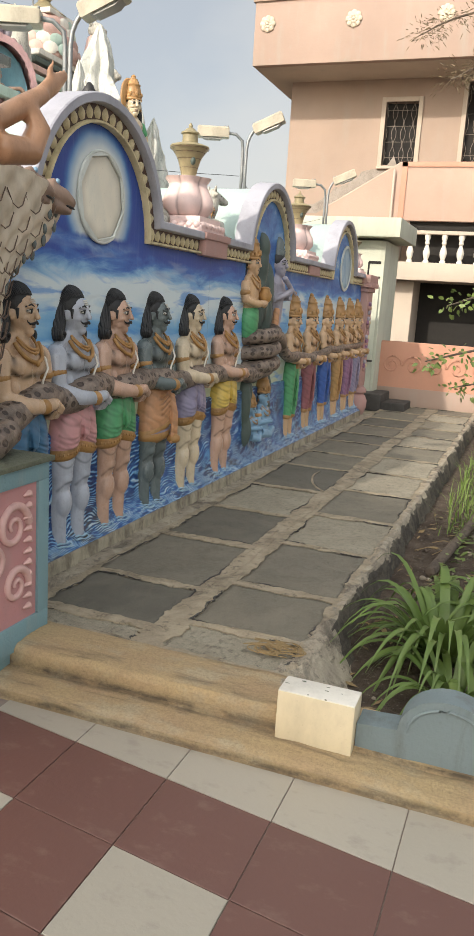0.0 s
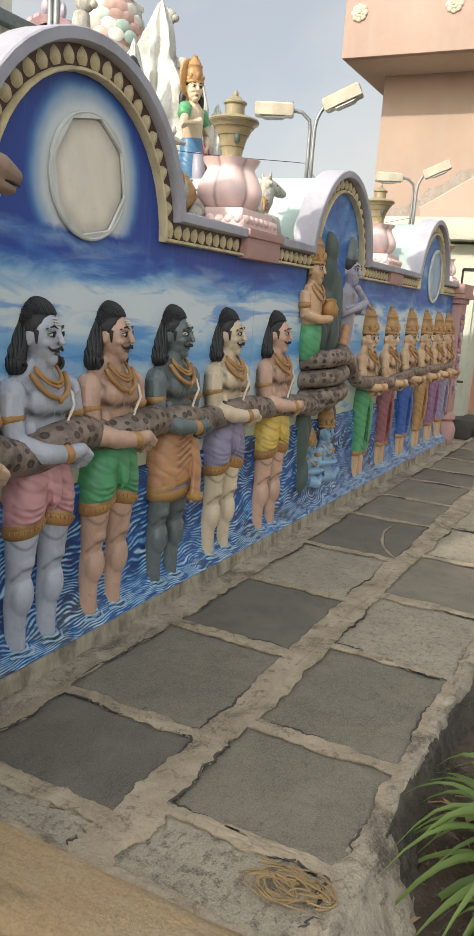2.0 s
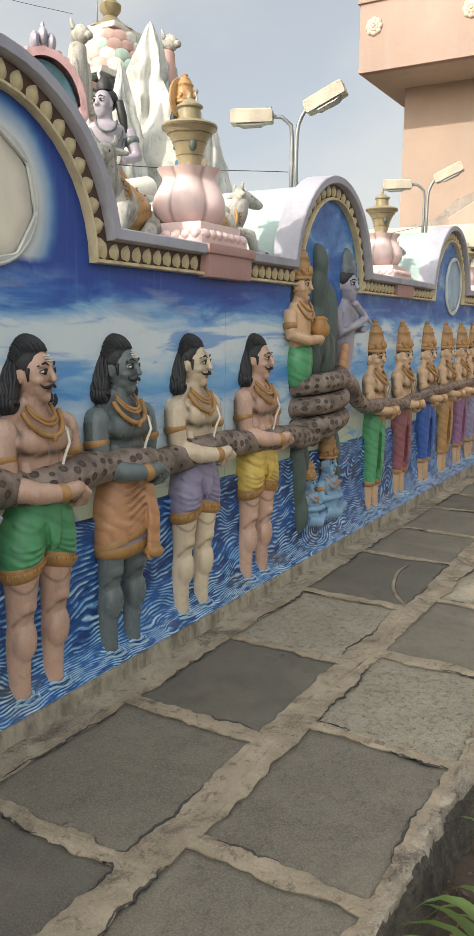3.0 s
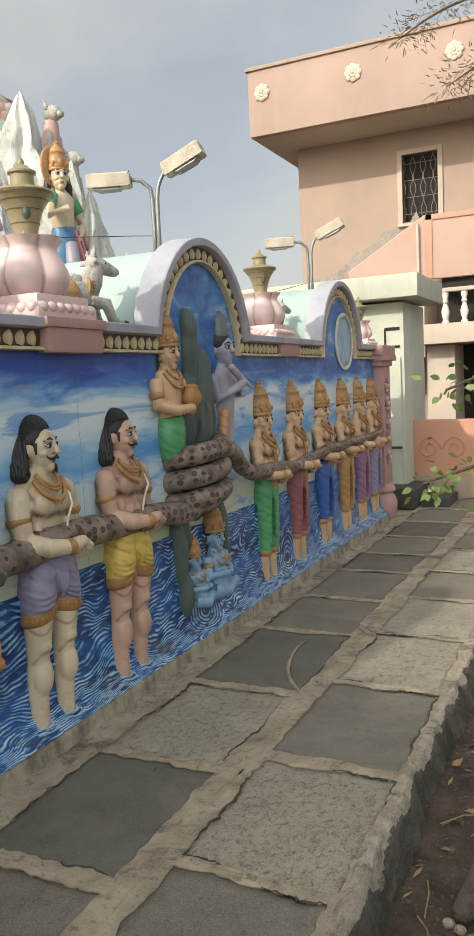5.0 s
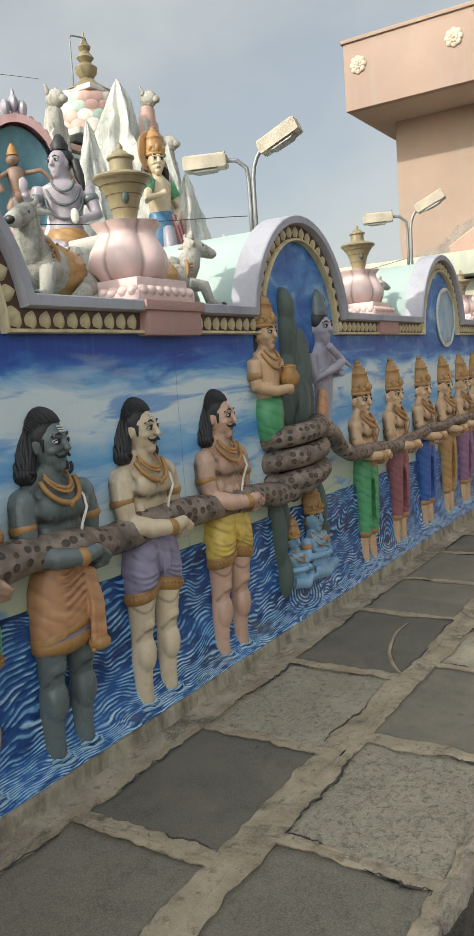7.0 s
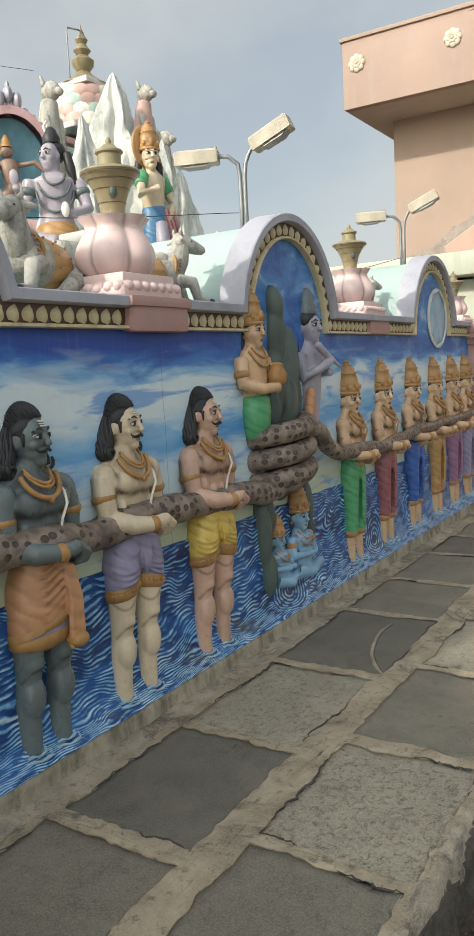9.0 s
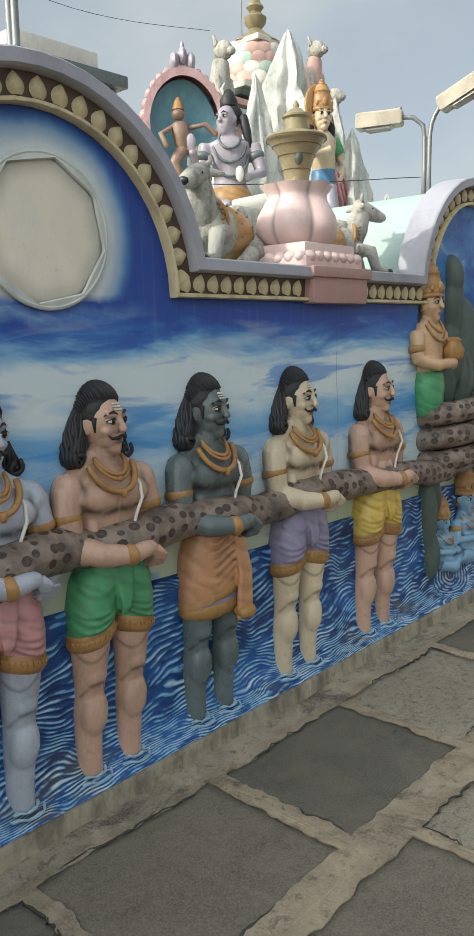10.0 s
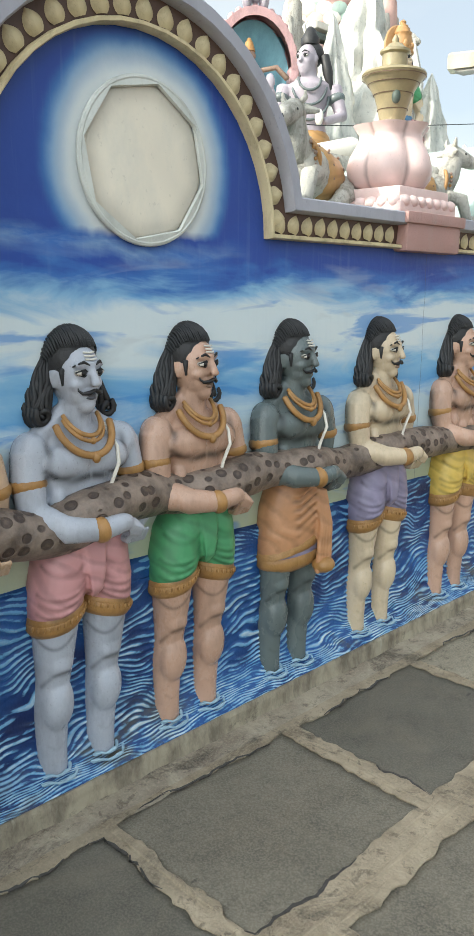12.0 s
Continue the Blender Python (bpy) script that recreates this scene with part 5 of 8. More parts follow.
def figure(y, skin, cloth, kind, zb=0.0, yaw=12, hem="gold", marks=True, snake=True, sash="c_orange"):
    """A standing relief figure that holds the snake across its waist."""
    mb = MB(skin)
    x = AX

    def P(a, b, c):
        return (x + a, y + b, zb + c)

    slim = 1.0 if kind != "deva" else 0.84
    # legs: thigh, knee cap, shin and calf
    for s in (-1, 1):
        k = {"shorts": 0.092, "dhoti": 0.082, "deva": 0.070}[kind]
        mb.tube([P(-0.01, s * k * 0.9, 0.82), P(0.0, s * k, 0.70), P(0.004, s * k, 0.62), P(0.004, s * k, 0.56), P(0.002, s * k, 0.51), P(-0.002, s * k, 0.455), P(-0.008, s * k * 1.02, 0.39), P(-0.010, s * k * 1.02, 0.31), P(-0.008, s * k, 0.23), P(-0.004, s * k, 0.15), P(-0.004, s * k, 0.06)],
                [q * slim for q in (0.080, 0.080, 0.074, 0.067, 0.061, 0.056, 0.058, 0.056, 0.053, 0.051, 0.052)], skin, 20)
        if kind != "deva":
            c_ = s * k
            mb.ball(P(0.022, c_, 0.520), (0.052, 0.052, 0.054), skin, 18, 12)
            mb.ball(P(0.024, c_ + 0.002, 0.385), (0.048, 0.056, 0.088), skin, 18, 13)
            mb.ball(P(-0.008, c_ + 0.030, 0.390), (0.046, 0.034, 0.080), skin, 14, 9)

            def ring(a0, a1, z0, sag, rx, ry, n=9):
                return [P(0.004 + rx * math.cos(radians(a0 + (a1 - a0) * i / n)), c_ + ry * math.sin(radians(a0 + (a1 - a0) * i / n)), z0 - sag * math.sin(math.pi * i / n)) for i in range(n + 1)]

            # brushed contours and painted crease shade above and below the knee, and down the shin
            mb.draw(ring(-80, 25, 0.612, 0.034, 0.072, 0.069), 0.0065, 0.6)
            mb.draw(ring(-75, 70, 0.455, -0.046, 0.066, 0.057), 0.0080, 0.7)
            for ed in (-1, 1):  # dark edge painted along the leg beside the water
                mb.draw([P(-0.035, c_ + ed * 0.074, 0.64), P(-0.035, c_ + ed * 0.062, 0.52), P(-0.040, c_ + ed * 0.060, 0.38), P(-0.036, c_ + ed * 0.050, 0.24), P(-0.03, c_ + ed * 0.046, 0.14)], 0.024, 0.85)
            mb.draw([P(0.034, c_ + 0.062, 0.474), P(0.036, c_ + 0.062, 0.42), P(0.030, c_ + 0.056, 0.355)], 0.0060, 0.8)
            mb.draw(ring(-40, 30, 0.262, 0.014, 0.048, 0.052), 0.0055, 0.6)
        for r_, z_ in ((0.058, 0.168), (0.080, 0.156)):
            mb.tube([P(r_ * math.cos(0.2244 * i) * (1 + 0.06 * math.sin(i * 0.9)), s * k + r_ * math.sin(0.2244 * i) * (1 + 0.06 * math.cos(i * 0.7)), z_ + 0.005 * math.sin(i * 1.3)) for i in range(28)], [0.0055 + 0.002 * math.sin(i * 1.6) for i in range(28)], "foam", 6, ref=(0, 0, 1), closed=True)
    # torso: narrow waist, ribs, broad chest, sloping neck
    mb.tube([P(-0.01, 0, 0.78), P(-0.006, 0, 0.86), P(0.0, 0, 0.95), P(0.0, 0, 1.03), P(0.0, 0, 1.10), P(-0.004, 0, 1.165), P(-0.010, 0, 1.205), P(-0.014, 0, 1.235)],
            [(0.110 * slim, 0.075), (0.100 * slim, 0.070), (0.102 * slim, 0.066), (0.118 * slim, 0.066), (0.146 * slim, 0.074), (0.152 * slim, 0.070), (0.118 * slim, 0.056), (0.066 * slim, 0.048)], skin, 24)
    for s in (-1, 1):
        mb.ball(P(0.040, s * 0.072 * slim, 1.134), (0.045, 0.088 * slim, 0.056), skin, 18, 12)
        mb.ball(P(0.040, s * 0.030 * slim, 1.128), (0.044, 0.050 * slim, 0.048), skin, 16, 10)
        mb.ball(P(0.044, s * 0.034 * slim, 0.995), (0.032, 0.036, 0.036), skin, 14, 9)
        mb.ball(P(0.042, s * 0.032 * slim, 0.930), (0.032, 0.034, 0.034), skin, 14, 9)
        mb.ball(P(0.010, s * 0.094 * slim, 1.020), (0.055, 0.030, 0.055), skin, 14, 9)
        mb.ball(P(-0.004, s * 0.158 * slim, 1.165), (0.060, 0.058, 0.064), skin, 16, 10)
        mb.tube([P(-0.020, s * 0.035, 1.275), P(-0.018, s * 0.085 * slim, 1.225), P(-0.010, s * 0.145 * slim, 1.195)], [0.030, 0.036, 0.034], skin, 12)
        # dark under the chest, at arms and belly: airbrushing and crease shade
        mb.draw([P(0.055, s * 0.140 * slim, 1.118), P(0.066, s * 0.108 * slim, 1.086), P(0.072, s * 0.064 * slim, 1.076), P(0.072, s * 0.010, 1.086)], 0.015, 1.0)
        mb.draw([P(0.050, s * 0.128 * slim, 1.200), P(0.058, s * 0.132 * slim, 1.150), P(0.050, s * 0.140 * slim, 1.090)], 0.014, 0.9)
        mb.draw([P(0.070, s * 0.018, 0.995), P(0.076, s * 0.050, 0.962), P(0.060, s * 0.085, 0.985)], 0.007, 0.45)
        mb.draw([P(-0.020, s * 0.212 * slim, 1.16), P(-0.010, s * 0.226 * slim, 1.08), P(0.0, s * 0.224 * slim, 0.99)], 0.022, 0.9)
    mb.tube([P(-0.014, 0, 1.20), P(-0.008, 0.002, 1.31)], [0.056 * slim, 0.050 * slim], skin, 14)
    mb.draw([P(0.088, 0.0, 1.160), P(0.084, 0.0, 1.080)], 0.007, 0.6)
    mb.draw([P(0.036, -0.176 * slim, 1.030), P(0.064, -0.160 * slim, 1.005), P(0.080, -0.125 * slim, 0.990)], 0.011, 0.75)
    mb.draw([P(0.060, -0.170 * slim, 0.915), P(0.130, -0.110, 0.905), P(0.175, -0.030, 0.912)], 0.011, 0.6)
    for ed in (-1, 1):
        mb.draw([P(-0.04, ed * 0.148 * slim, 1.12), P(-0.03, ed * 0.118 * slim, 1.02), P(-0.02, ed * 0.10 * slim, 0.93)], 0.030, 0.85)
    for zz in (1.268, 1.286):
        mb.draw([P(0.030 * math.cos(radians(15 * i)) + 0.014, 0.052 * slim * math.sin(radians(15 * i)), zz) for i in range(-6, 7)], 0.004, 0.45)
    head(mb, P(-0.012, 0.006, 1.388 if kind != "deva" else 1.345), skin, yaw, marks, "crown" if kind == "deva" else "long")
    # arms round the snake
    sh, el, ha = P(0.0, -0.168 * slim, 1.165), P(0.030, -0.178 * slim, 0.985), P(0.178, 0.030, 0.955)
    mb.tube([sh, P(0.012, -0.180 * slim, 1.08), el], [0.055 * slim, 0.053 * slim, 0.043 * slim], skin, 14)
    mb.tube([el, P(0.120, -0.115, 0.95), P(0.170, -0.030, 0.945), ha], [0.045 * slim, 0.044 * slim, 0.034 * slim, 0.030], skin, 14)
    mb.ball(P(0.020, -0.180 * slim, 1.055), (0.048, 0.050, 0.062), skin, 14, 9)
    mb.ball(P(0.075, -0.155 * slim, 0.962), (0.050, 0.046, 0.046), skin, 14, 9)
    mb.ball(ha, (0.026, 0.046, 0.030), skin, 10, 7)
    for k in range(4):
        mb.tube([P(0.176, 0.038 + 0.013 * k, 0.972 - 0.006 * k), P(0.186, 0.060 + 0.013 * k, 0.948 - 0.007 * k), P(0.170, 0.070 + 0.012 * k, 0.912 - 0.004 * k)], [0.0105, 0.0105, 0.0075], skin, 8)
    sh2, el2, ha2 = P(-0.005, 0.168 * slim, 1.165), P(-0.005, 0.192 * slim, 0.99), P(0.06, 0.145, 0.872)
    mb.tube([sh2, P(0.0, 0.186 * slim, 1.08), el2], [0.055 * slim, 0.052 * slim, 0.042 * slim], skin, 14)
    mb.tube([el2, P(0.05, 0.19, 0.91), ha2], [0.042 * slim, 0.036, 0.026], skin, 12)
    for k in range(4):
        mb.tube([P(0.05, 0.112 + 0.019 * k, 0.866), P(0.105, 0.108 + 0.019 * k, 0.868), P(0.136, 0.104 + 0.019 * k, 0.905)], [0.012, 0.0115, 0.008], skin, 8)
    # ornaments
    mt = "gold" if kind != "deva" else "crown"
    band(mb, P(0.010, -0.180 * slim, 1.075), el, 0.057 * slim, mt)
    band(mb, P(0.0, 0.187 * slim, 1.075), el2, 0.056 * slim, mt)
    band(mb, P(0.168, -0.036, 0.945), ha, 0.039, mt, 0.018)
    for rr, zz, dx, th in ((0.060, 1.248, 0.034, 0.0075), (0.064, 1.236, 0.040, 0.0065), (0.094, 1.222, 0.048, 0.0115)):
        pts = []
        for i in range(17):
            a = radians(180 + 180 * i / 16)
            pts.append(P(-0.012 + dx + 0.062 * abs(math.sin(a)), rr * math.cos(a) * slim, zz + rr * 0.95 * math.sin(a) + 0.02))
        mb.tube(pts, th, mt, 8)
    mb.ball(P(0.102, 0.0, 1.146), (0.012, 0.014, 0.017), mt, 8, 6)
    mb.ball(P(0.088, 0.0, 1.196), (0.010, 0.010, 0.012), mt, 8, 6)
    mb.tube([P(0.006, 0.090 * slim, 1.235), P(0.080, 0.092 * slim, 1.165), P(0.106, 0.078 * slim, 1.12), P(0.092, 0.060 * slim, 1.06), P(0.084, 0.045, 0.99), P(0.080, 0.04, 0.94)], 0.0062, "white" if kind != "deva" else "crown", 7)
    if kind == "deva":
        mb.tube([P(0.02, -0.02, 1.2), P(0.082, 0.0, 1.12), P(0.088, 0.03, 1.02), P(0.075, 0.08, 0.93)], 0.007, mt, 7)
    # cloth
    if kind == "shorts":
        first, marks0 = len(mb.v), len(mb.drawn)
        k = 0.088
        mb.tube([P(0.040, 0, 0.885), P(0.052, 0, 0.80), P(0.046, 0, 0.72), P(0.036, 0, 0.67)], [0.046, 0.046, 0.040, 0.026], cloth, 12)
        for s in (-1, 1):
            mb.tube([P(-0.004, s * 0.052, 0.885), P(0.0, s * k * 0.84, 0.83), P(0.004, s * k * 0.97, 0.75), P(0.004, s * k * 1.02, 0.67), P(0.002, s * k * 1.02, 0.615)],
                    [(0.070, 0.085), (0.088, 0.093), (0.092, 0.094), (0.090, 0.092), (0.086, 0.088)], cloth, 26)
            for za, ra in ((0.616, 0.000), (0.600, 0.002)):
                mb.tube([P(0.002, s * k * 1.02, za + 0.010), P(0.002, s * k * 1.02, za - 0.010)], [(0.090 + ra, 0.092 + ra), (0.091 + ra, 0.093 + ra)], hem, 24)
            for j in range(15):
                an = radians(-75 + 12.5 * j)
                mb.ball(P(0.002 + 0.096 * math.cos(an), s * k * 1.02 + 0.094 * math.sin(an), 0.605), (0.004, 0.005, 0.009), hem, 6, 4)
            for j in range(5):  # slack swags, each from the waist fold round to the outer side
                z0 = 0.660 + 0.043 * j
                pts = []
                for i in range(13):
                    w_ = -1 + i / 6
                    th = radians(8 + 74 * w_ - 6 * (j % 2))
                    g_ = 1.0 if z0 < 0.78 else 0.95
                    pts.append(P(0.004 + 0.089 * g_ * math.cos(th), s * (k * (0.98 if z0 < 0.78 else 0.88) + 0.087 * g_ * math.sin(th)), z0 + 0.075 * w_ * w_ - 0.024 * w_ - 0.020))
                mb.tube(pts, [0.001, 0.004, 0.0062, 0.0075, 0.0085, 0.009, 0.009, 0.009, 0.0085, 0.0075, 0.006, 0.004, 0.001], cloth, 7)
                # a dark line below each swag paints in the fold's shade
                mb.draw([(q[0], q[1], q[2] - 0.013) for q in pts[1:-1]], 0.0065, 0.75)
        for j in range(6):
            w_ = -1 + 0.4 * j
            mb.tube([P(0.080, 0.034 * w_, 0.885), P(0.099, 0.024 * w_, 0.80), P(0.102, 0.015 * w_, 0.72), P(0.082, 0.008 * w_, 0.645)], [0.008, 0.0085, 0.007, 0.004], cloth, 7)
        for i in range(first, len(mb.v)):
            q = mb.v[i]
            low = max(0.0, min(1.0, (0.76 + zb - q[2]) / 0.13))
            mb.v[i] = (q[0], q[1], q[2] + low * (0.040 + 0.040 * max(0.0, 1 - abs(q[1] - y) / 0.18)))
        for pts, w_, q_ in mb.drawn[marks0:]:
            for p_ in pts:
                p_.z += max(0.0, min(1.0, (0.76 + zb - p_.z) / 0.13)) * (0.040 + 0.040 * max(0.0, 1 - abs(p_.y - y) / 0.18))
    elif kind == "dhoti":
        first = len(mb.v)
        mb.tube([P(0, 0, 0.90), P(0.0, 0, 0.82), P(0.004, 0, 0.74), P(0.004, 0, 0.675)], [(0.130, 0.098), (0.160, 0.106), (0.168, 0.110), (0.168, 0.111)], cloth, 28)
        mb.tube([P(0.004, 0, 0.685), P(0.004, 0, 0.625)], [(0.162, 0.104), (0.163, 0.105)], "c_purple", 26)
        mb.tube([P(0.004, 0, 0.690), P(0.004, 0, 0.672)], [(0.172, 0.115), (0.173, 0.116)], hem, 26)
        mb.tube([P(0.004, 0, 0.632), P(0.004, 0, 0.606)], [(0.167, 0.109), (0.168, 0.110)], hem, 26)
        for j in range(6):
            zz = 0.70 + 0.034 * j
            mb.tube([P(0.055, -0.140 + 0.006 * j, zz - 0.01), P(0.104, -0.060, zz), P(0.110, 0.02, zz + 0.035), P(0.092, 0.085, zz + 0.08)], [0.002, 0.0075, 0.0075, 0.003], cloth, 7)
            # fold shade of the wrap, painted as a dark line below each ridge
            mb.draw([P(0.060, -0.135 + 0.006 * j, zz - 0.036), P(0.102, -0.060, zz - 0.022), P(0.108, 0.02, zz + 0.024), P(0.090, 0.085, zz + 0.075)], 0.007, 0.7)
        for i in range(first, len(mb.v)):  # the wrap climbs towards the sash
            q = mb.v[i]
            mb.v[i] = (q[0], q[1], q[2] + 0.30 * (q[1] - y) * max(0.0, min(1.0, (0.80 + zb - q[2]) / 0.10)) * (1.0 if q[2] > 0.66 + zb else 0.25))
        for j in range(4):
            mb.tube([P(0.108, 0.035 + 0.014 * j, 0.87), P(0.132, 0.045 + 0.016 * j, 0.74), P(0.134, 0.035 + 0.022 * j, 0.56)], [0.010, 0.014, 0.013], sash, 8)
        band(mb, P(0.134, 0.068, 0.585), P(0.134, 0.068, 0.5), 0.046, hem, 0.016)
    else:
        for s in (-1, 1):
            k = 0.070
            mb.tube([P(-0.004, s * 0.045, 0.90), P(0.0, s * k * 0.9, 0.82), P(0.0, s * k, 0.70), P(0.004, s * k, 0.55), P(0.0, s * k, 0.42), P(0.0, s * k, 0.37)],
                    [(0.066, 0.080), (0.074, 0.082), (0.070, 0.076), (0.062, 0.068), (0.058, 0.064), (0.056, 0.062)], cloth, 18)
            band(mb, P(0.0, s * k, 0.372), P(0.0, s * k, 0.3), 0.062, mt, 0.020)
            for j in range(6):
                zz = 0.44 + 0.06 * j
                mb.tube([P(0.045, s * k - 0.050, zz + 0.016), P(0.070, s * k, zz - 0.008), P(0.045, s * k + 0.048, zz + 0.012)], [0.003, 0.006, 0.003], cloth, 6)
        for j in range(3):
            mb.tube([P(0.080, -0.014 + 0.014 * j, 0.88), P(0.092, -0.014 + 0.014 * j, 0.70), P(0.086, -0.018 + 0.018 * j, 0.47)], [0.010, 0.012, 0.010], cloth, 7)
        band(mb, P(0, 0, 0.885), P(0, 0, 0.8), 0.098, mt, 0.02)
    if kind != "deva":  # lower body sheared along the wall to fit the camera's view, feet in waves
        def settle(q):
            low = max(0.0, min(1.0, (0.92 + zb - q[2]) / 0.72))
            return (q[0] + 0.008 * low, q[1] - 0.050 * low, q[2] - 0.030 * low)

        mb.v = [settle(q) for q in mb.v]
        for pts, w_, q_ in mb.drawn:
            pts[:] = [Vector(settle(p_)) for p_ in pts]
    mb.melt(skin, 0.005 if kind != "deva" else 0.007, 4 if kind != "deva" else 3)
    mb.melt(cloth, 0.006 if kind != "deva" else 0.008, 3)
    return mb


MEN = [
    (3.98, "skin_orange", "c_blue", "shorts", "warm tan relief figure in blue dhoti holding the snake"),
    (4.455, "skin_grey", "c_pink", "shorts", "blue-grey relief figure in pink dhoti holding the snake"),
    (4.925, "skin_tan", "c_green", "shorts", "tan relief figure in green dhoti holding the snake"),
    (5.45, "skin_dark", "c_orange", "dhoti", "slate-dark relief figure in orange wrap with hanging sash"),
    (6.03, "skin_cream", "c_purple", "shorts", "cream relief figure in purple dhoti holding the snake"),
    (6.69, "skin_tan", "c_yellow", "shorts", "tan relief figure in yellow dhoti beside the coiled snake"),
]
for yy, sk, cl, kd, lab in MEN:
    figure(yy, sk, cl, kd, yaw=7 if yy < 4.6 else 11).thing("relief_statue", label=lab, category="statue", group="figures pulling the snake", smooth=70)
GODS = [(8.57, "c_green", "green"), (9.22, "c_maroon", "maroon"), (9.90, "c_royal", "royal blue"), (10.52, "c_ochre", "ochre"), (11.07, "c_mauve", "mauve"), (11.55, "c_purple", "purple")]
for yy, cl, nm in GODS:
    figure(yy, "skin_gold", cl, "deva", yaw=-12, marks=False).thing("relief_statue", label="golden crowned relief figure in %s trousers holding the snake" % nm, category="statue", group="crowned figures holding the snake", smooth=70)

# the great snake: one body from the left end, coiled round the rock, on to the far figures
sn = MB("snake")
body = [(0.06, 3.30, 0.80), (0.075, 3.55, 0.86), (0.06, 3.80, 0.93), (0.02, 4.05, 0.97), (0.03, 4.30, 0.955), (0.045, 4.48, 0.985), (0.01, 4.68, 1.0), (-0.005, 4.85, 0.975), (0.03, 4.97, 0.97), (0.02, 5.2, 1.0),
        (0.015, 5.46, 0.97), (-0.005, 5.75, 0.955), (0.02, 6.05, 0.965), (0.0, 6.35, 0.965), (0.02, 6.68, 0.945), (0.01, 6.95, 0.925), (0.03, 7.2, 0.91), (0.05, 7.45, 0.925), (0.02, 7.72, 0.96)]


def smooth_path(pts, k=5):
    out_ = []
    P = [Vector(pts[0])] + [Vector(q_) for q_ in pts] + [Vector(pts[-1])]
    for i in range(1, len(P) - 2):
        a, b_, c_, d_ = P[i - 1], P[i], P[i + 1], P[i + 2]
        for j in range(k):
            t_ = j / k
            out_.append(0.5 * ((2 * b_) + (c_ - a) * t_ + (2 * a - 5 * b_ + 4 * c_ - d_) * t_ * t_ + (3 * b_ - a - 3 * c_ + d_) * t_ ** 3))
    out_.append(P[-2])
    return out_


body = [(x - 0.072 + 0.012 * math.sin(y * 13), y, z - 0.012 + 0.014 * math.sin(y * 12.6 + 1.2)) for x, y, z in body]
sp_ = smooth_path(body)
sn.tube(sp_, [0.079 - 0.011 * i / len(sp_) + 0.005 * math.sin(i * 0.9) for i in range(len(sp_))], "snake", 18, ref=(0, 0, 1))
coil = []
for i in range(61):
    a = radians(-100 + 360 * 2.55 * i / 60)
    coil.append((-0.135 + 0.165 * math.cos(a - radians(90) + math.pi / 2), 7.50 + 0.285 * math.sin(a), 0.925 + 0.345 * i / 60))
sn.tube(coil, 0.064, "snake", 16, ref=(0, 0, 1))
tail = [(0.02, 7.60, 1.22), (0.04, 7.82, 1.20), (0.02, 8.0, 1.08), (0.03, 8.2, 1.0), (0.03, 8.5, 0.99), (0.02, 8.75, 0.975), (0.03, 9.0, 0.955), (0.03, 9.25, 0.98), (0.02, 9.55, 0.985), (0.03, 9.85, 1.02), (0.02, 10.2, 1.0), (0.03, 10.5, 1.02),
        (0.02, 10.8, 1.01), (0.03, 11.1, 1.02), (0.02, 11.45, 1.02), (0.0, 11.72, 1.06)]
tail = [(x - 0.05, y, z) for x, y, z in tail]
tp = smooth_path(tail)
sn.tube(tp, [0.060 - 0.026 * i / len(tp) for i in range(len(tp))], "snake", 14, ref=(0, 0, 1))
sn.thing("snake_relief", label="long brown snake with dark oval spots held by the figures", category="statue", smooth=70)

# churning rock with two half figures and the group under the coils
rk = MB("rock")
rr = random.Random(8)
for cy, cz, ry_, rz_, out_x in ((7.53, 1.83, 0.078, 0.27, 0.0), (7.52, 1.98, 0.062, 0.13, 0.01), (7.66, 1.60, 0.088, 0.27, 0.02), (7.50, 1.50, 0.095, 0.22, 0.02), (7.60, 1.38, 0.10, 0.20, 0.035),
                            (7.73, 1.40, 0.07, 0.22, 0.0), (7.43, 1.36, 0.08, 0.16, 0.01), (7.55, 1.05, 0.22, 0.30, -0.02), (7.24, 0.62, 0.060, 0.24, 0.02), (7.27, 0.38, 0.055, 0.16, 0.03), (7.32, 0.72, 0.07, 0.15, 0.0),
                            (7.82, 0.70, 0.055, 0.20, 0.01), (7.85, 0.52, 0.045, 0.16, 0.0), (7.55, 0.60, 0.24, 0.26, -0.07), (7.55, 0.42, 0.22, 0.18, -0.07)):
    rk.ball((-0.15 + out_x, cy, cz), (0.085, ry_, rz_), "rock", 16, 12, Matrix.Rotation(radians(rr.uniform(-6, 6)), 3, "X"))
    rk.draw([(-0.075 + out_x, cy + ry_ * 0.8, cz + rz_ * 0.6), (-0.07 + out_x, cy + ry_ * 0.95, cz), (-0.075 + out_x, cy + ry_ * 0.7, cz - rz_ * 0.7)], 0.016, 0.8)
rk.melt("rock", 0.011, 2)
rk.thing("rock_relief", label="dark green rock pillar wrapped by the snake", category="relief", smooth=70)

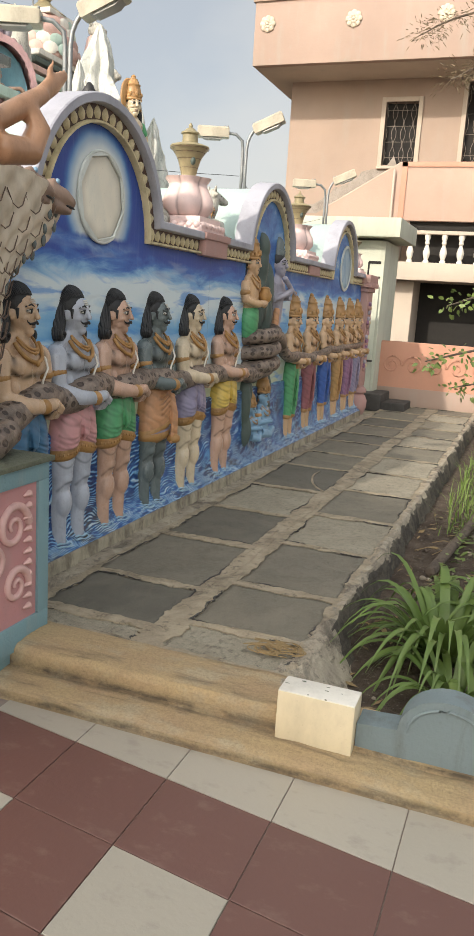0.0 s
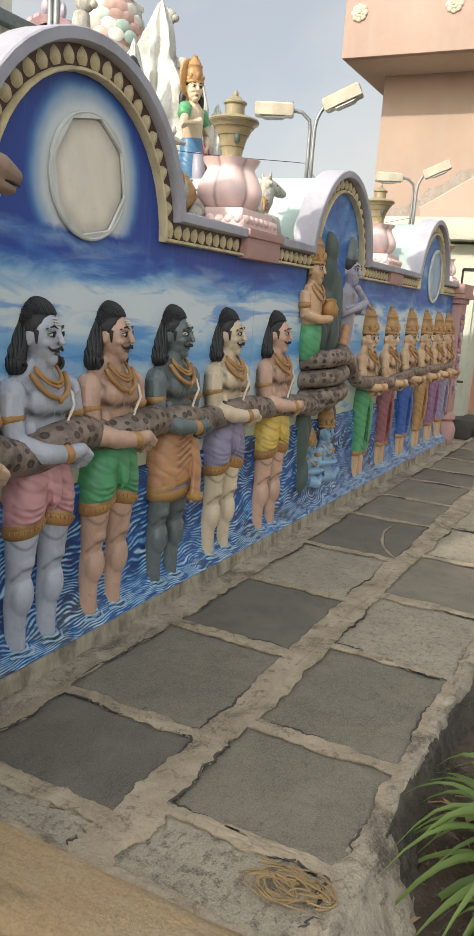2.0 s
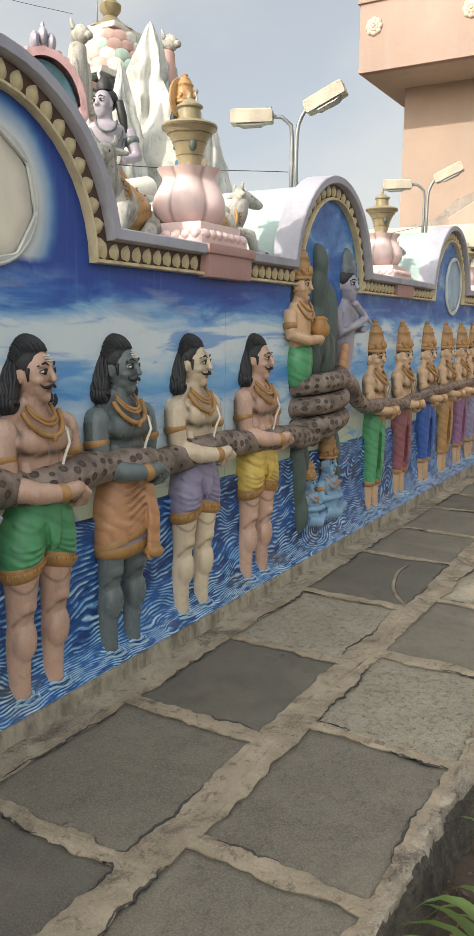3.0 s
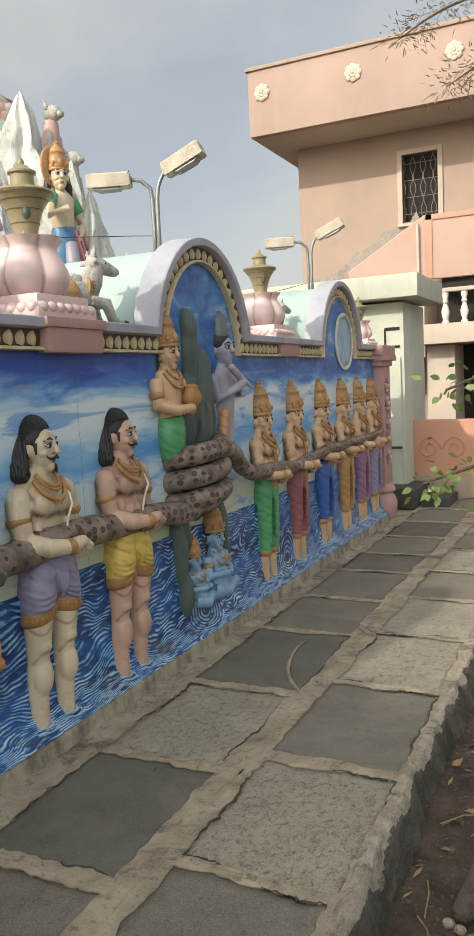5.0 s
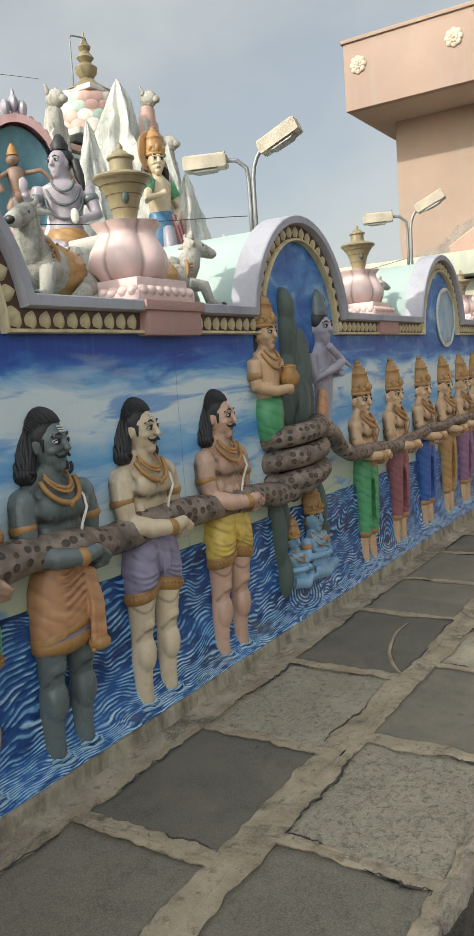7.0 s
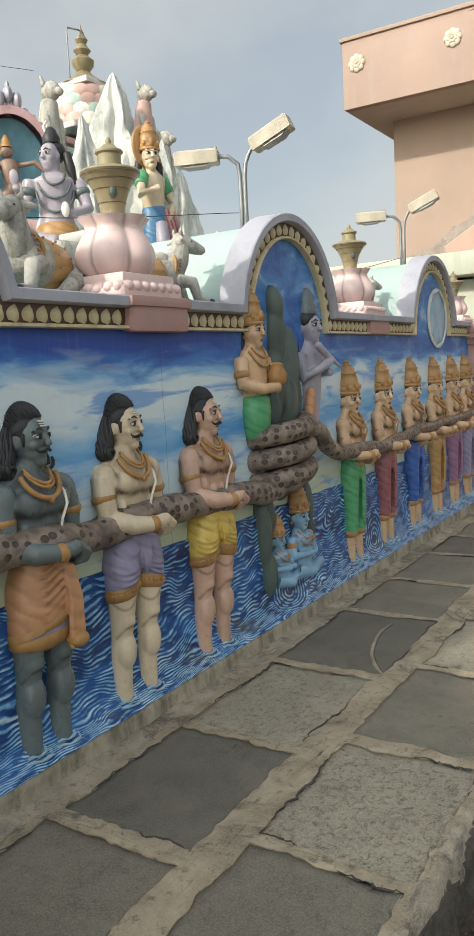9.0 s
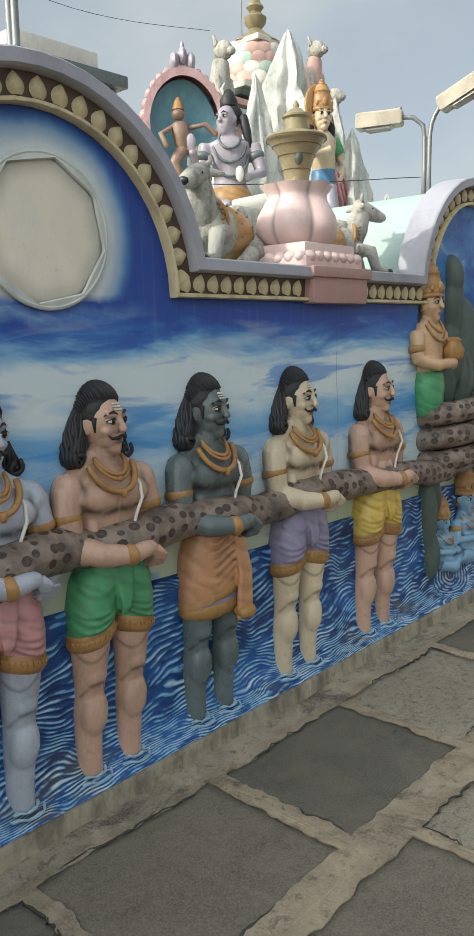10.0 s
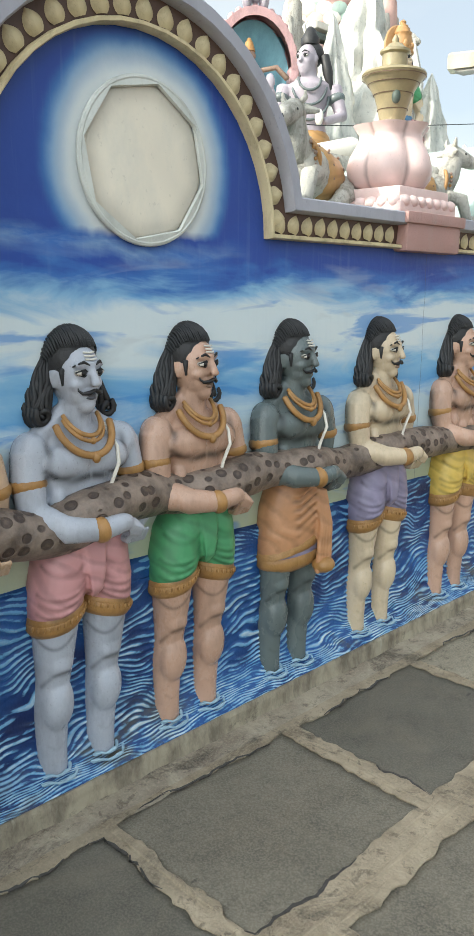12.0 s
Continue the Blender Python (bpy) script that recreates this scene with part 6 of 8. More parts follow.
hf = MB("skin_gold")
cy, cx = 7.24, -0.12
hf.tube([(cx, cy, 1.30), (cx, cy, 1.42), (cx, cy, 1.55), (cx, cy, 1.66), (cx - 0.01, cy, 1.715), (cx - 0.015, cy, 1.74)], [(0.10, 0.075), (0.088, 0.07), (0.105, 0.078), (0.125, 0.075), (0.10, 0.055), (0.05, 0.045)], "skin_gold", 18)
hf.tube([(cx - 0.01, cy, 1.72), (cx - 0.005, cy, 1.79)], 0.042, "skin_gold", 12)
head(hf, (cx, cy + 0.005, 1.825), "skin_gold", -2, False, "crown", 1.0)
hf.tube([(cx, cy - 0.135, 1.66), (cx + 0.02, cy - 0.145, 1.52), (cx + 0.10, cy - 0.06, 1.49), (cx + 0.13, cy + 0.06, 1.50)], [0.046, 0.040, 0.034, 0.028], "skin_gold", 12)
hf.tube([(cx, cy + 0.135, 1.66), (cx + 0.02, cy + 0.15, 1.53), (cx + 0.11, cy + 0.09, 1.48)], [0.044, 0.036, 0.028], "skin_gold", 12)
hf.lathe([(0.03, 0), (0.055, 0.03), (0.062, 0.07), (0.04, 0.11), (0.045, 0.125), (0.02, 0.14)], (cx + 0.11, cy + 0.085, 1.50), "gold", 14)
hf.tube([(cx, cy, 1.44), (cx, cy, 1.36), (cx + 0.005, cy - 0.005, 1.26), (cx, cy - 0.01, 1.20)], [(0.10, 0.085), (0.115, 0.09), (0.10, 0.08), (0.08, 0.06)], "c_green", 18)
band(hf, (cx + 0.01, cy - 0.147, 1.58), (cx + 0.02, cy - 0.145, 1.5), 0.048, "crown")
for r0, z0 in ((0.06, 1.73), (0.09, 1.71)):
    hf.tube([(cx + 0.035 + 0.05 * abs(math.sin(radians(180 + 15 * i))), cy + r0 * math.cos(radians(180 + 15 * i)), z0 + r0 * math.sin(radians(180 + 15 * i))) for i in range(13)], 0.008, "crown", 7)
hf.melt("skin_gold", 0.008, 3)
hf.thing("relief_statue", label="golden crowned half figure holding a brass pot before the rock", category="statue", smooth=70)

sv = MB("lilac")
cy, cx = 7.98, -0.13
sv.tube([(cx, cy - 0.02, 1.22), (cx, cy, 1.40), (cx, cy + 0.01, 1.55), (cx, cy + 0.01, 1.68), (cx - 0.015, cy + 0.01, 1.76)], [(0.07, 0.06), (0.085, 0.07), (0.10, 0.075), (0.12, 0.07), (0.05, 0.045)], "lilac", 18)
sv.tube([(cx, cy + 0.01, 1.73), (cx, cy + 0.012, 1.82)], 0.042, "lilac", 12)
head(sv, (cx, cy + 0.015, 1.865), "lilac", -6, False, "none")
sv.ball((cx - 0.022, cy + 0.01, 1.905), (0.088, 0.088, 0.088), "hair", 16, 10)
for s in (-1, 1):
    sv.tube([(cx - 0.04, cy + s * 0.075, 1.90), (cx - 0.04, cy + s * 0.10, 1.80), (cx - 0.02, cy + s * 0.12, 1.70)], [0.03, 0.032, 0.016], "hair", 9)
sv.lathe([(0.070, 0), (0.075, 0.04), (0.055, 0.075), (0.062, 0.10), (0.045, 0.14), (0.015, 0.17)], (cx - 0.01, cy + 0.01, 1.945), "skin_dark", 14)
sv.tube([(cx, cy - 0.125, 1.68), (cx + 0.03, cy - 0.13, 1.53), (cx + 0.12, cy - 0.02, 1.60), (cx + 0.14, cy + 0.05, 1.63)], [0.045, 0.038, 0.032, 0.026], "lilac", 12)
sv.tube([(cx, cy + 0.13, 1.68), (cx + 0.03, cy + 0.15, 1.55), (cx + 0.12, cy + 0.08, 1.56)], [0.045, 0.038, 0.028], "lilac", 12)
sv.tube([(cx + 0.10, cy - 0.06, 1.74), (cx + 0.13, cy + 0.04, 1.66), (cx + 0.16, cy + 0.17, 1.585)], [0.028, 0.024, 0.007], "lilac", 10)
sv.tube([(cx + 0.05, cy - 0.08, 1.45), (cx + 0.05, cy - 0.11, 1.30), (cx + 0.03, cy - 0.13, 1.16)], [0.03, 0.035, 0.02], "c_orange", 9)
sv.melt("lilac", 0.008, 3)
sv.thing("relief_statue", label="blue-grey relief figure with top-knot raising a white conch", category="statue", smooth=70)

lo = MB("skin_blue")
for cy, cz, sc_, yw in ((7.66, 0.34, 0.92, -14), (7.40, 0.33, 0.66, -10)):
    cx = -0.085 if sc_ > 0.8 else -0.10
    lo.tube([(cx, cy, cz), (cx + 0.01, cy, cz + 0.10 * sc_), (cx + 0.005, cy, cz + 0.20 * sc_), (cx - 0.01, cy, cz + 0.255 * sc_)], [(0.10 * sc_, 0.075), (0.075 * sc_, 0.060), (0.115 * sc_, 0.062), (0.045 * sc_, 0.04)], "skin_blue", 16)
    lo.tube([(cx - 0.005, cy, cz + 0.24 * sc_), (cx, cy, cz + 0.31 * sc_)], 0.040 * sc_, "skin_blue", 12)
    head(lo, (cx + 0.005, cy, cz + 0.345 * sc_), "skin_blue", yw, False, "crown", 0.98 * sc_)
    for sd in (-1, 1):
        lo.tube([(cx, cy + sd * 0.125 * sc_, cz + 0.205 * sc_), (cx + 0.03, cy + sd * 0.15 * sc_, cz + 0.09 * sc_), (cx + 0.10, cy + sd * 0.02, cz + 0.10 * sc_)], [0.040 * sc_, 0.034 * sc_, 0.022], "skin_blue", 10)
        lo.tube([(cx, cy + sd * 0.05, cz), (cx + 0.06, cy + sd * 0.16 * sc_, cz - 0.01), (cx + 0.09, cy - sd * 0.02, cz - 0.035)], [0.062 * sc_, 0.055 * sc_, 0.032], "skin_blue", 10)
        band(lo, (cx + 0.012, cy + sd * 0.137 * sc_, cz + 0.16 * sc_), (cx + 0.03, cy + sd * 0.15 * sc_, cz + 0.09 * sc_), 0.042 * sc_, "crown", 0.012)
    for r0, z0 in ((0.055, 0.25), (0.085, 0.235)):
        lo.tube([(cx + 0.02 + 0.05 * abs(math.sin(radians(180 + 15 * i))), cy + r0 * sc_ * math.cos(radians(180 + 15 * i)), cz + z0 * sc_ + r0 * sc_ * math.sin(radians(180 + 15 * i))) for i in range(13)], 0.006, "crown", 7)
    lo.draw([(cx + 0.06, cy - 0.06 * sc_, cz + 0.15 * sc_), (cx + 0.065, cy + 0.06 * sc_, cz + 0.15 * sc_)], 0.014, 0.7)
lo.melt("skin_blue", 0.008, 3)
lo.thing("relief_statue", label="small blue seated pair in a dark rock hollow under the snake", category="statue", smooth=70)

# ---- on the ledge: pink pedestals, lotus vases, bulls ----
def pedestal(cy, s=1.0, lab="pink lotus pedestal with brass funnel lamp on the cornice"):
    ob = holder("lotus_lamp", (-0.33, cy, 1.97), lab, "lamp", "lotus lamps on the wall")
    q = MB("pink")
    q.box(-0.42, 0.262, -0.215, 0.215, -0.16, -0.005, "pink", 0.012)
    q.box(-0.45, 0.276, -0.235, 0.235, -0.045, 0.004, "pink", 0.010)
    part("base_block", q, ob, "rose-red painted base block")
    q = MB("lotus")
    q.box(-0.225, 0.225, -0.225, 0.225, 0.002, 0.052, "lotus", 0.012)
    q.box(-0.200, 0.200, -0.200, 0.200, 0.048, 0.118, "lotus", 0.018)
    part("square_foot", q, ob, "pale pink square foot")
    for k in range(28):  # scallops that hang over the square foot, seven a side
        sd, i_ = divmod(k, 7)
        u_ = -0.183 + 0.061 * i_
        x_, y_ = ((0.212, u_), (u_, -0.212), (-0.212, u_), (u_, 0.212))[sd]
        q = MB("lotus")
        q.ball((x_, y_, 0.052), (0.030, 0.030, 0.026), "lotus", 9, 6)
        part("petal", q, ob)
    q = MB("lotus")
    prof_ = [(0.135, 0.112), (0.172, 0.135), (0.200, 0.175), (0.206, 0.215), (0.194, 0.260), (0.168, 0.305), (0.150, 0.338), (0.150, 0.360), (0.172, 0.385), (0.180, 0.398), (0.160, 0.396), (0.07, 0.385)]
    q.lathe(prof_, (0, 0, 0), "lotus", 72, 6, 0.13)
    for k in range(6):  # darker lines down the grooves between the petals
        a = radians(30 + 60 * k)
        q.draw([(r_ * 0.87 * math.cos(a), r_ * 0.87 * math.sin(a), z_) for r_, z_ in prof_[:10]], 0.010, 0.55)
    part("lotus_bowl", q, ob, "pale pink lobed lotus bowl with flared rim")
    q = MB("brass")
    q.lathe([(0.060, 0.405), (0.056, 0.415), (0.058, 0.43), (0.066, 0.47), (0.085, 0.53), (0.112, 0.575), (0.140, 0.605), (0.146, 0.615), (0.140, 0.625), (0.072, 0.645)], (0, 0, 0), "brass", 28)
    fun = part("funnel", q, ob, "dull brass funnel")
    for r_, z_ in ((0.0665, 0.47), (0.087, 0.533), (0.114, 0.576), (0.142, 0.604)):
        q = MB("line")
        q.tube([((r_ + 0.0015) * math.cos(a), (r_ + 0.0015) * math.sin(a), z_) for a in [2 * math.pi * i / 32 for i in range(32)]], 0.0016, "line", 6, closed=True, ref=(0, 0, 1))
        part("ridge", q, fun)
    q = MB("brass")
    q.lathe([(0.058, 0.64), (0.056, 0.70), (0.068, 0.708), (0.068, 0.718), (0.045, 0.73), (0.03, 0.745), (0.014, 0.752), (0.016, 0.766), (0.004, 0.785)], (0, 0, 0), "brass", 20)
    part("lid", q, ob, "stepped brass lid")
    for k in range(6):
        a = 2 * math.pi * k / 6
        q = MB("brass")
        q.tube([(0.052 * math.cos(a), 0.052 * math.sin(a), 0.38), (0.052 * math.cos(a), 0.052 * math.sin(a), 0.43)], 0.007, "brass", 7)
        part("strut", q, ob)
    em = MB("mint")
    em.ball((0.078 * 0.72, -0.078 * 0.72, 0.512), (0.020, 0.020, 0.030), "rock", 10, 7)
    part("emblem", em, ob, "dark green painted emblem")
    return ob


p1 = pedestal(6.33)
for cy, s in ((9.18, 0.92), (11.95, 0.72)):
    o = copy_thing(p1, pose(-0.33, cy, 1.97))
    o.scale = (s, s, s)
    o["label"] = "pink lotus pedestal with brass funnel lamp further along the cornice"


def bull(at, turn, s, group="bulls on the ledge", lab="white seated bull statue with ochre saddle cloth"):
    mb = MB("ash")
    mb.tube([(-0.26, 0, 0.13), (-0.16, 0, 0.17), (0.0, 0, 0.18), (0.10, 0, 0.19), (0.17, 0, 0.22)], [(0.10, 0.09), (0.135, 0.125), (0.135, 0.13), (0.125, 0.13), (0.09, 0.10)], "ash", 16, ref=(0, 0, 1))
    mb.ball((0.07, 0, 0.30), (0.075, 0.055, 0.06), "ash")
    mb.tube([(0.13, 0, 0.22), (0.20, 0, 0.32), (0.23, 0, 0.40)], [(0.085, 0.10), (0.07, 0.08), (0.06, 0.06)], "ash", 14)
    mb.tube([(0.20, 0, 0.43), (0.28, 0, 0.41), (0.35, 0, 0.385), (0.385, 0, 0.375)], [(0.062, 0.062), (0.055, 0.052), (0.043, 0.040), (0.036, 0.030)], "ash", 14, ref=(0, 0, 1))
    mb.ball((0.392, 0, 0.377), (0.014, 0.030, 0.022), "black", 10, 6)
    for sd in (-1, 1):
        mb.tube([(0.215, sd * 0.035, 0.465), (0.205, sd * 0.055, 0.49), (0.21, sd * 0.055, 0.515)], [0.017, 0.013, 0.006], "ash", 8)
        mb.tube([(0.205, sd * 0.05, 0.44), (0.185, sd * 0.115, 0.43)], [(0.024, 0.012), (0.010, 0.008)], "ash", 8)
        mb.ball((0.285, sd * 0.048, 0.425), (0.010, 0.006, 0.008), "black", 8, 5)
        mb.tube([(0.15, sd * 0.09, 0.16), (0.25, sd * 0.10, 0.15), (0.29, sd * 0.10, 0.04), (0.36, sd * 0.09, 0.028)], [0.05, 0.042, 0.034, 0.028], "ash", 10)
        mb.ball((0.385, sd * 0.09, 0.024), (0.034, 0.028, 0.024), "black", 8, 5)
        mb.tube([(-0.20, sd * 0.11, 0.13), (-0.08, sd * 0.16, 0.08), (0.06, sd * 0.15, 0.03)], [0.075, 0.055, 0.032], "ash", 10)
        mb.ball((0.08, sd * 0.15, 0.022), (0.035, 0.026, 0.022), "black", 8, 5)
    mb.tube([(-0.13, 0, 0.175), (0.03, 0, 0.185)], [(0.145, 0.137), (0.147, 0.140)], "c_ochre", 18, ref=(0, 0, 1))
    mb.tube([(0.13 + 0.02 * math.cos(a), 0.105 * math.sin(a), 0.235 + 0.10 * math.cos(a)) for a in [2 * math.pi * i / 20 for i in range(20)]], 0.012, "gold", 7, closed=True)
    for i in range(22):  # bead garland low on the neck
        a = 2 * math.pi * i / 22
        mb.ball((0.165 + 0.02 * math.cos(a), 0.098 * math.sin(a), 0.245 + 0.090 * math.cos(a)), 0.010, ("gold", "serpent")[i % 2], 7, 5)
    for i in range(9):
        for x_ in (-0.12, 0.025):
            a = radians(-100 + 25 * i)
            mb.ball((x_, 0.142 * math.sin(a), 0.182 + 0.142 * math.cos(a)), 0.008, "serpent", 6, 4)
    mb.tube([(-0.26, 0.0, 0.16), (-0.31, 0.03, 0.10), (-0.28, 0.08, 0.03)], [0.018, 0.014, 0.016], "ash", 7)
    ob = mb.thing("bull_statue", label=lab, category="statue", group=group, smooth=70)
    ob.matrix_world = pose(*at, 0, 0, turn) @ Matrix.Scale(s, 4)
    return ob


bull((-0.52, 5.98, 1.975), -70, 0.92, lab="white seated bull statue with ochre saddle cloth and raised head")
bull((-0.48, 6.80, 1.975), 62, 0.84, lab="white seated bull statue facing along the ledge")
bull((-0.55, 8.80, 1.975), -75, 0.74)
bull((-0.50, 9.70, 1.975), 68, 0.74)
bull((-0.50, 11.45, 1.975), -75, 0.60)


# ---- twin street lamps on the vaults ----
def twin_lamp(at, lab):
    ob = holder("street_lamp", at, lab, "lamp", "twin lamps on the vaults")
    for s, bend, head_at, way in ((1, (0.045, 0.01), (0.075, 0.015, 0.465), (0.29, 0.05, 0.13)), (-1, (-0.075, -0.04), (-0.13, -0.07, 0.425), (-0.25, -0.10, -0.005))):
        q = MB("metal")
        q.tube([(0.018 * s, 0, -0.05), (0.016 * s, 0, 0.12), (0.018 * s, 0, 0.30), (0.026 * s, 0.004 * s, 0.37), (bend[0], bend[1], 0.42), head_at], 0.014, "metal", 9, ref=(0, 1, 0))
        part("arm", q, ob, "galvanised bent pipe arm")
        w_ = Vector(way).normalized()
        side = w_.cross(Vector((0, 0, 1))).normalized()
        up = side.cross(w_)
        R = Matrix((w_, side, up)).transposed()
        q = MB("lampcase")
        prof = [(0.0, 0.050, 0.036, -0.034), (0.012, 0.056, 0.046, -0.042), (0.27, 0.062, 0.050, -0.042), (0.285, 0.058, 0.042, -0.038)]
        vs = []
        for x, hw, zt, zb_ in prof:
            vs += [Vector(head_at) + R @ Vector(c_) for c_ in ((x, -hw, zb_), (x, hw, zb_), (x, hw * 0.98, zt * 0.72), (x, hw * 0.82, zt), (x, -hw * 0.82, zt), (x, -hw * 0.98, zt * 0.72))]
        fs = [(i * 6 + k, i * 6 + (k + 1) % 6, (i + 1) * 6 + (k + 1) % 6, (i + 1) * 6 + k) for i in range(3) for k in range(6)] + [(5, 4, 3, 2, 1, 0), (18, 19, 20, 21, 22, 23)]
        q.add(vs, fs, "lampcase")
        case = part("lamp_head", q, ob, "weathered cream lamp casing", 25)
        q = MB("lens")
        vs = []
        for x, hw, z0 in ((0.05, 0.042, -0.039), (0.08, 0.046, -0.058), (0.21, 0.049, -0.060), (0.26, 0.044, -0.038)):
            vs += [Vector(head_at) + R @ Vector((x, -hw, z0)), Vector(head_at) + R @ Vector((x, hw, z0))]
        q.add(vs, [(0, 1, 3, 2), (2, 3, 5, 4), (4, 5, 7, 6), (0, 2, 4, 6), (1, 7, 5, 3)], "lens")
        q.thing("lens", case, 30)
        q = MB("metal")
        for x in (0.015, 0.045):
            q.ball(Vector(head_at) + R @ Vector((x, 0, 0.056)), 0.010, "metal", 7, 5)
        q.thing("bolt", case)
    return ob


l1 = twin_lamp((-0.46, 7.80, 2.55), "twin-arm street lamp with cream heads on the vault")
copy_thing(l1, pose(-0.46, 4.90, 2.56))
copy_thing(l1, pose(-0.46, 10.75, 2.56))

# wires
for k, pts in enumerate(([(-1.2, 4.2, 2.6), (-1.0, 6.0, 2.45), (-0.5, 7.8, 2.62)], [(-0.46, 7.8, 2.58), (-0.6, 9.2, 2.35), (-0.46, 10.7, 2.58)], [(-4.5, 6.0, 4.9), (-4.2, 8.0, 4.65), (-4.0, 9.6, 4.8)])):
    q = MB("black")
    q.tube(smooth_path(pts, 8), 0.0025, "black", 5)
    q.thing("cable", label="thin black cable slung between the lamps", category="cable")

# ---- the painted hill and shrine behind the wall ----
hill = MB("spire")


def hill_pt(u, v):
    x, y = -1.5 - 4.2 * u, 5.6 + 6.6 * v
    d = math.hypot((x + 3.3) / 2.0, (y - 9.2) / 3.0)
    return (x, y, 2.0 + 1.0 * max(0, 1 - d) + 0.12 * noise.noise((x * 2, y * 2, 0)) if d < 1.6 else 1.2)


hill.grid(hill_pt, 40, 50, "spire")
hill.thing("painted_hill", label="whitewashed cement hill behind the wall", category="hill", kind="structure")


def crag(at, h, r, lean=(0, 0), seed=1, lab="tall white painted cement peak"):
    mb = MB("spire")

    def f(u, v):
        a = 2 * math.pi * u
        q = v ** 0.9
        rr_ = r * (1 - q) ** 0.8 * (1 + 0.20 * math.cos(a * 3 + seed) + 0.14 * math.cos(a * 7 + seed * 2 + v * 2) + 0.38 * noise.noise((math.cos(a) * 2 + seed, math.sin(a) * 2, v * 5)) + 0.2 * noise.noise((math.cos(a) * 6 + seed, math.sin(a) * 6, v * 14))) + 0.004
        return (at[0] + lean[0] * q + rr_ * math.cos(a), at[1] + lean[1] * q + rr_ * math.sin(a), at[2] + h * q)

    mb.grid(f, 48, 40, "spire", True)
    return mb.thing("rock_peak", label=lab, category="rock", group="white peaks of the hill", smooth=60)


crag((-3.4, 10.12, 2.5), 2.30, 0.62, (0, 0.03), 1, "tallest white painted cement peak")
crag((-3.25, 9.42, 2.4), 1.78, 0.34, (0, 0.02), 4)
crag((-3.0, 10.42, 2.3), 1.80, 0.34, (0, 0.0), 7)
crag((-2.6, 10.15, 2.2), 1.48, 0.32, (0, 0.0), 9)
crag((-2.35, 10.35, 2.1), 0.95, 0.26, (0, 0.05), 12)
crag((-3.3, 9.0, 2.3), 1.25, 0.32, (0, 0), 15)

ss = MB("ashskin")  # seated figure
bx, by, bz = -2.06, 7.75, 2.36
ss.tube([(bx, by, bz + 0.14), (bx + 0.01, by, bz + 0.34), (bx, by, bz + 0.52), (bx, by, bz + 0.66), (bx - 0.02, by, bz + 0.73)], [(0.19, 0.15), (0.15, 0.12), (0.18, 0.13), (0.215, 0.12), (0.08, 0.07)], "ashskin", 20)
ss.tube([(bx, by, bz + 0.70), (bx + 0.01, by - 0.005, bz + 0.80)], 0.07, "ashskin", 14)
head(ss, (bx + 0.02, by - 0.02, bz + 0.88), "ashskin", -38, False, "none", 1.42)
ss.ball((bx - 0.035, by + 0.025, bz + 0.925), (0.105, 0.105, 0.105), "hair", 16, 10)
for s in (-1, 1):
    ss.tube([(bx - 0.04 + 0.07 * s, by + 0.04 + 0.09 * s, bz + 0.90), (bx - 0.04 + 0.08 * s, by + 0.06 + 0.10 * s, bz + 0.76), (bx - 0.03 + 0.08 * s, by + 0.05 + 0.14 * s, bz + 0.62)], [0.04, 0.045, 0.02], "hair", 9)
ss.lathe([(0.08, 0), (0.085, 0.05), (0.06, 0.09), (0.05, 0.12), (0.02, 0.15)], (bx - 0.02, by, bz + 1.0), "hair", 14)
ss.tube([(bx - 0.02, by - 0.03, bz + 1.08), (bx, by - 0.06, bz + 1.15), (bx, by - 0.03, bz + 1.2)], [0.02, 0.016, 0.006], "white", 8)
for s in (-1, 1):
    tip = (bx + 0.2, by + 0.14, bz + 0.33) if s > 0 else (bx + 0.24, by - 0.34, bz + 0.56)
    ss.tube([(bx, by + s * 0.22, bz + 0.64), (bx + 0.05, by + s * 0.29, bz + 0.40), tip], [0.075, 0.060, 0.04], "ashskin", 12)
    ss.tube([(bx, by + s * 0.12, bz + 0.10), (bx + 0.18, by + s * 0.36, bz + 0.10), (bx + 0.34, by + s * 0.02, bz + 0.06)], [0.12, 0.11, 0.06], "white" if s > 0 else "ashskin", 12)
    band(ss, (bx + 0.02, by + s * 0.245, bz + 0.55), (bx + 0.05, by + s * 0.28, bz + 0.42), 0.078, "skin_dark", 0.03)
ss.tube([(bx, by, bz + 0.24), (bx, by, bz + 0.12)], [(0.19, 0.16), (0.23, 0.2)], "c_ochre", 18)
for rr_, z_ in ((0.10, 0.72), (0.15, 0.66), (0.17, 0.56)):
    ss.tube([(bx + 0.06 + 0.09 * abs(math.sin(radians(180 + 12 * i))), by + rr_ * math.cos(radians(180 + 12 * i)), bz + z_ + rr_ * 1.2 * math.sin(radians(180 + 12 * i))) for i in range(16)], 0.012, "skin_dark", 7)
ss.ball((bx + 0.24, by + 0.08, bz + 0.36), (0.03, 0.04, 0.07), "white", 10, 7)
ss.ball((bx + 0.25, by - 0.35, bz + 0.64), (0.022, 0.045, 0.075), "ashskin", 12, 8)
ss.melt("ashskin", 0.012, 3)
TURN = Matrix.Rotation(radians(-46), 3, "Z")
ss.v = [tuple(Vector((bx, by, 0)) + TURN @ (Vector(q_) - Vector((bx, by, 0)))) for q_ in ss.v]
ss.v = [tuple(Vector((bx, by, bz + 0.88)) + 0.80 * (Vector(q_) - Vector((bx, by, bz + 0.88)))) for q_ in ss.v]
ss.drawn = []
